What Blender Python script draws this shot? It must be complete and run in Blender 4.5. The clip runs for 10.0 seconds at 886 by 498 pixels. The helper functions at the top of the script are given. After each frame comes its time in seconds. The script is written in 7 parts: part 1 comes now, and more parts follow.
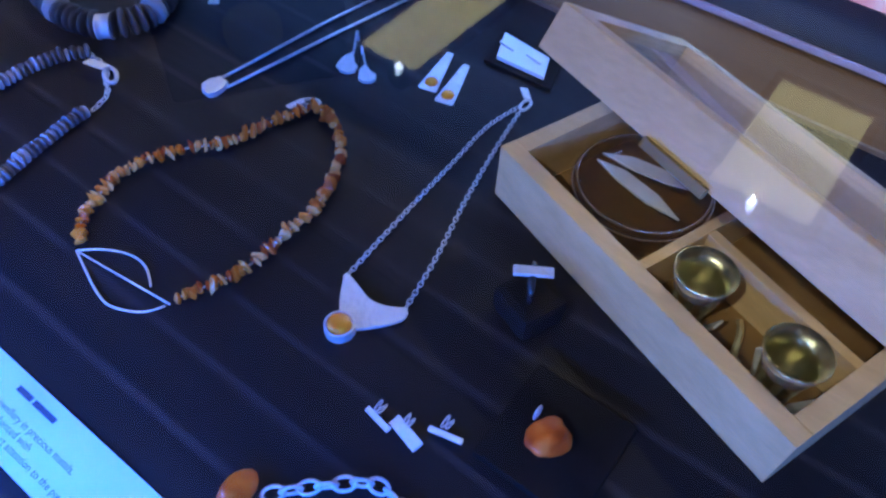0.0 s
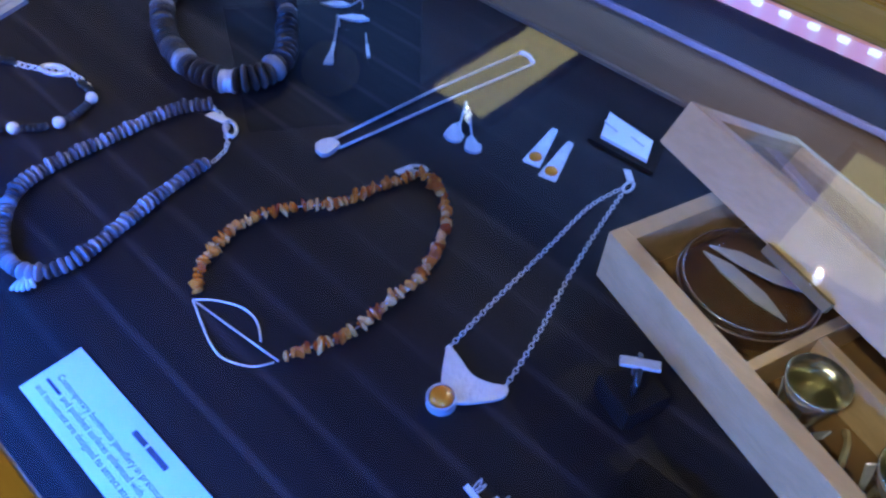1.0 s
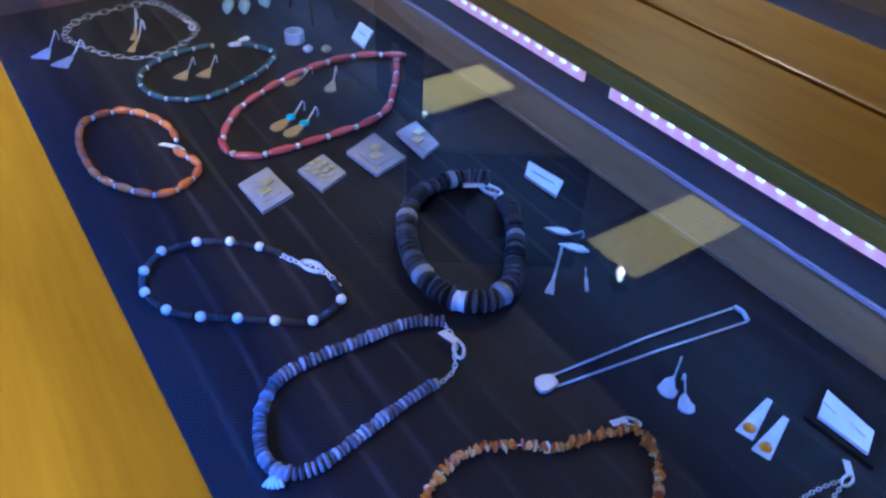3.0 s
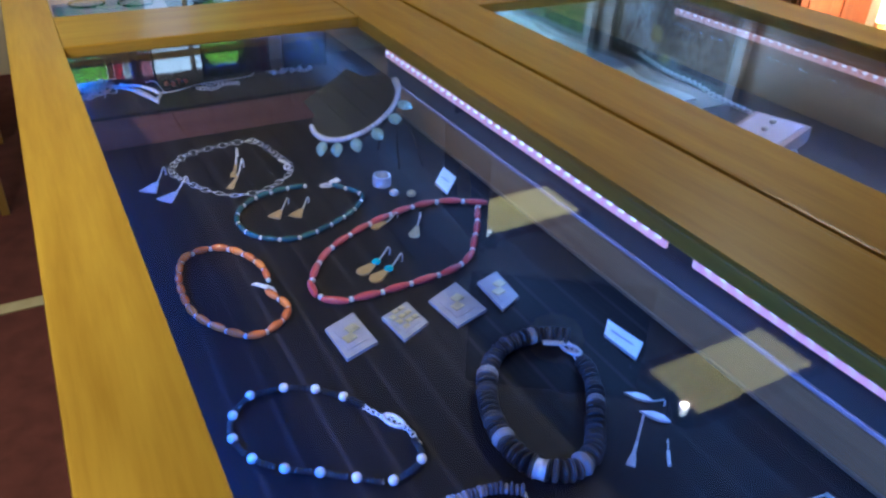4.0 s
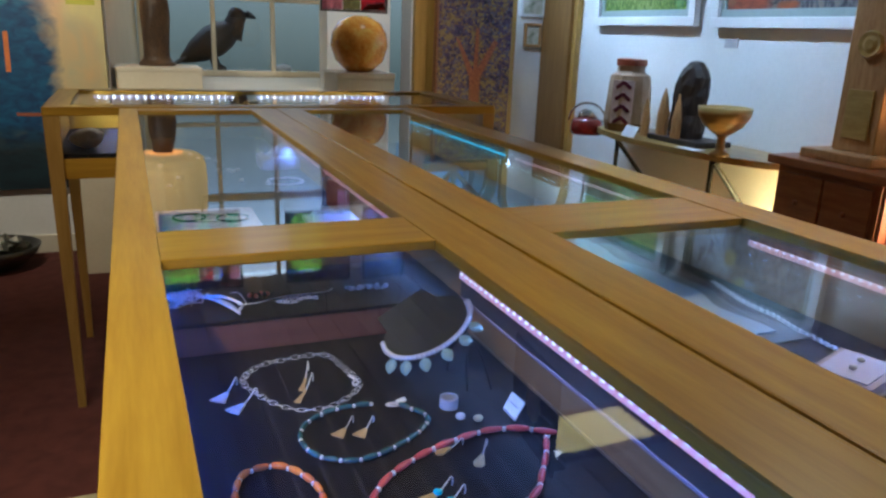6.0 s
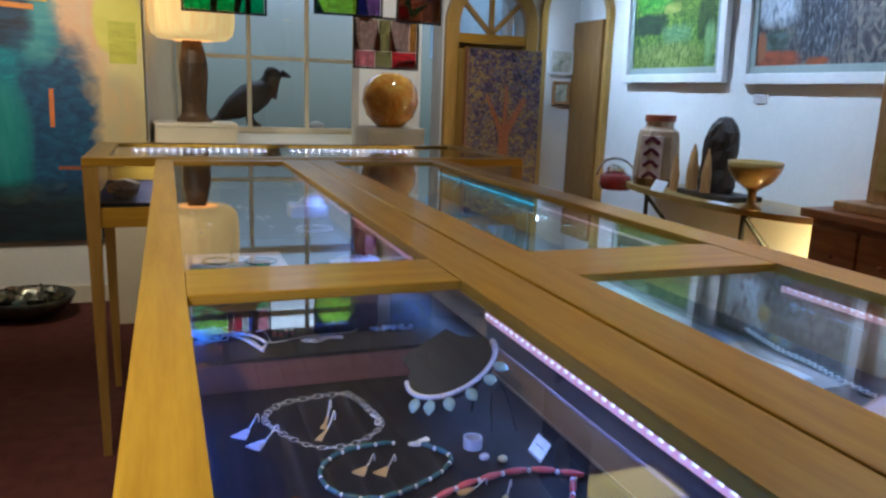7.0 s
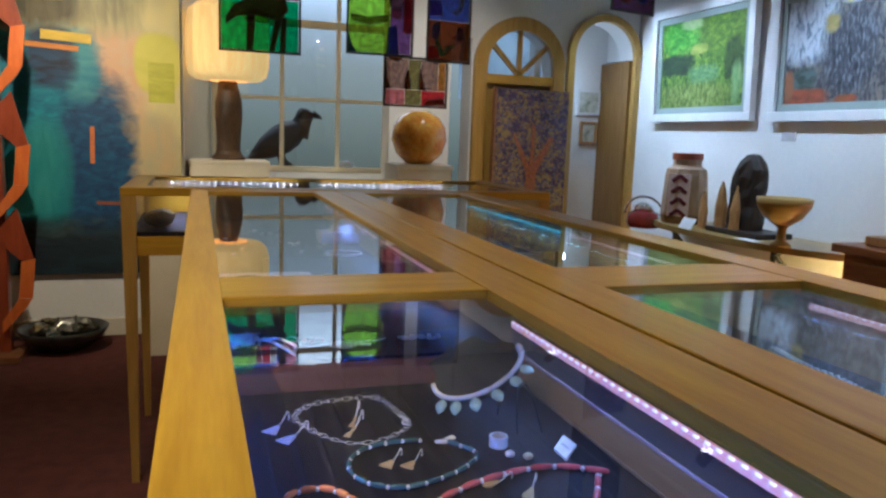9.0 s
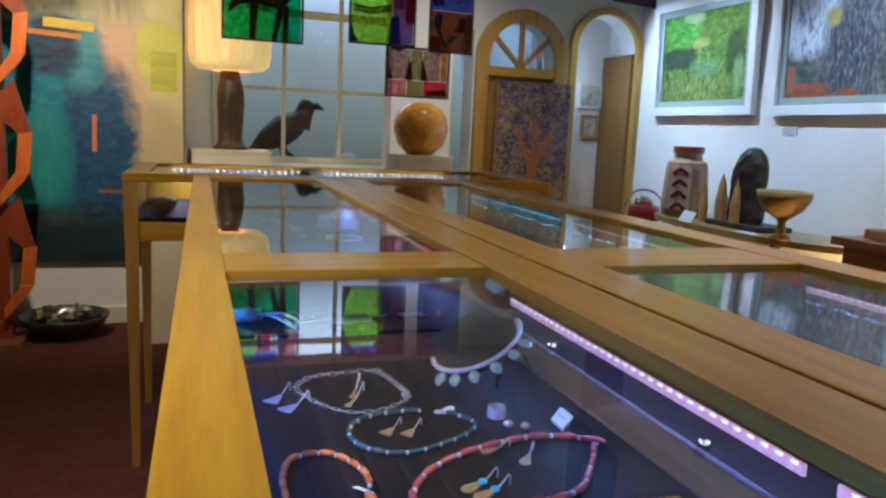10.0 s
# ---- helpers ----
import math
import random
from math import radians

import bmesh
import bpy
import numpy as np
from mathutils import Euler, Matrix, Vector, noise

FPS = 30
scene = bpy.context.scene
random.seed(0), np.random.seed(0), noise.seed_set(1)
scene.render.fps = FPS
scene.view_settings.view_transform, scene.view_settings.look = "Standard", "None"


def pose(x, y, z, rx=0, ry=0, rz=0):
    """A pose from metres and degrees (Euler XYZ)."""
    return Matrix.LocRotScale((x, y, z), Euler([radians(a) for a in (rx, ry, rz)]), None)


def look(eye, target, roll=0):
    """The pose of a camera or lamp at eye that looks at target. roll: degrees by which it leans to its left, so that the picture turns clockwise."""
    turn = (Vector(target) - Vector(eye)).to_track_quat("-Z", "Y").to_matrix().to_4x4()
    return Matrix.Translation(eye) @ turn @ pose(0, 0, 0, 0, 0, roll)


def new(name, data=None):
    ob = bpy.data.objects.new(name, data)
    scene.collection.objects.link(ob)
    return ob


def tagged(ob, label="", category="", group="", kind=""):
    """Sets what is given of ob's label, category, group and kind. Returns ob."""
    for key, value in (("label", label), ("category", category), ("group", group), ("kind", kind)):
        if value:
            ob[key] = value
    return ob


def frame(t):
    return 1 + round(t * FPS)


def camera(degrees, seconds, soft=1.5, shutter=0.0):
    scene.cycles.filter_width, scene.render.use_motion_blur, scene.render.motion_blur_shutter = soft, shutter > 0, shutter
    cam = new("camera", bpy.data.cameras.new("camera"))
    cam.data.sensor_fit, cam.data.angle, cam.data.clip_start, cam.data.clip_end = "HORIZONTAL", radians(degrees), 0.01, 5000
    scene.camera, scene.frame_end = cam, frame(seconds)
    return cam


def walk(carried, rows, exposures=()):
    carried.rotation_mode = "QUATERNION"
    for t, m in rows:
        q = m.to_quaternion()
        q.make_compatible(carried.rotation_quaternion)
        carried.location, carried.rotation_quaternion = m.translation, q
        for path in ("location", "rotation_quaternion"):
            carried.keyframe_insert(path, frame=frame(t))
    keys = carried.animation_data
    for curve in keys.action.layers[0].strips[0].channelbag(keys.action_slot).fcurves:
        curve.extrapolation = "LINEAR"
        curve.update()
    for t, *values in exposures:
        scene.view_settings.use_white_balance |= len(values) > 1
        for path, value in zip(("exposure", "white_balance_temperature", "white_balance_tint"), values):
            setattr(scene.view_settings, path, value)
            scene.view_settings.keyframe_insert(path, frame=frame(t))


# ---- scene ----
cam = camera(61.6, 10.0, soft=2.5)
PATH = [
    (0, (0.028, 0.172, 1.244), (1.046, 0.883, -0.324), 3.1),
    (0.5, (0.024, 0.186, 1.251), (1.034, 0.961, -0.291), 3.2),
    (1, (0.017, 0.199, 1.259), (1.013, 1.06, -0.247), 3.3),
    (1.5, (0.011, 0.211, 1.271), (0.98, 1.17, -0.193), 3.3),
    (2, (0.004, 0.231, 1.287), (0.944, 1.287, -0.128), 3.2),
    (3.3, (-0.013, 0.264, 1.338), (0.851, 1.586, 0.111), 2.3),
    (3.5, (-0.015, 0.269, 1.344), (0.841, 1.638, 0.165), 2.4),
    (4, (-0.024, 0.279, 1.366), (0.81, 1.758, 0.309), 2.1),
    (4.5, (-0.027, 0.284, 1.385), (0.783, 1.862, 0.461), 1.8),
    (5, (-0.028, 0.287, 1.392), (0.767, 1.945, 0.605), 2.0),
    (5.5, (-0.024, 0.288, 1.39), (0.75, 2.009, 0.728), 2.1),
    (6, (-0.019, 0.289, 1.379), (0.729, 2.058, 0.822), 2.2),
    (7.5, (-0.014, 0.28, 1.344), (0.642, 2.134, 0.982), 1.9),
    (8, (-0.021, 0.271, 1.334), (0.615, 2.139, 1.007), 1.8),
    (8.5, (-0.022, 0.261, 1.324), (0.602, 2.137, 1.019), 1.9),
    (9, (-0.024, 0.255, 1.311), (0.594, 2.133, 1.015), 2.1),
    (9.5, (-0.026, 0.247, 1.298), (0.591, 2.126, 1.0), 2.3),
    (10, (-0.028, 0.24, 1.288), (0.589, 2.117, 0.979), 2.6),
]
walk(cam, [(t, look(eye, target, roll)) for t, eye, target, roll in PATH],
     [(0, 0.60, 4720, 8), (2, 0.58, 4800, 7), (4, 0.56, 4650, 2), (6, 0.55, 5000, 6), (10, 0.63, 5320, 9)])

# ---- world and lamps ----
world = bpy.data.worlds.new("room_dark")
world.use_nodes = True
world.node_tree.nodes["Background"].inputs[0].default_value = (0.10, 0.12, 0.16, 1)
world.node_tree.nodes["Background"].inputs[1].default_value = 0.2
scene.world = world


def lamp(name, kind, eye, target, power, colour, size=0.1, angle=60):
    data = bpy.data.lights.new(name, kind)
    data.energy, data.color = power, colour
    if kind == "AREA":
        data.shape, data.size = "DISK", size
    else:
        data.shadow_soft_size = size
    if kind == "SPOT":
        data.spot_size, data.spot_blend = radians(angle), 1.0
    ob = new(name, data)
    ob.matrix_world = look(eye, target)
    return ob


CEIL, YFAR = 2.45, 5.25
COOL, WARM = (0.72, 0.86, 1.0), (1.0, 0.77, 0.48)
for y in (3.20, 4.30, 4.95):
    lamp("spot_light", "SPOT", (2.38, y, CEIL - 0.09), (3.1, y - 0.15, 1.45), 48, COOL, 0.03, 95)
# two warm fills added to brighten the left side, with no fittings
lamp("spot_light", "SPOT", (-0.75, 0.45, CEIL - 0.09), (-0.48, 0.97, 1.0), 112, (1.0, 0.82, 0.50), 0.05, 66)
lamp("spot_light", "SPOT", (-0.42, 0.36, CEIL - 0.09), (-0.20, 0.38, 1.1), 42, (1.0, 0.82, 0.50), 0.03, 24)
lamp("spot_light", "SPOT", (1.44, 1.36, CEIL - 0.09), (0.80, 1.2, 1.0), 42, WARM, 0.004, 66)
lamp("spot_light", "SPOT", (1.44, 2.50, CEIL - 0.09), (0.80, 2.4, 1.0), 36, WARM, 0.004, 66)
lamp("spot_light", "SPOT", (1.60, 0.283, CEIL - 0.09), (0.80, 0.3, 1.0), 16, WARM, 0.004, 66)
# five more added fills without fittings: box, case, canvas, carpet, far wall
lamp("spot_light", "SPOT", (-0.95, 0.35, CEIL - 0.09), (0.31, 0.17, 1.0), 34, (1.0, 0.86, 0.55), 0.03, 15)
lamp("spot_light", "SPOT", (-0.4, 2.2, CEIL - 0.09), (0.0, 2.3, 1.0), 25, WARM, 0.05, 90)
lamp("spot_light", "SPOT", (-0.75, 3.7, CEIL - 0.09), (-0.6, 5.25, 1.2), 85, WARM, 0.04, 90)
lamp("spot_light", "SPOT", (-0.9, 2.2, CEIL - 0.09), (-0.6, 2.5, 0.3), 30, WARM, 0.04, 100)
lamp("spot_light", "SPOT", (1.3, 4.0, CEIL - 0.09), (1.5, 5.2, 1.3), 30, (1.0, 0.85, 0.65), 0.008, 90)
def strip_lamp(x, y0, y1, z, power, colour, lean=0, across=False, spread=180):
    """The diodes of a light strip under a case rail, shining down into the tray."""
    data = bpy.data.lights.new("strip_diodes", "AREA")
    data.shape, data.size, data.size_y, data.energy, data.color = "RECTANGLE", 0.008, y1 - y0, power * (y1 - y0), colour
    data.spread = radians(spread)
    ob = new("strip_diodes", data)
    ob.matrix_world = pose((y0 + y1) / 2, x, z, -lean, 0, 90) if across else pose(x, (y0 + y1) / 2, z, 0, lean, 0)


ICE, DEEP = (0.27, 0.45, 1.0), (0.08, 0.22, 1.0)
strip_lamp(0.380, -0.5, 1.42, 1.048, 0.42, ICE, 25)
strip_lamp(-0.026, -0.5, 0.72, 1.052, 1.65, DEEP, -50, spread=170)
strip_lamp(-0.026, 0.73, 1.42, 1.052, 0.85, DEEP, -50, spread=170)
strip_lamp(0.524, 1.02, 1.60, 1.052, 1.1, (0.30, 0.66, 1.0), -30, spread=130)
strip_lamp(0.384, 1.45, 2.85, 1.048, 0.6, ICE, 25)
strip_lamp(0.929, -0.5, 1.21, 1.048, 0.6, ICE, 25)
strip_lamp(0.929, 1.45, 2.9, 1.048, 0.6, (0.4, 0.8, 1.0), 25)
strip_lamp(3.70, -0.16, 1.10, 1.062, 2.2, (0.6, 0.62, 1.0), 0, True)
# warm fill added low by the right wall for its yellow glow
lamp("uplight_bulb", "POINT", (2.93, 2.98, 0.42), (2.9, 3.0, 1), 13, (1.0, 0.72, 0.25), 0.05)
lamp("tube_lamp_bulb", "POINT", (2.83, 1.93, 0.74), (0, 0, 0), 11, (1.0, 0.55, 0.20), 0.04)
lamp("passage_light", "POINT", (2.62, YFAR + 0.16, 1.75), (0, 0, 0), 1.5, COOL, 0.05)
lamp("table_lamp_bulb", "POINT", (0.160, 5.54, 1.90), (0, 0, 0), 15, (1.0, 0.68, 0.24), 0.08)


# ---- materials ----
def mat(name, c1, c2=None, scale=8.0, rough=0.5, metal=0.0, bump=0.0, stretch=(1, 1, 1), emit=0.0, coat=0.0, rand=0.0, fine=60.0, distort=0.3, trans=0.0, ior=1.45):
    m = bpy.data.materials.new(name)
    m.use_nodes = True
    nt = m.node_tree
    b = nt.nodes["Principled BSDF"]
    b.inputs["Roughness"].default_value, b.inputs["Metallic"].default_value = rough, metal
    b.inputs["Coat Weight"].default_value, b.inputs["Coat Roughness"].default_value = coat, 0.15
    b.inputs["Transmission Weight"].default_value, b.inputs["IOR"].default_value = trans, ior
    c2 = c2 or tuple(v * 0.75 for v in c1)
    tc = nt.nodes.new("ShaderNodeTexCoord")
    mp = nt.nodes.new("ShaderNodeMapping")
    mp.inputs["Scale"].default_value = stretch
    nt.links.new(tc.outputs["Object"], mp.inputs["Vector"])
    n1 = nt.nodes.new("ShaderNodeTexNoise")
    n1.inputs["Scale"].default_value, n1.inputs["Detail"].default_value, n1.inputs["Distortion"].default_value = scale, 6, distort
    nt.links.new(mp.outputs[0], n1.inputs["Vector"])
    n2 = nt.nodes.new("ShaderNodeTexNoise")
    n2.inputs["Scale"].default_value, n2.inputs["Detail"].default_value = fine, 3
    nt.links.new(mp.outputs[0], n2.inputs["Vector"])
    add = nt.nodes.new("ShaderNodeMath")
    add.operation = "MULTIPLY_ADD"
    add.inputs[1].default_value = 0.45
    nt.links.new(n2.outputs["Fac"], add.inputs[0])
    nt.links.new(n1.outputs["Fac"], add.inputs[2])
    last = add.outputs[0]
    if rand:
        oi = nt.nodes.new("ShaderNodeObjectInfo")
        r = nt.nodes.new("ShaderNodeMath")
        r.operation = "MULTIPLY_ADD"
        r.inputs[1].default_value = rand
        nt.links.new(oi.outputs["Random"], r.inputs[0])
        nt.links.new(last, r.inputs[2])
        sub = nt.nodes.new("ShaderNodeMath")
        sub.operation = "SUBTRACT"
        sub.inputs[1].default_value = rand / 2
        nt.links.new(r.outputs[0], sub.inputs[0])
        last = sub.outputs[0]
    ramp = nt.nodes.new("ShaderNodeValToRGB")
    ramp.color_ramp.elements[0].position, ramp.color_ramp.elements[1].position = 0.5, 0.95
    ramp.color_ramp.elements[0].color, ramp.color_ramp.elements[1].color = (*c2, 1), (*c1, 1)
    nt.links.new(last, ramp.inputs[0])
    nt.links.new(ramp.outputs[0], b.inputs["Base Color"])
    if bump:
        bp = nt.nodes.new("ShaderNodeBump")
        bp.inputs["Strength"].default_value, bp.inputs["Distance"].default_value = bump, 0.002
        nt.links.new(last, bp.inputs["Height"])
        nt.links.new(bp.outputs[0], b.inputs["Normal"])
    if emit:
        nt.links.new(ramp.outputs[0], b.inputs["Emission Color"])
        b.inputs["Emission Strength"].default_value = emit
    return m


def many(m, stops):
    """More stops for a material's colour ramp."""
    ramp = next(n for n in m.node_tree.nodes if n.type == "VALTORGB").color_ramp
    while len(ramp.elements) > 1:
        ramp.elements.remove(ramp.elements[0])
    for k, (pos, col) in enumerate(stops):
        e = ramp.elements[0] if k == 0 else ramp.elements.new(pos)
        e.position, e.color = pos, (*col, 1)
    return m


OAK_Y = mat("oak_long_grain", (0.54, 0.315, 0.024), (0.39, 0.202, 0.011), 6, 0.34, bump=0.12, stretch=(9, 0.6, 9), coat=0.25, fine=30)
OAK_X = mat("oak_cross_grain", (0.54, 0.315, 0.024), (0.39, 0.202, 0.011), 6, 0.34, bump=0.12, stretch=(0.6, 9, 9), coat=0.25, fine=30)
OAK_Z = mat("oak_upright_grain", (0.47, 0.285, 0.065), (0.34, 0.185, 0.032), 6, 0.4, bump=0.12, stretch=(9, 9, 0.6), coat=0.15, fine=30)
CASE_IN = mat("case_lining_wood", (0.38, 0.21, 0.085), (0.25, 0.13, 0.05), 7, 0.35, bump=0.05, stretch=(9, 0.6, 9), coat=0.2)
RISER = mat("riser_reddish_wood", (0.24, 0.11, 0.075), (0.16, 0.065, 0.045), 7, 0.4, bump=0.05, stretch=(0.6, 9, 9))
BOXWOOD = mat("pale_box_wood", (0.74, 0.51, 0.23), (0.58, 0.38, 0.155), 14, 0.42, bump=0.15, stretch=(6, 1, 6), fine=90)
BOXIN = mat("box_inner_veneer", (0.30, 0.17, 0.05), (0.14, 0.07, 0.02), 18, 0.25, bump=0.05, stretch=(3, 1, 3), coat=0.4)
SILVER = mat("brushed_silver", (0.86, 0.86, 0.88), (0.68, 0.68, 0.70), 90, 0.38, 0.5, bump=0.1, fine=300)
PLATE = mat("hammered_silver_plate", (0.90, 0.90, 0.92), (0.76, 0.76, 0.79), 140, 0.42, 0.45, bump=1.0, fine=400)
GOLD = mat("warm_gold", (0.82, 0.60, 0.28), (0.64, 0.44, 0.18), 90, 0.38, 0.55, bump=0.1)
PALEGOLD = mat("pale_gilt_cup", (0.78, 0.70, 0.42), (0.58, 0.52, 0.30), 160, 0.32, 0.55, bump=0.35)
CUPGOLD = mat("hammered_pale_gilt", (0.66, 0.62, 0.36), (0.44, 0.42, 0.22), 120, 0.22, 0.95, bump=0.5)
WHITE_PAPER = mat("white_card", (0.82, 0.83, 0.86), (0.76, 0.77, 0.80), 30, 0.7)
GREY_CARD = mat("silvery_grey_card", (0.52, 0.50, 0.50), (0.42, 0.40, 0.41), 40, 0.55)
INK = mat("grey_ink", (0.10, 0.10, 0.14), (0.07, 0.07, 0.10), 30, 0.7)
AMBER_CHIP = many(mat("amber_chip", (1, 1, 1), rough=0.22, scale=120, rand=1.1, coat=0.4), [(0.25, (0.34, 0.05, 0.008)), (0.5, (0.66, 0.19, 0.012)), (0.78, (0.74, 0.26, 0.02)), (1.0, (0.82, 0.46, 0.15))])
AMBER = many(mat("clear_amber", (1, 1, 1), rough=0.08, scale=160, coat=0.8), [(0.35, (0.40, 0.07, 0.003)), (0.65, (0.85, 0.24, 0.006)), (0.95, (0.95, 0.42, 0.02))])
AMBER_RAW = many(mat("polished_amber_nugget", (1, 1, 1), rough=0.12, scale=90, coat=0.7), [(0.45, (0.26, 0.035, 0.006)), (0.72, (0.62, 0.13, 0.012)), (1.0, (0.80, 0.30, 0.07))])
GREY_BEAD = many(mat("blue_grey_stone_bead", (1, 1, 1), rough=0.3, scale=140, rand=0.7, coat=0.3), [(0.3, (0.050, 0.048, 0.058)), (0.65, (0.135, 0.13, 0.155)), (0.98, (0.36, 0.35, 0.40))])
DARK_BEAD = many(mat("banded_dark_stone_bead", (1, 1, 1), rough=0.35, scale=60, rand=0.45, coat=0.25), [(0.50, (0.010, 0.0095, 0.0095)), (0.80, (0.034, 0.031, 0.029)), (1.0, (0.15, 0.135, 0.125))])
BLACK_BEAD = mat("black_glass_bead", (0.02, 0.02, 0.025), (0.012, 0.012, 0.014), 50, 0.12, coat=0.5)
PEARL = mat("white_pearl", (0.85, 0.82, 0.80), (0.74, 0.72, 0.72), 60, 0.2, coat=0.6)
RED_BEAD = mat("brick_red_coral_bead", (0.60, 0.11, 0.10), (0.40, 0.06, 0.06), 90, 0.3, coat=0.4, rand=0.4)
ORANGE_BEAD = mat("orange_carnelian_bead", (0.70, 0.24, 0.05), (0.50, 0.12, 0.03), 90, 0.25, coat=0.4, rand=0.5)
TEAL_BEAD = mat("dark_teal_glass_bead", (0.055, 0.14, 0.145), (0.028, 0.07, 0.08), 90, 0.2, coat=0.4, rand=0.4)
TURQ = mat("turquoise_stone", (0.08, 0.55, 0.65), (0.05, 0.40, 0.52), 120, 0.3)
JADE = mat("pale_jade_leaf", (0.42, 0.58, 0.50), (0.30, 0.46, 0.40), 90, 0.3, coat=0.4)
WHITE_BEAD = mat("milky_white_bead", (0.80, 0.79, 0.84), (0.66, 0.65, 0.72), 90, 0.3, coat=0.3)
BLACK = mat("black_velvet_board", (0.005, 0.005, 0.005), (0.010, 0.009, 0.009), 60, 0.75, bump=0.1)
BLACK.node_tree.nodes["Principled BSDF"].inputs["Specular IOR Level"].default_value = 0.12
GREY_FELT = mat("dark_grey_felt", (0.046, 0.048, 0.042), (0.030, 0.032, 0.029), 60, 0.8, bump=0.1)
PLASTER = mat("white_plaster", (0.80, 0.79, 0.77), (0.72, 0.71, 0.69), 3, 0.85, bump=0.25, fine=40)
CREAM = mat("cream_paint", (0.74, 0.68, 0.54), (0.66, 0.60, 0.46), 4, 0.6, bump=0.08)
WHITE_PAINT = mat("white_gloss_paint", (0.80, 0.80, 0.80), (0.74, 0.74, 0.74), 12, 0.4, bump=0.05)
SILVERY = mat("silvery_card", (0.50, 0.48, 0.50), (0.40, 0.38, 0.42), 60, 0.45, 0.25, bump=0.1)
MOUNT = mat("grey_green_mount", (0.34, 0.40, 0.38), (0.30, 0.36, 0.34), 20, 0.7)
CARPET = mat("dark_red_carpet", (0.115, 0.030, 0.022), (0.070, 0.016, 0.012), 14, 0.95, bump=0.6, fine=420)
STRIP = mat("pale_brass_floor_strip", (0.50, 0.42, 0.24), (0.42, 0.34, 0.18), 20, 0.45, bump=0.1)
DARKWOOD = mat("dark_stained_wood", (0.26, 0.11, 0.045), (0.15, 0.058, 0.022), 6, 0.4, bump=0.15, stretch=(1, 7, 7), coat=0.2)
CHESTWOOD = mat("red_brown_chest_wood", (0.40, 0.15, 0.05), (0.24, 0.08, 0.028), 6, 0.38, bump=0.15, stretch=(7, 1, 7), coat=0.25)
REDWOOD = mat("reddish_pine", (0.42, 0.13, 0.045), (0.30, 0.08, 0.03), 6, 0.4, bump=0.12, stretch=(7, 7, 0.8), coat=0.2)
BOGWOOD = mat("dark_carved_wood", (0.060, 0.042, 0.032), (0.022, 0.016, 0.012), 9, 0.5, bump=0.5, stretch=(1, 1, 0.4))
LAMPWOOD = many(mat("carved_lamp_wood", (1, 1, 1), scale=5, rough=0.5, bump=0.5, stretch=(2, 2, 0.7)), [(0.45, (0.020, 0.012, 0.007)), (0.65, (0.055, 0.031, 0.015)), (0.9, (0.12, 0.07, 0.032))])
TURNED = mat("turned_wood", (0.48, 0.33, 0.10), (0.34, 0.215, 0.055), 10, 0.3, bump=0.1, stretch=(1, 1, 6), coat=0.3)
PALEWOOD = mat("honey_carved_wood", (0.52, 0.30, 0.12), (0.36, 0.18, 0.06), 12, 0.45, bump=0.2, stretch=(5, 5, 1))
PLANK = mat("greyed_ceiling_plank", (0.48, 0.46, 0.45), (0.33, 0.315, 0.305), 5, 0.6, bump=0.2, stretch=(7, 0.6, 7))
IRON = mat("black_iron", (0.03, 0.03, 0.03), (0.02, 0.02, 0.02), 30, 0.45, 0.6)
CHROME = mat("polished_chrome", (0.82, 0.83, 0.85), (0.7, 0.7, 0.72), 10, 0.08, 1.0)
RED_ENAMEL = mat("dark_red_enamel", (0.22, 0.02, 0.02), (0.14, 0.012, 0.012), 10, 0.15, coat=0.6)
SHADE = mat("glowing_parchment_shade", (1.0, 0.70, 0.27), (0.86, 0.55, 0.17), 8, 0.8, bump=0.2, stretch=(4, 4, 0.35), emit=0.36)
GLOW_TUBE = mat("glowing_lamp_tube", (1.0, 0.86, 0.55), (1.0, 0.80, 0.45), 8, 0.6, emit=5.0)
GLOW_PANEL = mat("warm_ceiling_diffuser", (1.0, 0.80, 0.30), (0.80, 0.58, 0.18), 5, 0.6, stretch=(0.6, 9, 1), emit=1.7)
GLOW_SPOT = mat("lit_spot_lens", (1.0, 0.96, 0.9), (1.0, 0.96, 0.9), 5, 0.6, emit=6.0)
# the ribbon's orange veneer with shade put into its colour
SHADED_VENEER = mat("orange_veneer_in_shade", (0.30, 0.060, 0.018), (0.20, 0.032, 0.010), 5, 0.4, bump=0.15, stretch=(6, 6, 1), coat=0.2)
AMBER_GLASS = many(mat("streaked_amber_glass", (1, 1, 1), rough=0.08, scale=7, coat=0.8, distort=1.5), [(0.4, (0.34, 0.10, 0.01)), (0.65, (0.66, 0.28, 0.03)), (0.9, (0.75, 0.48, 0.10))])


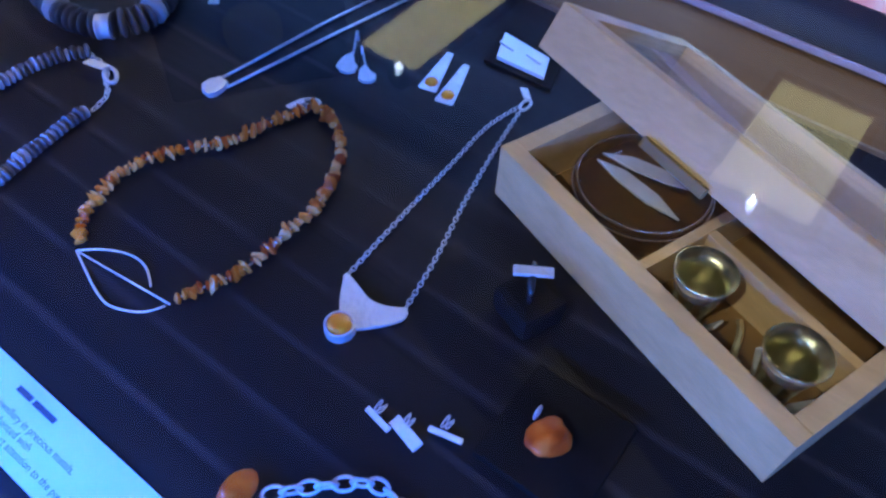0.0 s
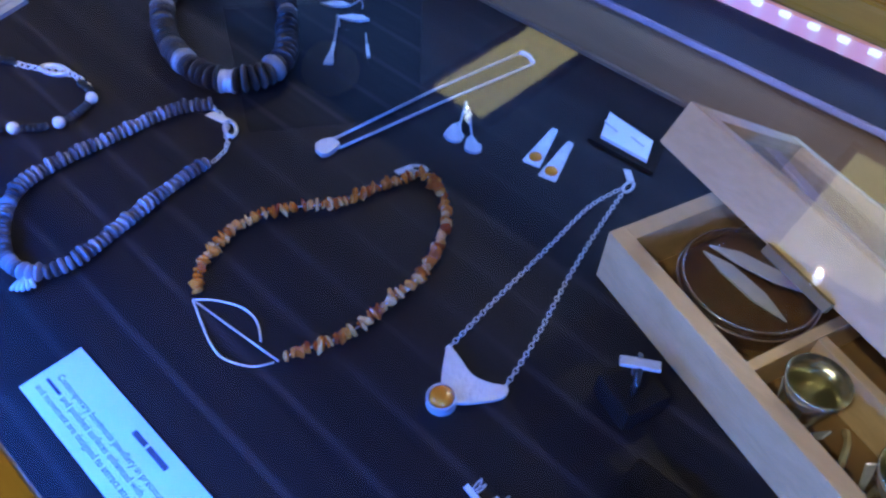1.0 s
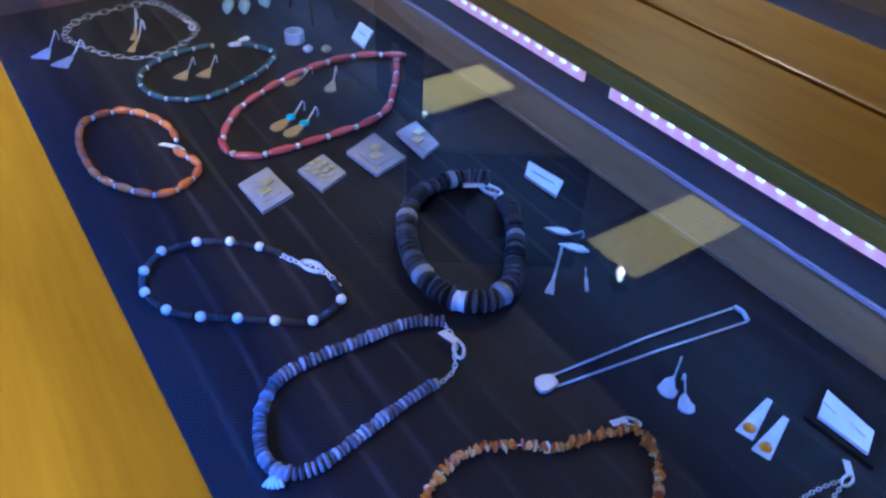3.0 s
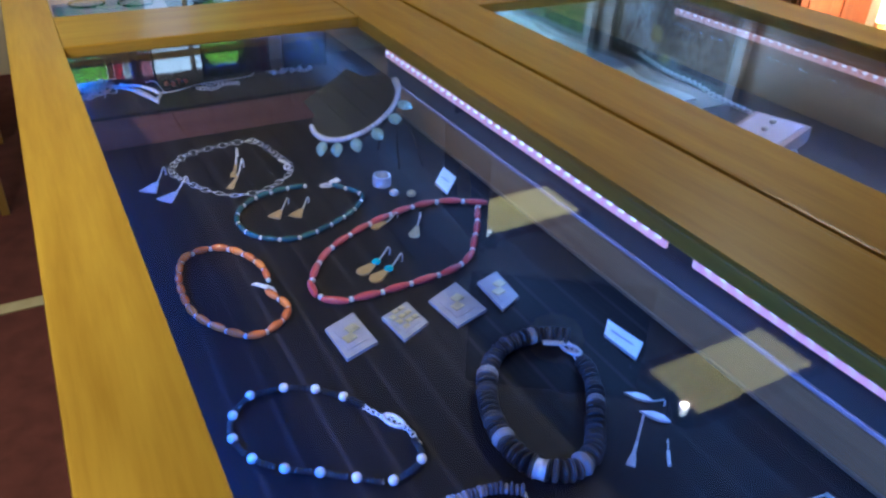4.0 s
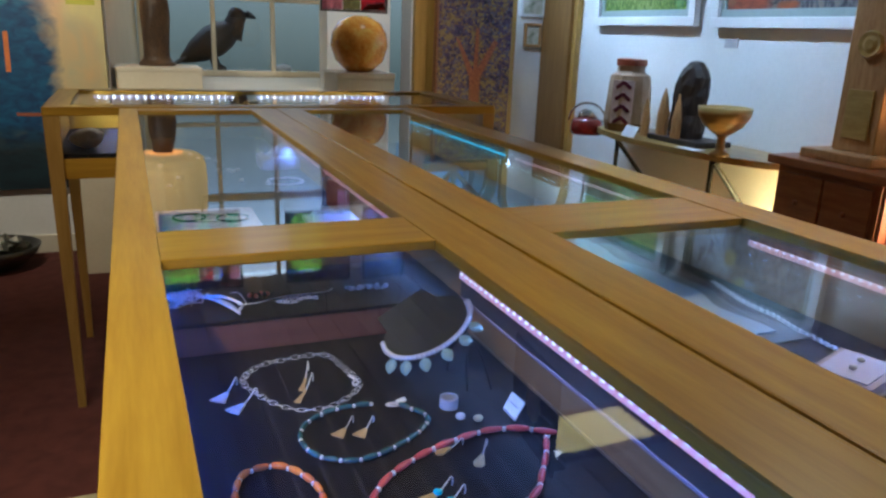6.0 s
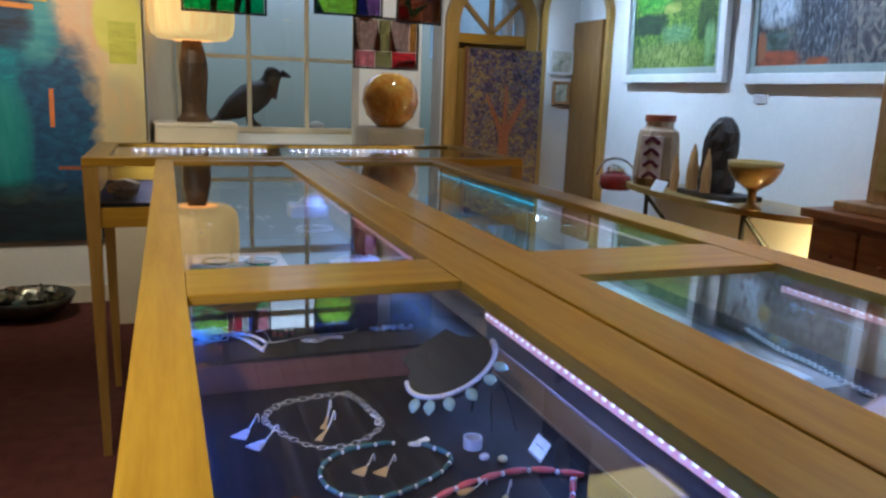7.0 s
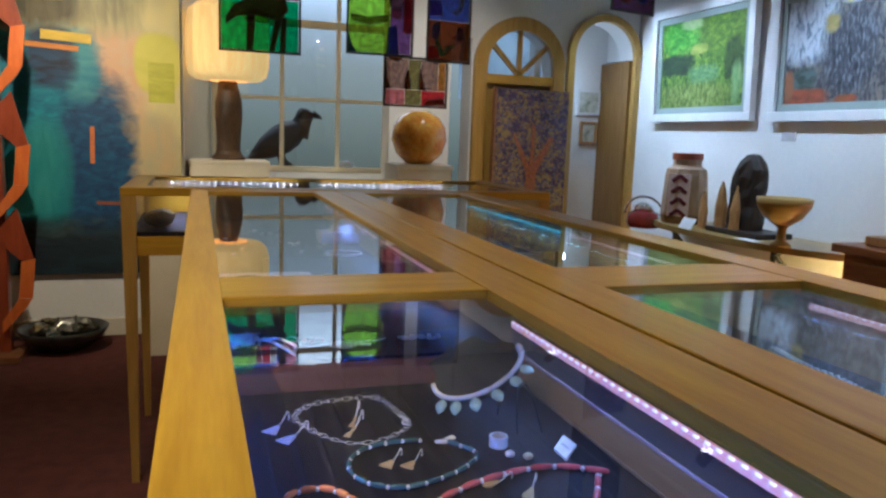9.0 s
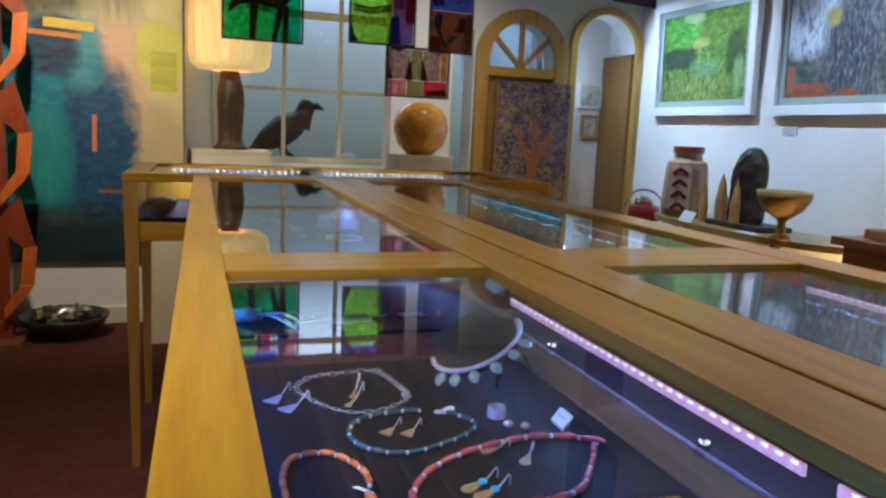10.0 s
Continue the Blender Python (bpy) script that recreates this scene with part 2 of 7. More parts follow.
def sky_mat():
    """Dull grey-green light low down that clears to a bright pale sky higher up."""
    m = bpy.data.materials.new("pale_evening_sky")
    m.use_nodes = True
    nt = m.node_tree
    b = nt.nodes["Principled BSDF"]
    b.inputs["Base Color"].default_value, b.inputs["Roughness"].default_value = (0.05, 0.06, 0.06, 1), 1.0
    tc, sep, n = nt.nodes.new("ShaderNodeTexCoord"), nt.nodes.new("ShaderNodeSeparateXYZ"), nt.nodes.new("ShaderNodeTexNoise")
    n.inputs["Scale"].default_value = 1.5
    nt.links.new(tc.outputs["Object"], sep.inputs[0])
    nt.links.new(tc.outputs["Object"], n.inputs["Vector"])
    a = nt.nodes.new("ShaderNodeMath")
    a.operation = "MULTIPLY_ADD"
    a.inputs[1].default_value = 0.12
    nt.links.new(n.outputs["Fac"], a.inputs[0])
    nt.links.new(sep.outputs[2], a.inputs[2])
    mr = nt.nodes.new("ShaderNodeMapRange")
    mr.inputs[1].default_value, mr.inputs[2].default_value = 0.0, 5.0
    nt.links.new(a.outputs[0], mr.inputs[0])
    r = nt.nodes.new("ShaderNodeValToRGB")
    r.color_ramp.elements.remove(r.color_ramp.elements[0])
    for k, (pos, col) in enumerate([(0.20, (0.030, 0.036, 0.030)), (0.30, (0.054, 0.063, 0.053)), (0.42, (0.086, 0.098, 0.092)), (0.50, (0.125, 0.150, 0.165)), (0.56, (0.22, 0.265, 0.31)), (0.66, (0.56, 0.66, 0.73)), (0.80, (1.0, 1.0, 1.0))]):
        e = r.color_ramp.elements[0] if k == 0 else r.color_ramp.elements.new(pos)
        e.position, e.color = pos, (*col, 1)
    nt.links.new(mr.outputs[0], r.inputs[0])
    nt.links.new(r.outputs[0], b.inputs["Emission Color"])
    b.inputs["Emission Strength"].default_value = 2.1
    return m


SKY_GLOW = sky_mat()
BLUE_DARK = mat("dim_blue_passage", (0.08, 0.11, 0.16), (0.04, 0.055, 0.08), 3, 0.9)
FAN_LIGHT = mat("dim_blue_light_behind_fan", (0.30, 0.42, 0.52), (0.12, 0.18, 0.26), 4, 1.0, emit=0.5)
EDGING = mat("tan_edging", (0.26, 0.17, 0.10), (0.19, 0.12, 0.07), 20, 0.6)
LEDGE = mat("dull_lilac_ledge", (0.48, 0.34, 0.36), (0.38, 0.27, 0.29), 20, 0.5)
NAVY = mat("dark_grey_lining", (0.070, 0.062, 0.058), (0.050, 0.045, 0.042), 12, 0.35)
LILAC = mat("lilac_tray", (0.62, 0.60, 0.80), (0.55, 0.53, 0.73), 20, 0.6)


def cloth():
    """Dark board with fine lengthwise ribs and a paler line every few centimetres."""
    m = mat("dark_ribbed_board", (0.012, 0.011, 0.013), (0.006, 0.006, 0.008), 22, 0.55, bump=0.15, stretch=(14, 0.8, 14), fine=120)
    nt = m.node_tree
    b = nt.nodes["Principled BSDF"]
    tc = nt.nodes.new("ShaderNodeTexCoord")
    w = nt.nodes.new("ShaderNodeTexWave")
    w.bands_direction = "X"
    w.inputs["Scale"].default_value, w.inputs["Distortion"].default_value, w.inputs["Detail"].default_value = 11.0, 0.15, 1.0
    nt.links.new(tc.outputs["Object"], w.inputs["Vector"])
    r = nt.nodes.new("ShaderNodeValToRGB")
    r.color_ramp.elements[0].position, r.color_ramp.elements[1].position = 0.93, 0.995
    nt.links.new(w.outputs["Fac"], r.inputs[0])
    mix = nt.nodes.new("ShaderNodeMix")
    mix.data_type = "RGBA"
    nt.links.new(r.outputs[0], mix.inputs[0])
    ramp = next(n for n in nt.nodes if n.type == "VALTORGB" and n != r)
    nt.links.new(ramp.outputs[0], mix.inputs[6])
    mix.inputs[7].default_value = (0.028, 0.025, 0.028, 1)
    nt.links.new(mix.outputs[2], b.inputs["Base Color"])
    b.inputs["Specular IOR Level"].default_value = 0.22
    return m


CLOTH = cloth()


def pane_mat(name="clear_glass", tint=(1, 1, 1)):
    m = bpy.data.materials.new(name)
    m.use_nodes = True
    nt = m.node_tree
    nt.nodes.clear()
    out = nt.nodes.new("ShaderNodeOutputMaterial")
    mix = nt.nodes.new("ShaderNodeMixShader")
    tr, gl, lw = nt.nodes.new("ShaderNodeBsdfTransparent"), nt.nodes.new("ShaderNodeBsdfGlossy"), nt.nodes.new("ShaderNodeLayerWeight")
    tr.inputs[0].default_value = (*tint, 1)
    gl.inputs["Roughness"].default_value = 0.0
    lw.inputs[0].default_value = 0.5
    pw, sc = nt.nodes.new("ShaderNodeMath"), nt.nodes.new("ShaderNodeMath")
    pw.operation, sc.operation = "POWER", "MULTIPLY_ADD"
    pw.inputs[1].default_value, sc.inputs[1].default_value, sc.inputs[2].default_value = 5.0, 0.96, 0.04
    nt.links.new(lw.outputs["Facing"], pw.inputs[0])
    nt.links.new(pw.outputs[0], sc.inputs[0])
    nt.links.new(sc.outputs[0], mix.inputs[0])
    nt.links.new(tr.outputs[0], mix.inputs[1])
    nt.links.new(gl.outputs[0], mix.inputs[2])
    nt.links.new(mix.outputs[0], out.inputs[0])
    return m


GLASS = pane_mat()
SMOKY = pane_mat("smoky_clear_acrylic", (0.86, 0.81, 0.76))


def stained(name, colour):
    """Coloured leaded glass: lets tinted light through, scatters a little, and shines."""
    m = bpy.data.materials.new(name)
    m.use_nodes = True
    nt = m.node_tree
    nt.nodes.clear()
    out = nt.nodes.new("ShaderNodeOutputMaterial")
    tr, tl, gl = nt.nodes.new("ShaderNodeBsdfTransparent"), nt.nodes.new("ShaderNodeBsdfTranslucent"), nt.nodes.new("ShaderNodeBsdfDiffuse")
    tc, n = nt.nodes.new("ShaderNodeTexCoord"), nt.nodes.new("ShaderNodeTexNoise")
    n.inputs["Scale"].default_value = 45
    nt.links.new(tc.outputs["Object"], n.inputs["Vector"])
    ramp = nt.nodes.new("ShaderNodeValToRGB")
    ramp.color_ramp.elements[0].position, ramp.color_ramp.elements[1].position = 0.35, 0.7
    ramp.color_ramp.elements[0].color, ramp.color_ramp.elements[1].color = (*[math.sqrt(v) * 0.7 for v in colour], 1), (*[math.sqrt(v) for v in colour], 1)
    nt.links.new(n.outputs["Fac"], ramp.inputs[0])
    for s in (tr, tl, gl):
        nt.links.new(ramp.outputs[0], s.inputs[0])
    a, b = nt.nodes.new("ShaderNodeMixShader"), nt.nodes.new("ShaderNodeMixShader")
    a.inputs[0].default_value, b.inputs[0].default_value = 0.14, 0.08
    nt.links.new(tr.outputs[0], a.inputs[1])
    nt.links.new(tl.outputs[0], a.inputs[2])
    nt.links.new(a.outputs[0], b.inputs[1])
    nt.links.new(gl.outputs[0], b.inputs[2])
    nt.links.new(b.outputs[0], out.inputs[0])
    return m


SG = {k: stained("stained_" + k, c) for k, c in dict(green=(0.04, 0.60, 0.20), lime=(0.50, 0.95, 0.06), brown=(0.26, 0.07, 0.03), red=(0.75, 0.04, 0.06), pink=(0.85, 0.28, 0.36), blue=(0.08, 0.14, 0.80), violet=(0.25, 0.12, 0.45), white=(0.75, 0.75, 0.72), rose=(0.50, 0.34, 0.32), amber=(0.65, 0.30, 0.06), olive=(0.38, 0.36, 0.14)).items()}
LEAD = mat("dark_lead_came", (0.05, 0.05, 0.055), (0.03, 0.03, 0.035), 40, 0.5, 0.7)


def led_mat(name, body, dot, body_power, dot_power, pitch, axis="Y"):
    """A strip that glows, with brighter diodes at even steps along its longest side."""
    m = bpy.data.materials.new(name)
    m.use_nodes = True
    nt = m.node_tree
    b = nt.nodes["Principled BSDF"]
    tc, w = nt.nodes.new("ShaderNodeTexCoord"), nt.nodes.new("ShaderNodeTexWave")
    w.bands_direction = axis
    w.inputs["Scale"].default_value, w.inputs["Distortion"].default_value = math.pi / 10 / pitch, 0
    mp = nt.nodes.new("ShaderNodeMapping")
    mp.inputs["Scale"].default_value = (1, 1, 0)
    nt.links.new(tc.outputs["Object"], mp.inputs["Vector"])
    nt.links.new(mp.outputs[0], w.inputs["Vector"])
    pw = nt.nodes.new("ShaderNodeMath")
    pw.operation = "POWER"
    pw.inputs[1].default_value = 5.0
    nt.links.new(w.outputs["Fac"], pw.inputs[0])
    mix = nt.nodes.new("ShaderNodeMix")
    mix.data_type = "RGBA"
    nt.links.new(pw.outputs[0], mix.inputs[0])
    mix.inputs[6].default_value = (*[v * body_power for v in body], 1)
    mix.inputs[7].default_value = (*[v * dot_power for v in dot], 1)
    nt.links.new(mix.outputs[2], b.inputs["Emission Color"])
    b.inputs["Emission Strength"].default_value = 1.0
    b.inputs["Base Color"].default_value = (0.8, 0.75, 0.78, 1)
    return m


LED_PINK = led_mat("pink_white_led_strip", (1.0, 0.38, 0.35), (0.95, 0.58, 0.58), 0.38, 0.44, 0.0155)
DIODE = mat("lit_white_diode", (0.80, 0.84, 1.0), (0.74, 0.78, 1.0), 40, 0.5, emit=1.15)
LED_BLUE = led_mat("deep_blue_led_strip", (0.08, 0.20, 1.0), (0.15, 0.30, 1.0), 1.5, 7.0, 0.0185)
LED_CYAN = led_mat("cyan_led_strip", (0.03, 0.70, 0.95), (0.05, 0.80, 1.0), 1.3, 1.6, 0.0185)
LED_WHITE = led_mat("white_led_strip", (0.55, 0.50, 0.75), (0.95, 0.95, 1.0), 1.4, 11.0, 0.030, "X")


# ---- building helpers ----
ORG = {}


def thing(name, at, label, category, group="", kind=""):
    ob = new(name)
    ob.empty_display_size = 0.02
    ob.location = at
    ORG[ob] = Vector(at)
    return tagged(ob, label, category, group, kind)


def part(name, bm, material, parent=None, label="", smooth=False):
    """Links a bmesh given in world metres as one mesh under a thing or a part."""
    me = bpy.data.meshes.new(name)
    o = ORG[parent] if parent else Vector((0, 0, 0))
    bmesh.ops.translate(bm, verts=bm.verts, vec=-o)
    bmesh.ops.recalc_face_normals(bm, faces=bm.faces)
    bm.to_mesh(me)
    bm.free()
    me.materials.append(material)
    if smooth:
        me.polygons.foreach_set("use_smooth", [True] * len(me.polygons))
    ob = new(name, me)
    ob.parent = parent
    ORG[ob] = o
    if label:
        ob["label"] = label
    return ob


def solo(name, bm, material, label, category, kind="", smooth=False, at=None, group=""):
    """A thing that is one mesh, with its origin at its foot."""
    if at is None:
        xs, ys, zs = zip(*[v.co for v in bm.verts])
        at = ((min(xs) + max(xs)) / 2, (min(ys) + max(ys)) / 2, min(zs))
    bmesh.ops.translate(bm, verts=bm.verts, vec=-Vector(at))
    ob = part(name, bm, material, None, "", smooth)
    ob.location = at
    ORG[ob] = Vector(at)
    return tagged(ob, label, category, group, kind)


def shared(name, bm, material, smooth=True):
    me = bpy.data.meshes.new(name)
    bmesh.ops.recalc_face_normals(bm, faces=bm.faces)
    bm.to_mesh(me)
    bm.free()
    me.materials.append(material)
    if smooth:
        me.polygons.foreach_set("use_smooth", [True] * len(me.polygons))
    return me


def piece(name, me, m, parent):
    """One more object on a shared mesh, at the world pose m, under a thing."""
    ob = new(name, me)
    ob.parent = parent
    ob.matrix_basis = Matrix.Translation(-ORG[parent]) @ m
    return ob


def B():
    return bmesh.new()


def box(bm, x0, y0, z0, x1, y1, z1, bevel=0.0, m=None):
    r = bmesh.ops.create_cube(bm, size=1)
    vs = r["verts"]
    bmesh.ops.scale(bm, verts=vs, vec=(x1 - x0, y1 - y0, z1 - z0))
    bmesh.ops.translate(bm, verts=vs, vec=((x0 + x1) / 2, (y0 + y1) / 2, (z0 + z1) / 2))
    if bevel:
        es = list({e for v in vs for e in v.link_edges})
        vs = list({v for f in bmesh.ops.bevel(bm, geom=es, offset=bevel, segments=2, affect="EDGES", profile=0.6)["faces"] for v in f.verts} | {v for v in vs if v.is_valid})
    if m:
        bmesh.ops.transform(bm, matrix=m, verts=vs)
    return bm


def prism(bm, pts, z0, z1, m=None):
    """An upright block on an outline of (x, y) points."""
    lo = [bm.verts.new((x, y, z0)) for x, y in pts]
    hi = [bm.verts.new((x, y, z1)) for x, y in pts]
    bm.faces.new(lo[::-1])
    bm.faces.new(hi)
    for k in range(len(pts)):
        j = (k + 1) % len(pts)
        bm.faces.new((lo[k], lo[j], hi[j], hi[k]))
    if m:
        bmesh.ops.transform(bm, matrix=m, verts=lo + hi)
    return bm


FRONT = Matrix(((1, 0, 0, 0), (0, 0, -1, 0), (0, 1, 0, 0), (0, 0, 0, 1)))   # outline (x, z), thickness towards -y


def facing(bm, pts, y, thick):
    """A block with an outline in x and z, from y to y - thick."""
    return prism(bm, pts, 0, thick, Matrix.Translation((0, y, 0)) @ FRONT)


def lathe(bm, profile, at=(0, 0, 0), n=24, m=None, squash=(1, 1)):
    rings = []
    for r, z in profile:
        rings.append([bm.verts.new((r * squash[0] * math.cos(2 * math.pi * k / n), r * squash[1] * math.sin(2 * math.pi * k / n), z)) for k in range(n)])
    for a, b in zip(rings, rings[1:]):
        for k in range(n):
            bm.faces.new((a[k], a[(k + 1) % n], b[(k + 1) % n], b[k]))
    for ring in (rings[0], rings[-1]):
        if sum((v.co.xy - Vector((0, 0))).length for v in ring) > 1e-4 * n:
            bm.faces.new(ring)
    vs = [v for r in rings for v in r]
    bmesh.ops.transform(bm, matrix=Matrix.Translation(at) @ (m or Matrix()), verts=vs)
    return bm


def tube(bm, pts, r, n=8, closed=False, ends=None):
    """A round wire along points; ends: radius factors at start and end."""
    pts = [Vector(p) for p in pts]
    rings, last, N = [], None, len(pts)
    for k, p in enumerate(pts):
        d = (pts[(k + 1) % N] - pts[k - 1]) if closed else (pts[min(k + 1, N - 1)] - pts[max(k - 1, 0)])
        d.normalize()
        side = d.cross(Vector((0, 0, 1)))
        if side.length < 1e-3:
            side = d.cross(Vector((0, 1, 0)))
        if last and side.dot(last) < 0:
            side = -side
        side.normalize()
        last = side
        up = side.cross(d)
        rr = r if not ends else r * (ends[0] + (ends[1] - ends[0]) * k / (N - 1))
        rings.append([bm.verts.new(p + rr * (math.cos(2 * math.pi * j / n) * side + math.sin(2 * math.pi * j / n) * up)) for j in range(n)])
    for k in range(N if closed else N - 1):
        a, b = rings[k], rings[(k + 1) % N]
        for j in range(n):
            bm.faces.new((a[j], a[(j + 1) % n], b[(j + 1) % n], b[j]))
    if not closed:
        bm.faces.new(rings[0])
        bm.faces.new(rings[-1])
    return bm


def ball(bm, at, r, sq=(1, 1, 1), n=12, m=None):
    vs = bmesh.ops.create_uvsphere(bm, u_segments=n, v_segments=max(4, n // 2), radius=r)["verts"]
    bmesh.ops.transform(bm, matrix=Matrix.Translation(at) @ (m or Matrix()) @ Matrix.Diagonal((*sq, 1)), verts=vs)
    return bm


def smooth_path(ctrl, closed=False, step=0.002):
    """Even steps along a smooth line through control points."""
    P = [Vector((*p, 0)) if len(p) == 2 else Vector(p) for p in ctrl]
    n, fine = len(P), []
    for k in range(n if closed else n - 1):
        if closed:
            a, b, c, d = P[k - 1], P[k], P[(k + 1) % n], P[(k + 2) % n]
        else:
            a, b, c, d = P[max(k - 1, 0)], P[k], P[k + 1], P[min(k + 2, n - 1)]
        for j in range(24):
            t = j / 24
            fine.append(0.5 * (2 * b + (c - a) * t + (2 * a - 5 * b + 4 * c - d) * t * t + (3 * b - a - 3 * c + d) * t ** 3))
    fine.append(P[0] if closed else P[-1])
    out, need = [fine[0].copy()], step
    for a, b in zip(fine, fine[1:]):
        L = (b - a).length
        while need <= L and L > 0:
            out.append(a + (b - a) * need / L)
            need += step
        need -= L
    return out


def along(path, k):
    d = path[min(k + 1, len(path) - 1)] - path[max(k - 1, 0)]
    return math.atan2(d.y, d.x)


def spread(centre, size):
    return centre + random.uniform(-size, size)


# ---- the room ----
XL, XR, YN, YF, TH = -2.7, 3.1, -2.6, 5.25, 0.2


def structure(name, bm, material, label, category):
    return solo(name, bm, material, label, category, "structure", at=(0, 0, 0))


structure("floor", box(B(), XL - 0.2, YN - 0.2, -0.1, XR + 0.2, YF + 1.6, 0), CARPET, "dark red carpet over the gallery floor", "floor")
solo("floor_strip", box(B(), -2.6, 2.425, 0, 1.9, 2.475, 0.006, 0.002), STRIP, "pale brass strip across the dark red carpet", "floor strip", "structure")
structure("wall_left", box(B(), XL - TH, YN, 0, XL, YF, CEIL), PLASTER, "plain white plaster wall", "wall")
structure("wall_near", box(B(), XL - TH, YN - TH, 0, XR + TH, YN, CEIL), PLASTER, "plain white plaster wall", "wall")
structure("wall_right", box(B(), XR, YN, 0, XR + TH, YF, CEIL), PLASTER, "white plaster wall with paintings", "wall")


def arc(cx, cz, r, a0, a1, n=20):
    return [(cx + r * math.cos(radians(a0 + (a1 - a0) * k / n)), cz + r * math.sin(radians(a0 + (a1 - a0) * k / n))) for k in range(n + 1)]


def wall_far():
    """White wall with a window, a narrow dark slot, a fan-lit door and an arched passage, cut right through."""
    bm = B()
    for x0, x1, z0, z1 in ((XL, -0.12, 0, CEIL), (-0.12, 1.20, 0, 0.96), (1.20, 1.63, 0, CEIL), (1.63, 1.78, 2.0, CEIL), (1.78, 1.86, 0, CEIL), (2.41, 2.55, 0, CEIL), (3.06, XR + TH, 0, CEIL)):
        box(bm, x0, YF, z0, x1, YF + TH, z1)
    for cx, cz, r in ((2.135, 1.82, 0.275), (2.805, 1.94, 0.255)):
        facing(bm, [(cx - r, cz), (cx - r, CEIL), (cx + r, CEIL), (cx + r, cz)] + arc(cx, cz, r, 0, 180)[1:-1], YF + TH, TH)
    structure("wall_far", bm, PLASTER, "white plaster wall with a window and two arched openings", "wall")


wall_far()
bm = B()
box(bm, XL - TH, YN - TH, CEIL + 0.02, XR + TH, YF - 0.001, CEIL + 0.12)
box(bm, XL - TH, YF - 0.001, CEIL + 0.02, -0.30, YF + TH, CEIL + 0.12)
box(bm, 1.75, YF - 0.001, CEIL + 0.02, XR + TH, YF + TH, CEIL + 0.12)
k, x = 0, XL
while x < XR:
    box(bm, x, YN, CEIL, min(x + 0.135, XR), YF, CEIL + 0.025, 0.004)
    x += 0.142
structure("ceiling", bm, PLANK, "greyed wooden boarded ceiling", "ceiling")
solo("baseboard", box(B(), XL, YF - 0.02, 0, 1.62, YF, 0.11, 0.004), CREAM, "cream painted skirting board", "baseboard", "structure")

# what lies behind the openings
structure("backdrop_window", box(B(), -1.6, 8.30, 0.0, 3.4, 8.34, 5.2), SKY_GLOW, "pale grey-blue evening sky outside the window", "backdrop")
bm = B()
box(bm, 1.60, YF + 0.6, 0, 1.82, YF + 0.64, 2.1)
structure("backdrop_slot", bm, BLUE_DARK, "dim blue passage behind a narrow opening", "backdrop")
structure("backdrop_fan", box(B(), 1.80, YF + 0.3, 1.6, 2.47, YF + 0.32, 2.2), FAN_LIGHT, "dim blue light behind the fan window", "backdrop")
bm = B()
box(bm, 2.40, YF + 0.42, 0, 3.25, YF + 0.46, CEIL)
box(bm, 2.35, YF + TH, 0, 2.40, YF + 0.46, CEIL)
box(bm, 3.08, YF + TH, 0, 3.13, YF + 0.42, CEIL)
structure("passage_wall", bm, PLASTER, "white wall of the short arched passage", "wall")


YW = 6.55


def window():
    w = thing("window_1", (0.79, YW, 0.985), "cream painted window with small panes in a deep bay", "window", kind="structure")
    y0, y1 = YW + 0.03, YW + 0.085
    bm = B()
    for a in ((0.069, 0.985, 1.518, 1.029), (0.069, 2.95, 1.518, 2.999), (0.069, 1.029, 0.113, 2.95), (1.474, 1.029, 1.518, 2.95)):
        box(bm, a[0], y0, a[1], a[2], y1 + 0.01, a[3], 0.004)
    part("window_frame", bm, CREAM, w)
    cols = ((0.113, 0.605), (0.637, 1.068), (1.100, 1.474))
    for x in (0.621, 1.084):
        part("mullion", box(B(), x - 0.016, y0, 1.029, x + 0.016, y1, 2.95, 0.004), CREAM, w)
    for z, t in ((1.5835, 0.015), (2.19, 0.030), (2.755, 0.022)):
        bm = B()
        for x0, x1 in cols:
            box(bm, x0, y0 + 0.004, z - t, x1, y1 - 0.004, z + t, 0.003)
        part("glazing_bar", bm, CREAM, w)
    part("window_sill", box(B(), -0.118, YF - 0.06, 0.961, 1.198, YF + 0.02, 0.984, 0.006), CREAM, w)
    for x0, x1 in cols:
        for z0, z1 in ((1.029, 1.568), (1.599, 2.16), (2.22, 2.733), (2.777, 2.95)):
            p = part("pane", box(B(), x0, y0 + 0.02, z0, x1, y0 + 0.024, z1), GLASS, w)
            p.visible_shadow = False
    return w


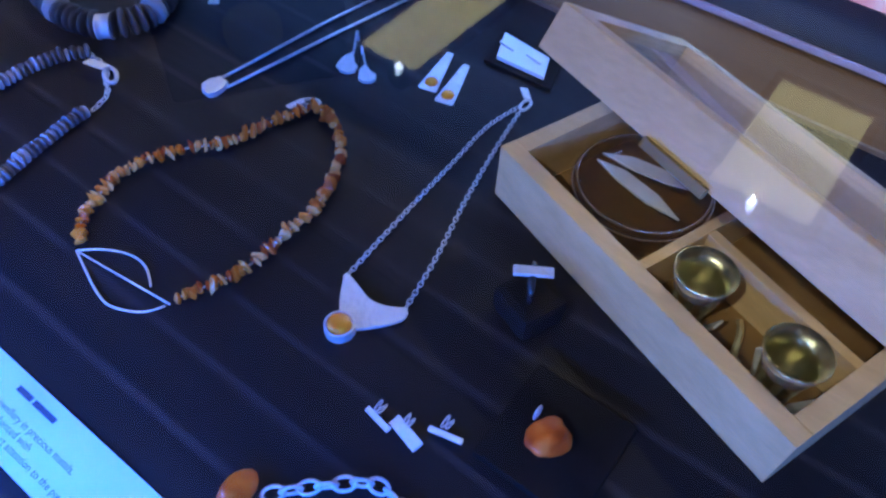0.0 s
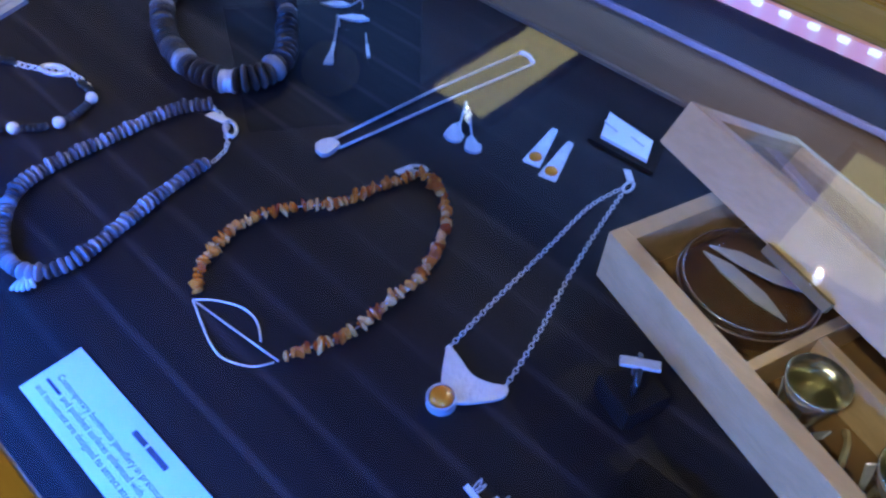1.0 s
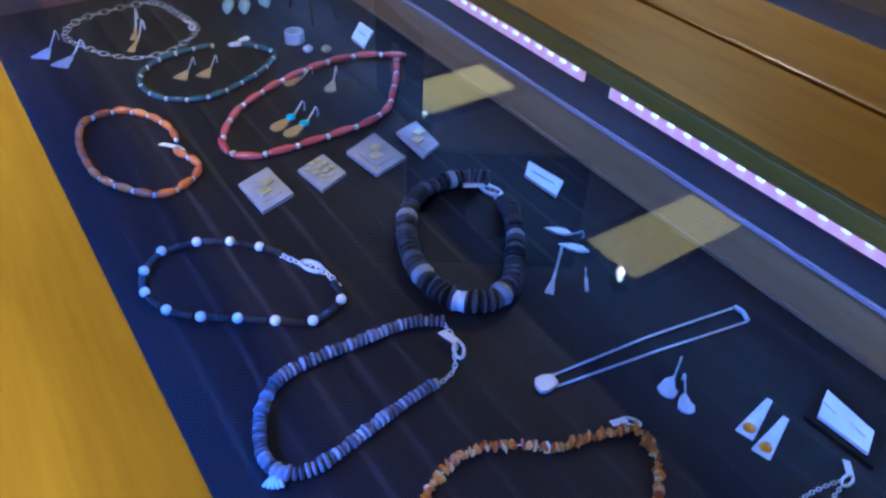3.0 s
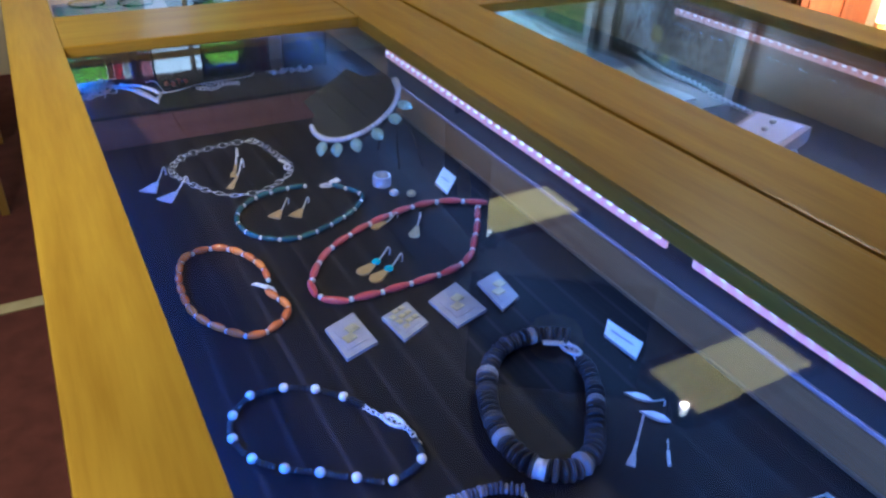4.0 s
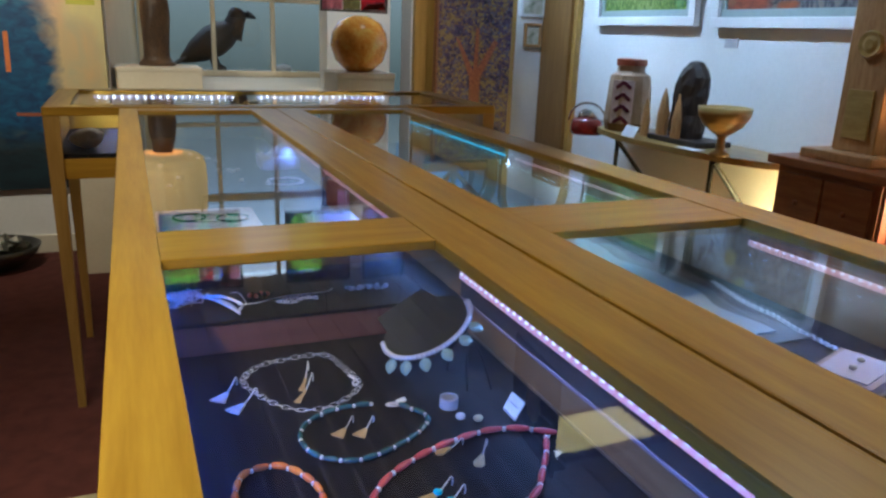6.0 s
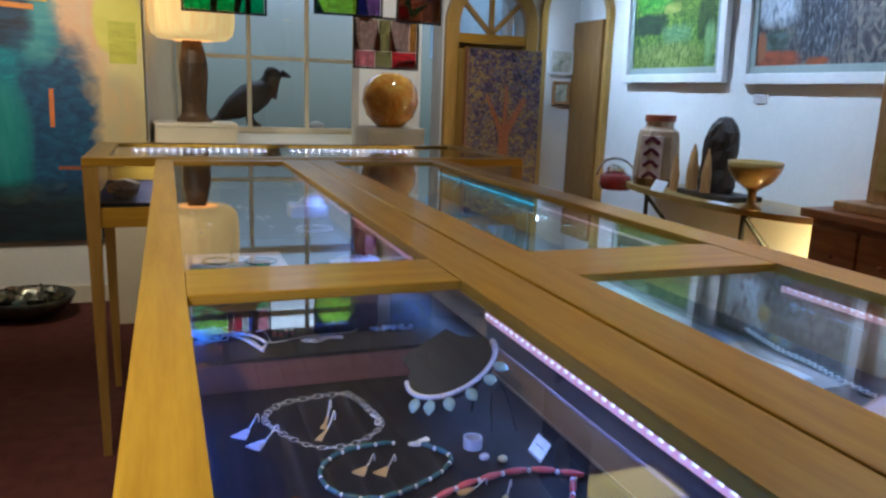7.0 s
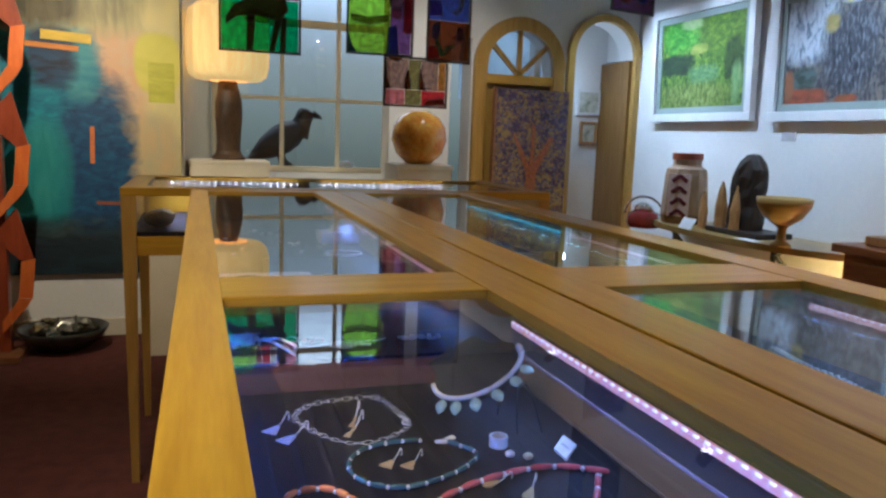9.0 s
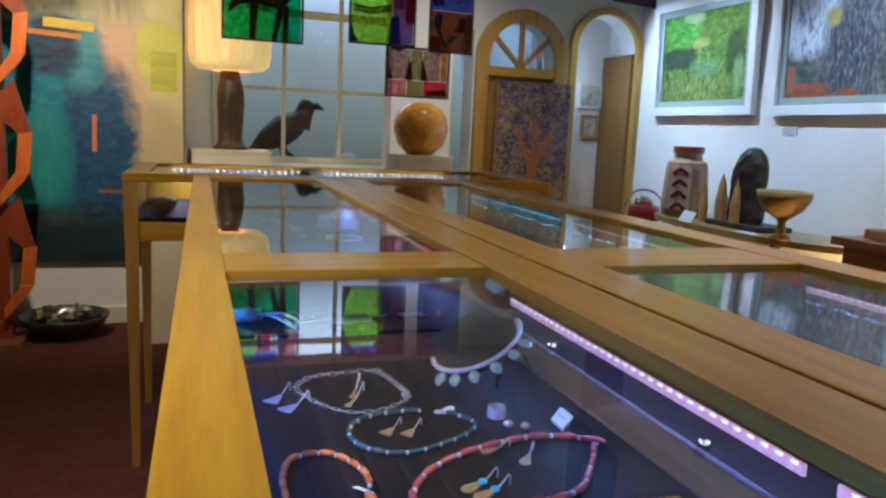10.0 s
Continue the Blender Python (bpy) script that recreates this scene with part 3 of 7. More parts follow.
def window_bay():
    """Splayed plaster reveals, a deep sill and a small ceiling between the wall and the window."""
    y0, y1 = YF + TH + 0.002, YW + 0.13
    bm = prism(B(), [(-0.12, y0), (0.066, y1), (-0.3, y1), (-0.3, y0)], 0, 3.1)
    prism(bm, [(1.20, y0), (1.60, y0), (1.75, y1), (1.522, y1)], 0, 3.1)
    box(bm, -0.3, YF - 0.1, 3.0, 1.75, y1, 3.1)
    box(bm, -0.3, YF - 0.1, CEIL + 0.121, 1.75, YF - 0.002, 2.9995)
    for x in (-0.3, 1.70):
        box(bm, x, YF - 0.001, CEIL + 0.001, x + 0.05, y0 - 0.001, 2.9995)
    structure("window_reveal", bm, CREAM, "cream painted splayed reveals of the window bay", "wall")
    structure("bay_sill", prism(B(), [(-0.1175, YF + 0.021), (1.1975, YF + 0.021), (1.1975, y0), (1.515, YW + 0.12), (0.060, YW + 0.12), (-0.1175, y0)], 0.9605, 0.982), CREAM, "deep cream sill of the window bay", "sill")


window_bay()
window()


def arch_trim(name, cx, cz, r, w, depth, foot, label):
    """An oak arch round an opening: two jambs and a curved head."""
    t = thing(name, (cx, YF, foot), label, "door frame", kind="structure")
    y = YF - 0.003
    for s in (-1, 1):
        xs = sorted((cx + s * r, cx + s * (r + w)))
        part("jamb", box(B(), xs[0], y - depth, foot, xs[1], y, cz, 0.004), OAK_Z, t)
    ring = arc(cx, cz, r + w, 0, 180, 28) + arc(cx, cz, r, 180, 0, 28)
    part("arch_head", facing(B(), ring, y, depth), OAK_Z, t)
    return t


door = arch_trim("door_1", 2.135, 1.82, 0.252, 0.093, 0.05, 0.0, "arched oak door frame with a fan window")
part("transom", box(B(), 1.884, YF - 0.045, 1.70, 2.386, YF + 0.03, 1.765, 0.004), OAK_X, door)
for a in (45, 90, 135):
    m = Matrix.Translation((2.135, YF - 0.005, 1.765)) @ Matrix.Rotation(radians(90 - a), 4, "Y")
    part("fan_bar", box(B(), -0.016, -0.018, 0, 0.016, 0.018, 0.32, 0.003, m), OAK_Z, door)
part("pane", facing(B(), [(1.87, 1.766), (2.40, 1.766), (2.40, 1.82)] + arc(2.135, 1.82, 0.266, 0, 180)[1:-1] + [(1.87, 1.82)], YF + 0.03, 0.004), GLASS, door)
part("door_leaf", box(B(), 1.87, YF + 0.02, 0.0, 2.40, YF + 0.06, 1.70, 0.003), OAK_Z, door)
passage = arch_trim("passage_arch", 2.805, 1.94, 0.248, 0.05, 0.05, 0.0, "oak-lined arched opening to a white passage")
part("lining_board", box(B(), 3.03, YF - 0.002, 0, 3.056, YF + 0.41, 1.93, 0.003), mat("brown_passage_door", (0.26, 0.135, 0.035), (0.17, 0.08, 0.018), 6, 0.4, bump=0.12, stretch=(9, 9, 0.6)), passage, "brown wooden door edge")


# ---- the showcases ----
TOP, GLZ, BASE = 1.10, 1.092, 0.970


def leg(bm, x, y, h, w0, w1):
    """A square leg that tapers to its foot."""
    r = bmesh.ops.create_cube(bm, size=1)
    for v in r["verts"]:
        w = w0 if v.co.z > 0 else w1
        v.co = Vector((x + v.co.x * w, y + v.co.y * w, h if v.co.z > 0 else 0))
    return bm


DIODE_MESH = shared("diode", box(B(), -0.001, -0.0028, -0.0013, 0.001, 0.0028, 0.0013, 0.0006), DIODE, smooth=False)


def showcase(x0, x1, y0, y1, px0, px1, inner, openings, label, floors, leds):
    """An oak table case: framed glass lid, lined tray, aprons, tapered legs and light strips under the rails."""
    c = thing("display_case", ((x0 + x1) / 2, (y0 + y1) / 2, 0), label, "display case", "glass-topped oak cases")
    # the rails of the first case widen a little towards the near end
    w, v = (0.0165, 0.024) if x0 < 0 else (0.0, 0.0)
    bm = prism(B(), [(x0, y0), (px0 + w, y0), (px0, 1.2), (px0, y1), (x0, y1)], TOP - 0.018, TOP)
    bmesh.ops.bevel(bm, geom=list(bm.edges), offset=0.0035, segments=2, affect="EDGES", profile=0.6)
    part("long_rail", bm, OAK_Y, c)
    bm = prism(B(), [(px1 - v, y0), (x1, y0), (x1, y1), (px1, y1), (px1, 1.2)], TOP - 0.018, TOP)
    bmesh.ops.bevel(bm, geom=list(bm.edges), offset=0.0045, segments=3, affect="EDGES", profile=0.5)
    part("long_rail", bm, OAK_Y, c)
    edges = [y0] + [v for o in openings for v in o] + [y1]
    for k in range(0, len(edges), 2):
        part("cross_rail", box(B(), px0 + 0.0005, edges[k], GLZ - 0.006, px1 - 0.0005, edges[k + 1], TOP - 0.0006, 0.002), OAK_X, c)
    for a, b in openings:
        g = part("glass_pane", box(B(), px0 - 0.004, a - 0.004, GLZ - 0.005, px1 + 0.004, b + 0.004, GLZ), GLASS, c)
        g.visible_shadow = False
    wall = 0.02
    part("side_board", box(B(), x0 + 0.006, y0 + 0.006, 0.90, x0 + 0.006 + wall, y1 - 0.006, TOP - 0.0185), CASE_IN if x0 > 0 else OAK_Y, c)
    part("side_board", box(B(), inner + 0.03, y0 + 0.006, 0.90, inner + 0.03 + wall, y1 - 0.006, TOP - 0.0185), CASE_IN, c)
    for ya in (y0 + 0.006, y1 - 0.006 - wall):
        part("end_board", box(B(), x0 + 0.0265, ya, 0.90, inner + 0.0295, ya + wall, TOP - 0.019), CASE_IN, c)
    for ya, yb, z in floors:
        part("tray_floor", box(B(), x0 + 0.0268, ya, z - 0.012, inner + 0.0292, yb, z), CLOTH, c, "dark ribbed board")
    for lx in (x0 + 0.03, x1 - 0.03):
        for ly in (y0 + 0.03, y1 - 0.03):
            part("leg", leg(B(), lx, ly, 0.899, 0.055, 0.03), OAK_Z, c)
    for side, ya, yb, material in leds:
        xa = inner + 0.010 if side > 0 else px0 - 0.026
        if material == LED_PINK and yb < 1.3:
            # a wide pink-lit channel with a row of white diodes along its upper edge
            strip = part("light_strip", box(B(), xa + 0.001, ya, TOP - 0.0475, xa + 0.0045, yb, TOP - 0.0375, 0.001), material, c, "pink-lit channel of small diodes")
            for k in range(int((yb - ya) / 0.0155)):
                piece("diode", DIODE_MESH, Matrix.Translation((xa - 0.0003, ya + 0.008 + 0.0155 * k, TOP - 0.0388)), strip)
        else:
            part("light_strip", box(B(), xa, ya, TOP - 0.0425, xa + 0.0045, yb, TOP - 0.0365, 0.001), material, c, "glowing strip of small diodes")
    return c


case_a = showcase(-0.056, 0.4515, -0.55, 3.02, 0.0, 0.364, 0.375, [(-0.47, 1.222), (1.362, 2.94)],
                  "oak table showcase with glass lid and lit jewellery tray", [(-0.525, 1.2145, BASE), (1.236, 2.99, 1.0)],
                  [(1, 0.64, 1.185, LED_PINK), (1, -0.5, 0.61, LED_PINK), (1, 1.45, 1.98, LED_PINK), (1, 2.04, 2.85, LED_PINK), (-1, -0.5, 1.18, LED_BLUE), (-1, 1.40, 2.9, LED_BLUE)])
part("riser_front", box(B(), -0.029, 1.215, BASE - 0.012, 0.4042, 1.235, 1.008, 0.002), RISER, case_a, "reddish wooden riser")
part("riser_top", box(B(), -0.0292, 1.2135, 1.0085, 0.4042, 1.46, 1.0135, 0.001), CLOTH, case_a)
part("tray_edge", box(B(), 0.4022, -0.52, BASE + 0.0003, 0.4045, 1.2135, BASE + 0.003), EDGING, case_a, "tan edging strip")
part("ledge_strip", box(B(), 0.4015, -0.52, 1.0110, 0.4045, 1.2135, 1.0150, 0.0005), LEDGE, case_a, "dull lilac ledge along the side")
part("upper_lining", box(B(), 0.4025, -0.52, 1.0155, 0.4045, 1.2135, 1.0560), NAVY, case_a, "dark upper lining")
solo("joint_strip", box(B(), 0.4522, -0.548, TOP - 0.030, 0.4573, 3.018, TOP - 0.0025, 0.0008), OAK_Y, "narrow oak strip in the joint between two cases", "joint strip")
case_b = showcase(0.4580, 1.01, -0.55, 3.02, 0.546, 0.92, 0.92, [(-0.47, 1.218), (1.385, 2.94)],
                  "oak table showcase with glass lid beside the jewellery case", [(-0.525, 2.99, BASE)],
                  [(1, 0.55, 1.21, LED_PINK), (1, -0.5, 0.50, LED_PINK), (1, 1.45, 2.06, LED_PINK), (1, 2.12, 2.9, LED_CYAN), (-1, -0.5, 1.18, LED_BLUE)])


def end_case():
    """A case set across the end of the two long ones, with an open-glazed front."""
    x0, x1, y0, y1 = -0.292, 1.36, 3.06, 3.80
    c = thing("display_case", ((x0 + x1) / 2, (y0 + y1) / 2, 0), "oak showcase set crosswise with tapered legs", "display case", "glass-topped oak cases")
    part("long_rail", box(B(), x0, y0, TOP - 0.03, x1, y0 + 0.07, TOP, 0.003), OAK_X, c)
    part("long_rail", box(B(), x0, y1 - 0.07, TOP - 0.03, x1, y1, TOP, 0.003), OAK_X, c)
    for a, b in ((x0, x0 + 0.08), (x1 - 0.08, x1)):
        part("cross_rail", box(B(), a, y0 + 0.0705, TOP - 0.03, b, y1 - 0.0705, TOP - 0.0006, 0.002), OAK_Y, c)
    g = part("glass_pane", box(B(), x0 + 0.076, y0 + 0.066, GLZ - 0.005, x1 - 0.076, y1 - 0.066, GLZ), GLASS, c)
    g.visible_shadow = False
    part("tray_floor", box(B(), x0 + 0.02, y0 + 0.02, 0.925, x1 - 0.02, y1 - 0.02, 0.94), CLOTH, c, "dark ribbed board")
    part("apron", box(B(), x0 + 0.045, y0 + 0.012, 0.855, x1 - 0.045, y0 + 0.03, 0.924, 0.002), OAK_X, c)
    part("apron", box(B(), x0 + 0.045, y1 - 0.03, 0.855, x1 - 0.045, y1 - 0.012, TOP - 0.031, 0.002), OAK_X, c)
    for a in (x0 + 0.012, x1 - 0.03):
        part("apron", box(B(), a, y0 + 0.05, 0.855, a + 0.018, y1 - 0.05, TOP - 0.031, 0.002), OAK_Y, c)
    g = part("front_pane", box(B(), x0 + 0.045, y0 + 0.016, 0.941, x1 - 0.045, y0 + 0.020, TOP - 0.031), GLASS, c)
    g.visible_shadow = False
    for lx in (x0 + 0.026, x1 - 0.026):
        for ly in (y0 + 0.026, y1 - 0.026):
            part("leg", leg(B(), lx, ly, TOP - 0.0305, 0.05, 0.026), OAK_Z, c)
    for a, b in ((-0.16, 0.40), (0.50, 1.10)):
        part("light_strip", box(B(), a, y1 - 0.085, TOP - 0.032, b, y1 - 0.073, TOP - 0.018), LED_WHITE, c, "glowing strip of small diodes")
    return c


end_case()


# ---- jewellery in the first case ----
LIE = BASE + 0.0004


def bead_mesh(kind, wire_r=0.17):
    bm = B()
    if kind == "chip":
        bmesh.ops.create_icosphere(bm, subdivisions=1, radius=1)
        for v in bm.verts:
            v.co *= random.uniform(0.6, 1.25)
    elif kind == "disc":
        lathe(bm, [(0.3, -1), (0.85, -0.8), (1, 0), (0.85, 0.8), (0.3, 1)], n=12)
    elif kind == "barrel":
        lathe(bm, [(0.55, -1), (0.9, -0.55), (1, 0), (0.9, 0.55), (0.55, 1)], n=10)
    elif kind == "link":
        ring = [(1.0 * math.cos(a * math.pi / 6), 0.62 * math.sin(a * math.pi / 6), 0) for a in range(12)]
        tube(bm, ring, wire_r, 5, closed=True)
    else:
        bmesh.ops.create_uvsphere(bm, u_segments=12, v_segments=8, radius=1)
    return bm


def bead_at(p, heading, sx, sy, sz, spin=0.0, lift=0.0, tilt=0.0):
    """A pose whose x axis runs along the string."""
    return Matrix.Translation((p.x, p.y, LIE + lift)) @ Matrix.Rotation(heading, 4, "Z") @ Matrix.Rotation(tilt, 4, "Y") @ Matrix.Rotation(spin, 4, "X") @ Matrix.Diagonal((sx, sy, sz, 1))


AX = Matrix.Rotation(radians(90), 4, "Y")   # lathe axis turned onto the string


def wire(parent, pts, r, material, name="cord", lift=None, closed=False, n=6, label=""):
    z = LIE + (lift if lift is not None else r)
    return part(name, tube(B(), [(p[0], p[1], z if len(p) < 3 or p[2] == 0 else p[2]) for p in pts], r, n, closed), material, parent, label, smooth=True)


def clasp(parent, x, y, heading, size=0.006, tag=True):
    """A lobster clasp: a loop, a small hook and, mostly, a folded paper tag."""
    m = Matrix.Translation((x, y, LIE + size * 0.35)) @ Matrix.Rotation(heading, 4, "Z")
    bm = tube(B(), [m @ Vector((size * 1.2 * math.cos(a * math.pi / 6), size * 0.55 * math.sin(a * math.pi / 6), 0)) for a in range(12)], size * 0.22, 6, closed=True)
    part("clasp", bm, SILVER, parent, "silver clasp", smooth=True)
    if tag:
        m2 = m @ Matrix.Translation((size * 1.6, size * 0.9, size * 0.4)) @ Matrix.Rotation(0.7, 4, "Z") @ Matrix.Rotation(0.25, 4, "X")
        part("price_tag", box(B(), -size * 1.1, -size * 0.55, -0.0003, size * 1.1, size * 0.55, 0.0003, m=m2), WHITE_PAPER, parent, "small white paper tag")


# amber chips
neck = thing("chip_necklace", (0.165, 0.40, LIE), "amber chip necklace with a silver wire leaf on dark board", "necklace")
path = smooth_path([(0.1025, 0.427), (0.112, 0.438), (0.135, 0.447), (0.156, 0.446), (0.173, 0.437), (0.189, 0.425), (0.208, 0.42), (0.227, 0.414), (0.238, 0.409), (0.236, 0.393), (0.224, 0.377), (0.201, 0.363), (0.184, 0.358), (0.167, 0.358), (0.151, 0.357), (0.135, 0.358), (0.12, 0.364), (0.1085, 0.3685)], step=0.0033)
chips = [shared("chip", bead_mesh("chip"), AMBER_CHIP, smooth=False) for k in range(6)]
for k, p in enumerate(path):
    for j in range(2 if k % 3 else 1):
        s = random.uniform(0.8, 1.35)
        q = p + Vector((spread(0, 0.0009), spread(0, 0.0009), 0))
        piece("chip", random.choice(chips), bead_at(q, along(path, k) + spread(0, 0.5), 0.0014 * s, 0.0034 * s * random.uniform(0.8, 1.15), 0.0028 * s, random.uniform(0, 6), 0.0032, spread(0, 0.35)), neck)
wire(neck, [(p.x, p.y) for p in path], 0.0004, SILVER, lift=0.003)
clasp(neck, 0.2405, 0.4145, 2.2, 0.0045)
leaf = smooth_path([(0.099, 0.426), (0.0945, 0.413), (0.0905, 0.400), (0.0895, 0.389), (0.096, 0.376), (0.106, 0.370)], step=0.003)
wire(neck, [(p.x, p.y) for p in leaf], 0.00058, SILVER, "leaf_wire", label="silver wire leaf")
leaf = smooth_path([(0.099, 0.426), (0.1065, 0.418), (0.1125, 0.406), (0.1125, 0.394), (0.1055, 0.3815)], step=0.003)
wire(neck, [(p.x, p.y) for p in leaf], 0.00058, SILVER, "leaf_wire", label="silver wire leaf")
wire(neck, [(0.099, 0.426), (0.1025, 0.398), (0.106, 0.370)], 0.00055, SILVER, "leaf_wire", label="silver wire leaf")


def chain(parent, ctrl, size, material, closed=False, lift=None, flat=False):
    """Links that lie flat and on edge by turns."""
    pa = smooth_path(ctrl, closed, step=size * 1.55)
    me = shared("link", bead_mesh("link", 0.058 if flat else 0.2), material)
    for k, p in enumerate(pa):
        m = Matrix.Translation((p.x, p.y, (p.z or LIE) + (size * 0.65 if lift is None else lift))) @ Matrix.Rotation(along(pa, k), 4, "Z") @ Matrix.Rotation(radians((28 if k % 2 else -8) if flat else (90 if k % 2 else 12)) + spread(0, 0.15), 4, "X") @ Matrix.Diagonal((size, size, size, 1))
        piece("link", me, m, parent)


# silver plate pendant
pend = thing("pendant_necklace", (0.2, 0.31, LIE), "silver chain with a hammered plate pendant and round amber", "necklace")
chain(pend, [(0.165, 0.320), (0.203, 0.323), (0.252, 0.326), (0.286, 0.328), (0.310, 0.324)], 0.0017, SILVER)
chain(pend, [(0.167, 0.288), (0.199, 0.295), (0.238, 0.306), (0.277, 0.315), (0.310, 0.3215)], 0.0017, SILVER)
out = smooth_path([(0.1660, 0.3205), (0.1615, 0.3190), (0.1480, 0.3085), (0.1455, 0.2985), (0.1600, 0.2860), (0.1665, 0.2855), (0.1675, 0.2880), (0.1635, 0.2945), (0.1615, 0.3025), (0.1640, 0.3120)], closed=True, step=0.002)[:-1]
bm = prism(B(), [(p.x, p.y) for p in out], LIE + 0.001, LIE + 0.0026)
part("plate", bm, PLATE, pend, "hammered silver plate with a curved top")
part("bezel", lathe(B(), [(0.0, 0.0), (0.0068, 0.0), (0.0068, 0.0052), (0.0059, 0.0056), (0.0056, 0.0044), (0.0, 0.0044)], (0.1425, 0.3035, LIE), 28), SILVER, pend, "round silver bezel", smooth=False)
part("amber_stone", lathe(B(), [(0.0055, 0.0045), (0.0052, 0.0060), (0.0035, 0.0072), (0.001, 0.0076), (0.0, 0.0076)], (0.1425, 0.3035, LIE), 24), AMBER, pend, "round orange amber", smooth=True)
clasp(pend, 0.3145, 0.3215, 0.1, 0.0042)

# blue-grey rondelles
grey = thing("bead_necklace", (0.12, 0.52, LIE), "necklace of flat blue-grey stone beads with silver clasp", "necklace")
path = smooth_path([(0.190, 0.540), (0.178, 0.548), (0.162, 0.552), (0.143, 0.553), (0.126, 0.554), (0.109, 0.555), (0.089, 0.554), (0.074, 0.549), (0.062, 0.537), (0.054, 0.523), (0.049, 0.506), (0.0515, 0.493), (0.060, 0.486), (0.073, 0.484), (0.090, 0.487), (0.109, 0.491), (0.128, 0.495), (0.148, 0.498), (0.161, 0.4985)], step=0.0036)
me = shared("bead", bead_mesh("disc"), GREY_BEAD)
for k, p in enumerate(path):
    s = random.uniform(0.85, 1.12) * (1.06 if 25 < k < 60 else 1.0)
    piece("bead", me, bead_at(p, along(path, k) + spread(0, 0.15), 1, 1, 1, 0, 0.0042 * s, spread(0, 0.12)) @ AX @ Matrix.Diagonal((0.0042 * s, 0.0042 * s, 0.0014, 1)), grey)
chain(grey, [(0.1905, 0.539), (0.189, 0.524), (0.181, 0.512), (0.174, 0.503), (0.163, 0.499)], 0.0024, SILVER)
clasp(grey, 0.186, 0.515, 1.1, 0.006)
for k in range(5):
    a = 3.6 + 0.25 * k
    wire(grey, [(0.0515, 0.494), (0.0515 + 0.011 * math.cos(a), 0.494 + 0.011 * math.sin(a))], 0.0011, SILVER, "silver_spacer", lift=0.003)

# black beads and pearls
brace = thing("pearl_bracelet", (0.09, 0.65, LIE), "bracelet of white pearls and small black beads", "bracelet")
pearls = [(0.056, 0.707), (0.081, 0.704), (0.102, 0.692), (0.118, 0.675), (0.128, 0.660)]
pearls2 = [(0.146, 0.612), (0.143, 0.594), (0.118, 0.586), (0.097, 0.599), (0.077, 0.614), (0.057, 0.628), (0.040, 0.646), (0.033, 0.670), (0.039, 0.692), (0.056, 0.707)]
small, large = shared("black_bead", bead_mesh("disc"), BLACK_BEAD), shared("pearl", bead_mesh("ball"), PEARL)
for ctrl in (pearls, pearls2):
    pa = smooth_path(ctrl, step=0.0031)
    for k, p in enumerate(pa):
        if min((Vector((*c, 0)) - p).length for c in pearls[:4] + pearls2[1:9]) > 0.0045:
            piece("black_bead", small, bead_at(p, along(pa, k), 1, 1, 1, 0, 0.0026) @ AX @ Matrix.Diagonal((0.0032, 0.0032, 0.0015, 1)), brace)
for x, y in pearls[:4] + pearls2[1:9]:
    piece("pearl", large, Matrix.Translation((x, y, LIE + 0.0037)) @ Matrix.Scale(0.0037, 4), brace)
chain(brace, [(0.128, 0.660), (0.134, 0.648), (0.147, 0.626), (0.148, 0.606)], 0.0030, SILVER)
clasp(brace, 0.1415, 0.6365, -1.1, 0.0075, tag=False)

# big dark beads
bigb = thing("stone_necklace", (0.25, 0.60, LIE), "short chunky necklace of banded dark stone beads with silver", "necklace")
path = smooth_path([(0.311, 0.656), (0.303, 0.664), (0.291, 0.668), (0.273, 0.670), (0.250, 0.665), (0.229, 0.648), (0.2145, 0.626), (0.206, 0.607), (0.2015, 0.588), (0.2005, 0.569), (0.205, 0.552), (0.213, 0.543), (0.222, 0.5375), (0.232, 0.536), (0.251, 0.544), (0.270, 0.566), (0.286, 0.586), (0.299, 0.609), (0.304, 0.628)], step=0.0052)
me, meb = shared("stone_bead", bead_mesh("disc"), DARK_BEAD), shared("round_bead", bead_mesh("barrel"), mat("pale_grey_stone_bead", (0.40, 0.39, 0.40), (0.20, 0.19, 0.20), 150, 0.3, coat=0.3))
tube_me = shared("silver_tube", lathe(B(), [(1, -1), (1, -0.8), (0.9, -0.7), (0.9, 0.7), (1, 0.8), (1, 1)], n=14), SILVER)
n = len(path)
for k, p in enumerate(path):
    h = along(path, k)
    f = k / n
    s = 0.0066 + 0.0017 * math.sin(3.1 * f) + spread(0, 0.0006)
    if abs(f - 0.575) < 0.012:
        piece("silver_tube", tube_me, bead_at(p, h, 1, 1, 1, 0, 0.0075) @ AX @ Matrix.Diagonal((0.0078, 0.0078, 0.0042, 1)), bigb)
    elif k % 13 == 6:
        piece("round_bead", meb, bead_at(p, h, 1, 1, 1, 0, s) @ AX @ Matrix.Diagonal((s * 1.05, s * 1.05, 0.0045, 1)), bigb)
    else:
        piece("stone_bead", me, bead_at(p, h + spread(0, 0.12), 1, 1, 1, 0, s) @ AX @ Matrix.Diagonal((s, s, 0.0021, 1)), bigb)
chain(bigb, [(0.310, 0.656), (0.309, 0.644), (0.305, 0.632)], 0.0035, SILVER)
clasp(bigb, 0.3075, 0.645, 1.9, 0.008)

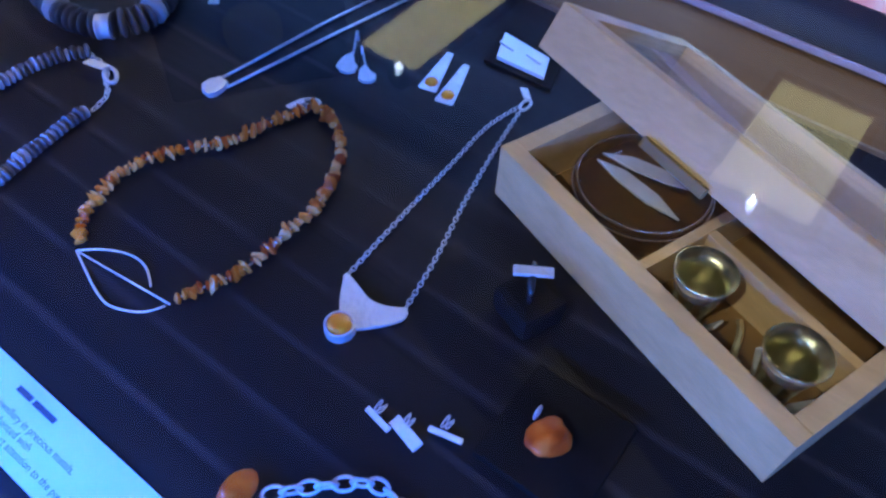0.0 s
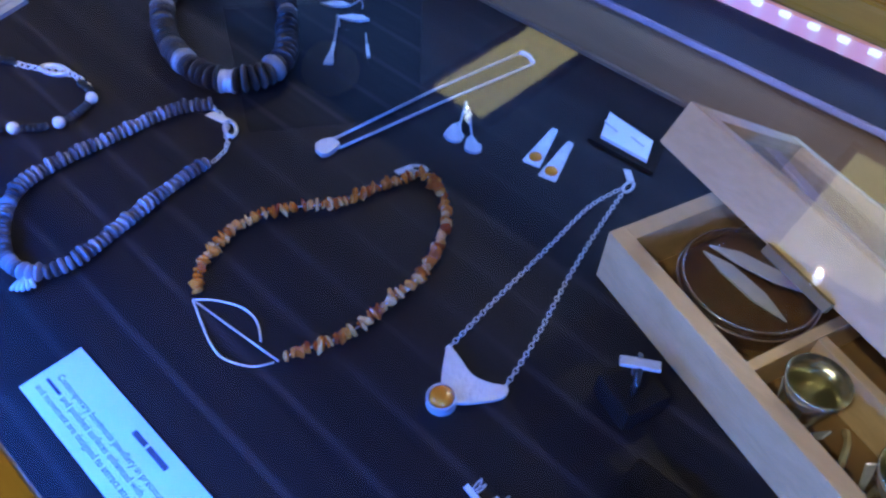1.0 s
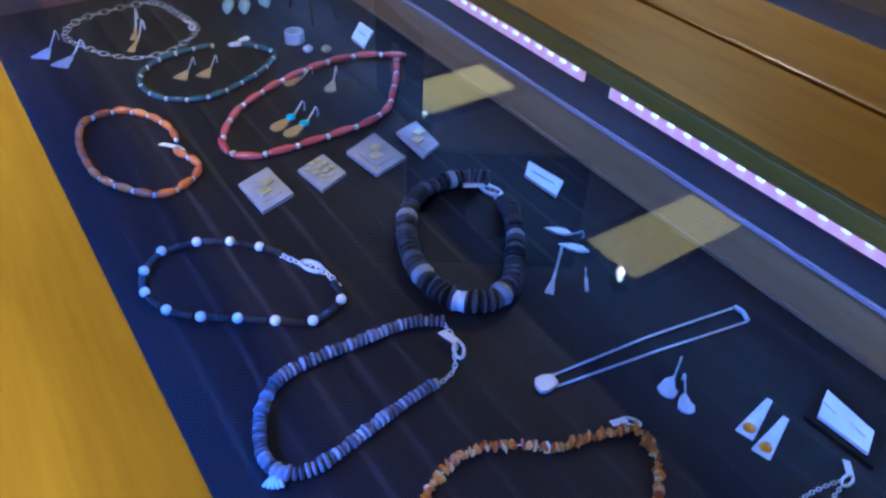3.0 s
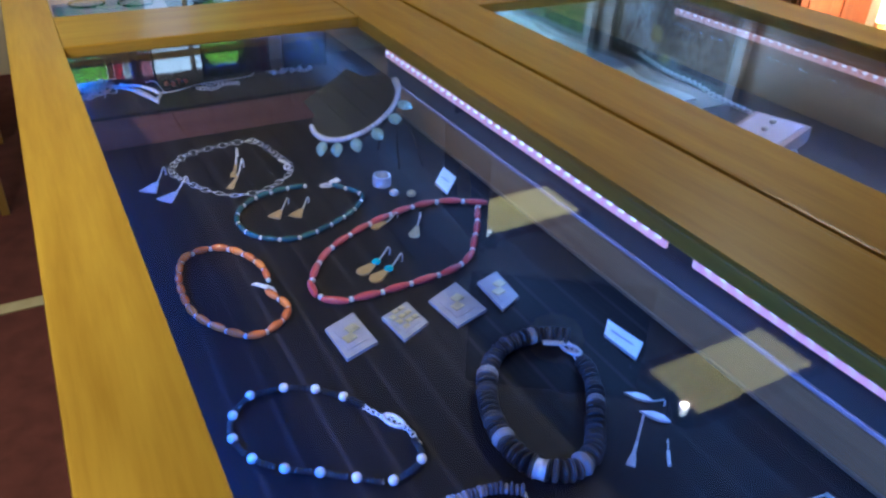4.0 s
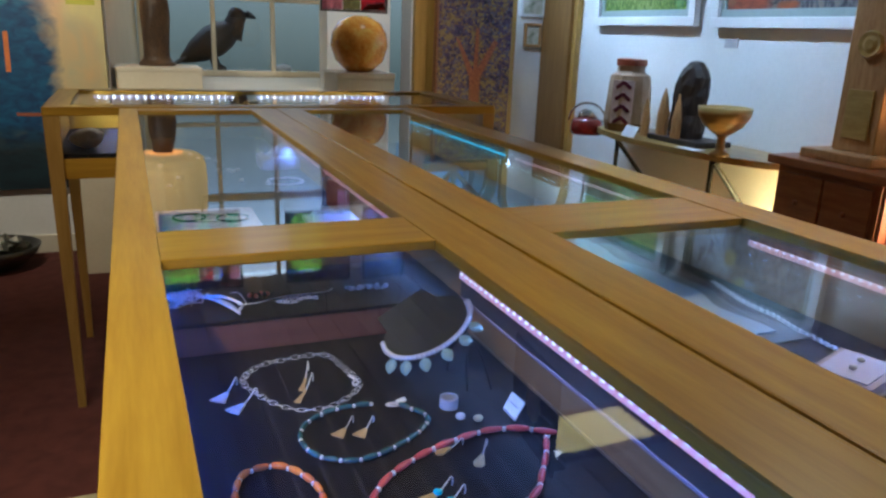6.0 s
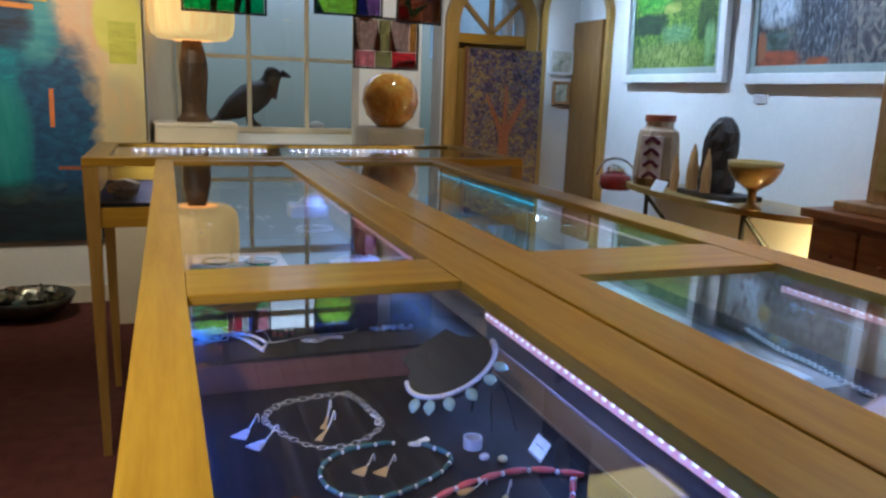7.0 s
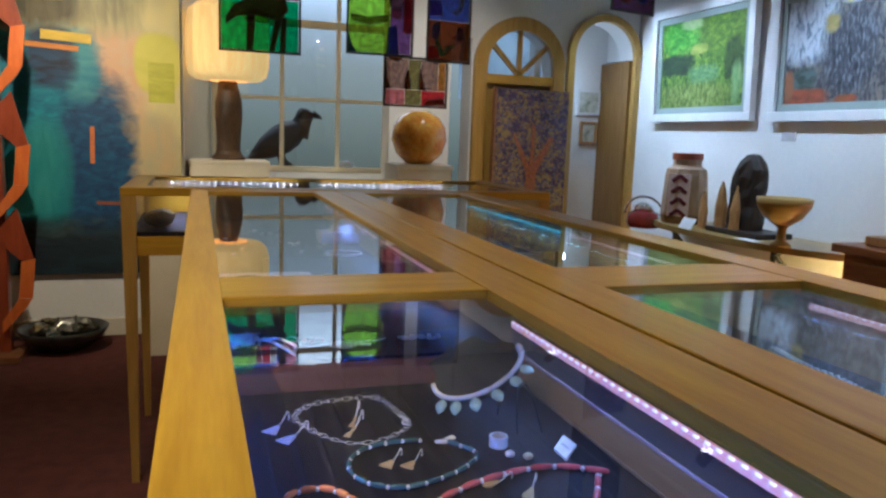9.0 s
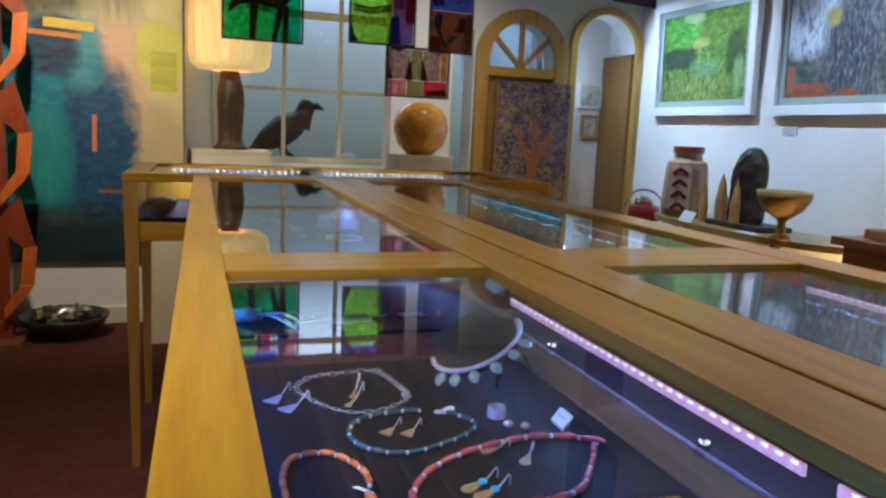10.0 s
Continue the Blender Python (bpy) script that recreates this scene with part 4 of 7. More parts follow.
# orange, red and teal strings
def string_of(name, at, label, ctrl, bead_material, bead_r, bead_half, gap, silver_r, closed=True, step=None, category="necklace"):
    t = thing(name, at, label, category)
    pitch = 2 * bead_half + gap
    pa = smooth_path(ctrl, closed, step=pitch)
    a, b = shared("bead", bead_mesh("barrel"), bead_material), shared("silver_bead", bead_mesh("ball"), SILVER)
    fine = smooth_path(ctrl, closed, step=pitch / 2)
    for k, p in enumerate(fine):
        h = along(fine, k)
        if k % 2:
            piece("silver_bead", b, bead_at(p, h, silver_r * 0.8, silver_r, silver_r, 0, silver_r), t)
        else:
            piece("bead", a, bead_at(p, h, 1, 1, 1, 0, bead_r) @ AX @ Matrix.Diagonal((bead_r, bead_r, bead_half, 1)), t)
    return t


orange = string_of("carnelian_bracelet", (0.08, 0.85, LIE), "bracelet of orange stone beads with silver spacers", [(0.110, 0.826), (0.117, 0.802), (0.103, 0.783), (0.079, 0.776), (0.060, 0.793), (0.043, 0.823), (0.039, 0.855), (0.042, 0.892), (0.055, 0.922), (0.084, 0.926), (0.104, 0.906), (0.115, 0.874), (0.113, 0.842)], ORANGE_BEAD, 0.0037, 0.0078, 0.0026, 0.0024, closed=False, category="bracelet")
clasp(orange, 0.1105, 0.832, 1.6, 0.0065)
red = string_of("coral_necklace", (0.25, 0.85, LIE), "necklace of long brick-red beads with silver balls", [(0.366, 0.899), (0.338, 0.915), (0.305, 0.920), (0.264, 0.913), (0.225, 0.899), (0.185, 0.876), (0.160, 0.849), (0.146, 0.821), (0.1475, 0.805), (0.159, 0.792), (0.187, 0.787), (0.215, 0.787), (0.245, 0.788), (0.277, 0.792), (0.304, 0.806), (0.324, 0.831), (0.344, 0.859), (0.362, 0.890)], RED_BEAD, 0.0037, 0.0122, 0.0052, 0.0030, closed=False)
clasp(red, 0.366, 0.894, 1.2, 0.004, tag=False)
teal = string_of("teal_necklace", (0.19, 0.965, LIE), "necklace of dark teal beads with silver spacers", [(0.242, 1.000), (0.258, 0.971), (0.240, 0.944), (0.206, 0.923), (0.170, 0.911), (0.145, 0.916), (0.124, 0.935), (0.117, 0.965), (0.127, 0.993), (0.152, 1.013), (0.187, 1.019), (0.212, 1.016)], TEAL_BEAD, 0.0033, 0.0080, 0.0040, 0.0025, closed=False)
clasp(teal, 0.231, 1.009, -0.3, 0.006)
linkn = thing("link_necklace", (0.145, 1.10, LIE), "open silver link chain laid in a loop", "necklace")
pa = [(0.192, 1.163), (0.203, 1.122), (0.208, 1.067), (0.171, 1.031), (0.137, 1.027), (0.115, 1.042), (0.095, 1.073), (0.080, 1.119), (0.103, 1.155), (0.141, 1.166), (0.171, 1.169)]
chain(linkn, pa, 0.0062, SILVER, closed=True, lift=0.002, flat=True)
clasp(linkn, 0.206, 1.075, 1.2, 0.006)

# triangle pendant on a fine chain
tri = thing("triangle_necklace", (0.29, 0.455, LIE), "fine silver chain with a white triangular pendant", "necklace")
wire(tri, [(0.222, 0.4675), (0.300, 0.459), (0.371, 0.447)], 0.0009, SILVER, "chain", label="fine silver chain")
wire(tri, [(0.221, 0.459), (0.300, 0.446), (0.368, 0.433)], 0.0009, SILVER, "chain", label="fine silver chain")
wire(tri, [(0.371, 0.447), (0.372, 0.440), (0.368, 0.433)], 0.0018, SILVER, "end_loop")
out = [(0.2125, 0.4700), (0.2095, 0.4665), (0.2090, 0.4605), (0.2120, 0.4585), (0.2180, 0.4585), (0.2230, 0.4605), (0.2235, 0.4670), (0.2180, 0.4700)]
part("pendant", prism(B(), out, LIE, LIE + 0.003), PLATE, tri, "white silver triangle")


# earrings
def hook(parent, x, y, heading, size=0.01, material=SILVER):
    """A wire ear hook that stands up in a bent loop."""
    m = Matrix.Translation((x, y, LIE)) @ Matrix.Rotation(heading, 4, "Z")
    pts = [m @ Vector((size * u, 0, size * w)) for u, w in ((0, 0.08), (0.35, 0.2), (0.8, 0.5), (1.05, 0.72), (1.2, 0.6), (1.25, 0.3), (1.2, 0.08))]
    part("ear_hook", tube(B(), pts, size * 0.055, 6), material, parent, "thin silver ear hook", smooth=True)


def earring(x, y, heading, shape, material, label, size=0.012, hooked=True, group="silver earrings", thick=0.0018, extra=None):
    t = thing("earring", (x, y, LIE), label, "earring", group)
    m = Matrix.Translation((x, y, LIE + 0.0005)) @ Matrix.Rotation(heading, 4, "Z") @ Matrix.Rotation(radians(-4), 4, "Y")
    o = {"triangle": [(0, 0.12), (-1, 0.5), (-1.05, 0), (-1, -0.5), (0, -0.12)],
         "wedge": [(0, 0.055), (-0.97, 0.165), (-1, 0.14), (-1, -0.14), (-0.97, -0.165), (0, -0.055)],
         "slim": [(0, 0.06), (-0.6, 0.07), (-1.0, 0.16), (-1.3, 0.18), (-1.3, -0.18), (-1.0, -0.16), (-0.6, -0.07), (0, -0.06)],
         "drop": [(0, 0.1), (-0.5, 0.25), (-0.95, 0.38), (-1.25, 0.25), (-1.35, 0), (-1.25, -0.25), (-0.95, -0.38), (-0.5, -0.25), (0, -0.1)],
         "bar": [(0, 0.14), (-1.6, 0.14), (-1.6, -0.14), (0, -0.14)],
         "fold": [(0.15, 0.05), (-0.1, 0.32), (-0.35, 0.42), (-0.75, 0.52), (-1.0, 0.30), (-1.08, 0.0), (-0.95, -0.28), (-0.62, -0.36), (-0.40, -0.18), (-0.1, -0.10)],
         "wing": [(0.3, 0.02), (-0.2, 0.36), (-0.9, 0.40), (-1.7, 0.0), (-0.9, -0.22), (-0.2, -0.24)]}[shape]
    part("drop", prism(B(), [(u * size, v * size) for u, v in o], 0, thick, m), material, t)
    if extra:
        q = m @ Vector((extra[0] * size, 0, thick))
        part("stone", ball(B(), q, size * extra[1], (1, 1, 0.6), 12), extra[2], t, extra[3], smooth=True)
    if hooked:
        hook(t, x, y, heading, size * 0.9)
    return t


earring(0.286, 0.424, 0.5, "fold", PLATE, "folded silver earring with a wire hook on the dark board", 0.014)
earring(0.283, 0.411, 0.9, "fold", PLATE, "folded silver earring with a wire hook on the dark board", 0.012)
for x, y in ((0.324, 0.381), (0.321, 0.367)):
    earring(x, y, 0.24, "wedge", PLATE, "long silver drop earring set with round orange amber", 0.034, False, "amber drop earrings", 0.002, (-0.80, 0.115, AMBER, "round orange amber"))
earring(0.3255, 0.570, -0.98, "wing", PLATE, "curved silver wing earring on the dark board", 0.0110, True)
earring(0.3225, 0.5475, -1.03, "wing", PLATE, "curved silver wing earring on the dark board", 0.0118, False)
earring(0.289, 0.541, 0.68, "slim", SILVER, "silver wedge earring with a hook", 0.018, True)
earring(0.303, 0.524, 0.9, "bar", SILVER, "slim silver hoop earring", 0.008, True)
earring(0.152, 1.105, 1.2, "slim", GOLD, "slender gold and silver drop earring inside the link chain", 0.022, True, "gold earrings")
earring(0.146, 1.075, 1.0, "slim", GOLD, "slender gold and silver drop earring inside the link chain", 0.022, True, "gold earrings")
earring(0.059, 1.096, 0.9, "triangle", PLATE, "white triangular earring with a hook", 0.020, True)
earring(0.074, 1.064, 0.7, "triangle", PLATE, "white triangular earring with a hook", 0.020, True)
earring(0.166, 0.975, 0.75, "triangle", GOLD, "gold fan earring inside the teal necklace", 0.015, True, "gold earrings")
earring(0.187, 0.968, 0.75, "triangle", GOLD, "gold fan earring inside the teal necklace", 0.015, True, "gold earrings")
earring(0.258, 0.904, 0.2, "drop", GOLD, "oval gold earring inside the red necklace", 0.014, True, "gold earrings")
earring(0.284, 0.882, 0.9, "drop", PALEGOLD, "pale gold earring inside the red necklace", 0.016, True, "gold earrings")
for x, y in ((0.216, 0.836), (0.222, 0.820)):
    earring(x, y, 0.4, "drop", GOLD, "gold drop earring topped with turquoise", 0.018, True, "turquoise earrings", 0.002, (0.05, 0.26, TURQ, "bright turquoise bead"))
for x, y in ((0.292, 0.957), (0.309, 0.947)):
    solo("stud_earring", ball(B(), (x, y, LIE + 0.004), 0.0058, (1, 0.9, 0.65), 10), PLATE if x < 0.3 else PALEGOLD, "small round stud earring on the dark board", "earring", smooth=True, group="stud earrings")
solo("ring", lathe(B(), [(0.0085, 0), (0.0105, 0.0), (0.0108, 0.003), (0.0104, 0.004), (0.0108, 0.0055), (0.0104, 0.007), (0.0108, 0.009), (0.0105, 0.0125), (0.0085, 0.0125), (0.0085, 0)], (0.291, 0.988, LIE), 28), SILVER, "wide ribbed silver ring standing on its edge", "ring")
for x0, y0, x1, y1, w in ((0.1215, 0.270, 0.1195, 0.257, 0.0013), (0.1245, 0.2585, 0.1210, 0.2435, 0.0026), (0.1300, 0.2455, 0.1335, 0.2315, 0.0012)):
    t = thing("bar_earring", ((x0 + x1) / 2, (y0 + y1) / 2, LIE), "flat silver bar stud earring", "earring", "bar stud earrings")
    L, a = math.hypot(x1 - x0, y1 - y0), math.atan2(y1 - y0, x1 - x0)
    m = Matrix.Translation(((x0 + x1) / 2, (y0 + y1) / 2, LIE + 0.0016)) @ Matrix.Rotation(a, 4, "Z") @ Matrix.Rotation(0.25, 4, "X")
    part("bar", box(B(), -L / 2, -w, -0.0008, L / 2, w, 0.0008, 0.0003, m), PLATE, t)
    c = Vector(((x0 + x1) / 2 + 0.004, (y0 + y1) / 2 + 0.002, LIE + 0.003))
    part("butterfly", tube(B(), [c + Vector((0.0028 * math.sin(2 * q), 0.0016 * math.sin(q), 0.0012 * math.cos(q))) for q in [k * math.pi / 8 for k in range(16)]], 0.0004, 5, True), SILVER, t, "curled silver back")
nug = thing("amber_pendant", (0.154, 0.205, LIE), "polished amber nugget pendant on a black pad", "pendant")
bm = B()
bmesh.ops.create_icosphere(bm, subdivisions=3, radius=1)
for v in bm.verts:
    v.co *= 0.9 + 0.35 * noise.noise(v.co * 1.3)
bmesh.ops.transform(bm, matrix=Matrix.Translation((0.1525, 0.2045, LIE + 0.0095)) @ Matrix.Rotation(-0.55, 4, "Z") @ Matrix.Diagonal((0.0108, 0.0078, 0.0060, 1)), verts=bm.verts)
part("nugget", bm, AMBER_RAW, nug, "rounded orange amber", smooth=True)
part("bail", tube(B(), [(0.1565 + 0.0025 * math.cos(a * math.pi / 5), 0.2135, LIE + 0.013 + 0.003 * math.sin(a * math.pi / 5)) for a in range(10)], 0.0007, 6, True), SILVER, nug, "silver loop", smooth=True)
solo("display_pad", box(B(), 0.132, 0.180, LIE - 0.0002, 0.180, 0.226, LIE + 0.0045, 0.001), BLACK, "small black velvet display pad", "display pad")
solo("display_block", box(B(), -0.012, -0.012, 0, 0.012, 0.012, 0.016, 0.004, Matrix.Translation((0.200, 0.245, LIE)) @ Matrix.Rotation(-0.35, 4, "Z")), BLACK, "small black block under a ring", "display block")
rg = thing("bar_ring", (0.197, 0.247, LIE + 0.016), "black ring with a flat silver bar on a block", "ring")
part("band", tube(B(), [Vector((0.2005, 0.2465, LIE + 0.0215)) + Vector((0.0072 * math.cos(a * math.pi / 12), 0.004 * math.cos(a * math.pi / 12), 0.0072 * math.sin(a * math.pi / 12))) for a in range(24)], 0.0016, 8, True), BLACK_BEAD, rg, "black polished band", smooth=True)
part("bar_top", box(B(), -0.0085, -0.0024, -0.001, 0.0085, 0.0024, 0.001, 0.0006, Matrix.Translation((0.2005, 0.2465, LIE + 0.0295)) @ Matrix.Rotation(-1.0, 4, "Z")), PLATE, rg, "flat silver bar")
lowb = thing("bar_bracelet", (0.085, 0.265, LIE), "silver link bracelet with an amber stone", "bracelet")
chain(lowb, [(0.074, 0.274), (0.088, 0.261), (0.100, 0.245), (0.095, 0.225), (0.075, 0.215), (0.050, 0.235), (0.050, 0.268), (0.062, 0.281)], 0.0042, SILVER)
part("amber_stone", ball(B(), (0.067, 0.2845, LIE + 0.0045), 0.0078, (1.15, 0.8, 0.55), 14), AMBER_RAW, lowb, "honey amber stone", smooth=True)


# ---- cards and labels ----
def text_mesh(body, size, m, parent, name="printed_line"):
    cu = bpy.data.curves.new("printed_line", "FONT")
    cu.body, cu.size, cu.align_y = body, size, "CENTER"
    cu.resolution_u = 2
    tmp = new("printed_tmp", cu)
    me = bpy.data.meshes.new_from_object(tmp.evaluated_get(bpy.context.evaluated_depsgraph_get()))
    bpy.data.objects.remove(tmp)
    me.transform(m)
    me.transform(Matrix.Translation(-ORG[parent]))
    me.materials.clear()
    me.materials.append(INK)
    ob = new(name, me)
    ob.parent = parent
    ORG[ob] = ORG[parent]
    return ob


info = thing("information_card", (0.034, 0.37, LIE), "long white card with printed lines about the jewellery", "card")
part("card", box(B(), 0.0195, 0.298, LIE, 0.0485, 0.4385, LIE + 0.0008), WHITE_PAPER, info)
DOWN = Matrix.Rotation(radians(-90), 4, "Z")
for x, y, body in ((0.0345, 0.4315, "Contemporary handmade jewellery in precious metals,"), (0.0300, 0.4205, "and polished surfaces enhanced with"), (0.0255, 0.4335, "and movement are designed to attract attention to the pieces.")):
    text_mesh(body, 0.0042, Matrix.Translation((x, y, LIE + 0.0010)) @ DOWN, info)
part("printed_bar", box(B(), 0.0293, 0.4225, LIE + 0.0009, 0.0307, 0.4335, LIE + 0.0011), INK, info)
for a, b in ((0.376, 0.385), (0.361, 0.3745)):
    part("printed_bar", box(B(), 0.0413, a, LIE + 0.0009, 0.0437, b, LIE + 0.0011), INK, info)


def earring_card(corners, label, gilt):
    """A silvery card mount with a raised edge and small gilt squares fixed to it."""
    (ax, ay), (bx, by), (cx, cy), (dx, dy) = corners
    mx, my = sum(c[0] for c in corners) / 4, sum(c[1] for c in corners) / 4
    t = thing("mounted_earrings", (mx, my, LIE), label, "earring card", "mounted gilt earrings")
    part("mount", prism(B(), corners, LIE, LIE + 0.003), SILVERY, t)
    inner = [(mx + (x - mx) * 0.66, my + (y - my) * 0.66) for x, y in corners]
    part("inset", prism(B(), inner, LIE + 0.0031, LIE + 0.0038), SILVERY if gilt < 3 else GREY_CARD, t)
    h = math.atan2(by - ay, bx - ax)
    n = 2 if gilt < 3 else gilt
    for i in range(n):
        for j in range(1 if gilt < 3 else 3):
            u, v = (i - (n - 1) / 2) * (0.011 if gilt < 3 else 0.0075), (j - (0 if gilt < 3 else 1)) * 0.0085
            m = Matrix.Translation((mx, my, LIE + 0.0045)) @ Matrix.Rotation(h, 4, "Z") @ Matrix.Translation((u * (0.9 if gilt < 3 else 1), v + (0.004 if i else -0.004 if gilt < 3 else 0), 0))
            s = 0.0052 if gilt < 3 else 0.0028
            part("gilt_square", box(B(), -s, -s * 0.8, 0, s, s * 0.8, 0.0015, 0.0004, m), PALEGOLD, t)


earring_card([(0.135, 0.759), (0.165, 0.770), (0.168, 0.724), (0.137, 0.714)], "gilt square earrings on a silvery card mount", 2)
earring_card([(0.185, 0.753), (0.214, 0.764), (0.218, 0.729), (0.189, 0.716)], "small gilt squares in rows on a silvery card", 3)
earring_card([(0.233, 0.757), (0.269, 0.772), (0.273, 0.723), (0.238, 0.713)], "pair of gilt plates on a broad silvery card", 2)
earring_card([(0.287, 0.763), (0.313, 0.771), (0.310, 0.727), (0.286, 0.716)], "pale gilt earrings on a narrow white card", 2)


def label_card(corners, label, lines, tip=0.0):
    mx, my = sum(c[0] for c in corners) / 4, sum(c[1] for c in corners) / 4
    t = thing("label_card", (mx, my, LIE), label, "label card", "small white labels")
    part("card", prism(B(), corners, LIE + 0.0005, LIE + 0.0035 + tip), WHITE_PAPER, t)
    d = Vector((corners[1][0] - corners[0][0], corners[1][1] - corners[0][1], 0))
    h = math.atan2(d.y, d.x)
    for k in range(lines):
        m = Matrix.Translation((mx, my, LIE + 0.0036 + tip)) @ Matrix.Rotation(h, 4, "Z") @ Matrix.Translation((0, 0.003 * (k - (lines - 1) / 2), 0))
        part("printed_bar", box(B(), -d.length * 0.3, -0.0006, 0, d.length * 0.3, 0.0006, 0.0002, m=m), INK, t)


label_card([(0.361, 0.663), (0.367, 0.624), (0.348, 0.611), (0.345, 0.648)], "small white label card with a line of print", 1)
label_card([(0.375, 0.993), (0.376, 0.963), (0.347, 0.932), (0.347, 0.961)], "small white name label lying by the red necklace", 1)
two = thing("stud_card", (0.347, 0.345, LIE), "pale card with two silver bar studs in a dark tray", "earring card")
part("tray", prism(B(), [(0.366, 0.371), (0.361, 0.326), (0.334, 0.318), (0.332, 0.362)], LIE, LIE + 0.002), BLACK, two, "dark tray")
part("card", prism(B(), [(0.359, 0.366), (0.355, 0.332), (0.338, 0.325), (0.337, 0.357)], LIE + 0.0021, LIE + 0.0045), WHITE_PAPER, two)
for v in (0.357, 0.338):
    part("silver_bar", box(B(), -0.0055, -0.0009, 0, 0.0055, 0.0009, 0.0014, 0.0003, Matrix.Translation((0.3475, v, LIE + 0.0046)) @ Matrix.Rotation(radians(78), 4, "Z")), SILVER, two)


# ---- the wooden box ----
def wooden_box():
    L, W, H, T = 0.1756, 0.100, 0.0325, 0.009
    A = math.atan2(-0.94268, -0.33370)
    O = Matrix.Translation((0.2502, 0.2976, LIE)) @ Matrix.Rotation(A, 4, "Z")     # x along the front, y into the box
    t = thing("jewellery_box", (0.2502, 0.2976, LIE), "pale wooden box with its glazed lid propped open", "box")
    part("front_board", box(B(), 0, 0, 0, L, T, H, 0.0006, O), BOXWOOD, t)
    part("back_board", box(B(), 0, W - T, 0, L, W, H, 0.0006, O), BOXWOOD, t)
    for a in (0, L - T):
        part("end_board", box(B(), a, T + 0.0001, 0, a + T, W - T - 0.0001, H - 0.0002, 0.0006, O), BOXWOOD, t)
    part("bottom", box(B(), T, T, 0.001, L - T, W - T, 0.004, 0, O), BOXIN, t, "dark golden veneer")
    part("divider", box(B(), 0.083, T + 0.0002, 0.004, 0.088, W - T - 0.0002, H - 0.004, 0.0005, O), BOXWOOD, t)
    part("long_divider", box(B(), 0.0882, 0.048, 0.004, L - T - 0.0002, 0.053, H - 0.004, 0.0005, O), BOXWOOD, t)
    hinge = O @ Matrix.Translation((0, W, H + 0.0008)) @ Matrix.Rotation(radians(-30), 4, "X")
    LT, S = 0.021, 0.0105
    lid = part("lid_frame", box(B(), 0, -W, 0, L, -W + S, LT, 0.0006, hinge), BOXWOOD, t, "pale wooden lid frame")
    part("lid_rail", box(B(), 0, -S, 0, L, 0, LT, 0.0006, hinge), BOXWOOD, lid)
    for a in (0, L - S):
        part("lid_rail", box(B(), a, -W + S + 0.0001, 0, a + S, -S - 0.0001, LT - 0.0002, 0.0006, hinge), BOXWOOD, lid)
    g = part("lid_glass", box(B(), S - 0.002, -W + S - 0.002, LT - 0.005, L - S + 0.002, -S + 0.002, LT - 0.003, 0, hinge), GLASS, lid, "clear glass panel")
    g.visible_shadow = False
    part("catch", box(B(), 0.066, -W - 0.003, -0.0028, 0.098, -W, 0.0016, 0.0006, hinge), mat("dull_brass_catch", (0.30, 0.20, 0.06), (0.22, 0.14, 0.04), 40, 0.5, 0.2), lid, "dull brass catch")
    return O


O = wooden_box()
dish = thing("hinged_dish", O @ Vector((0.046, 0.05, 0.004)), "round clear dish lying in the wooden box", "dish")
C = O @ Vector((0.046, 0.052, 0.0042))
part("dish_base", lathe(B(), [(0, 0), (0.031, 0), (0.0335, 0.002), (0.0335, 0.013), (0.032, 0.0135), (0.0315, 0.003), (0, 0.0025)], C, 40), SMOKY, dish, "clear round base", smooth=True).visible_shadow = False
part("dish_rim", tube(B(), [C + Vector((0.0318 * math.cos(a * math.pi / 24), 0.0318 * math.sin(a * math.pi / 24), 0.0172)) for a in range(48)], 0.0005, 6, True), CHROME, dish, "bright polished rim", smooth=True)
part("dish_rim", tube(B(), [C + Vector((0.0335 * math.cos(a * math.pi / 24), 0.0335 * math.sin(a * math.pi / 24), 0.0138)) for a in range(48)], 0.0006, 6, True), CHROME, dish, "bright polished rim", smooth=True)
part("dish_lid", lathe(B(), [(0, 0.017), (0.020, 0.0168), (0.0325, 0.0155), (0.034, 0.0138), (0.0325, 0.0137), (0, 0.0150)], C, 40), SMOKY, dish, "smoky clear lid", smooth=True).visible_shadow = False
for off, h in ((-0.007, 2.5), (0.007, 2.85)):
    m = Matrix.Translation(C + Vector((0, 0, 0.0171))) @ Matrix.Rotation(h + 2.0, 4, "Z")
    sl = [(-0.024, off), (-0.010, off + 0.0050), (0.010, off + 0.0046), (0.026, off), (0.010, off - 0.0036), (-0.010, off - 0.0030)]
    part("silver_leaf", prism(B(), sl, 0, 0.0010, m), SILVER, dish, "thin silver leaf")


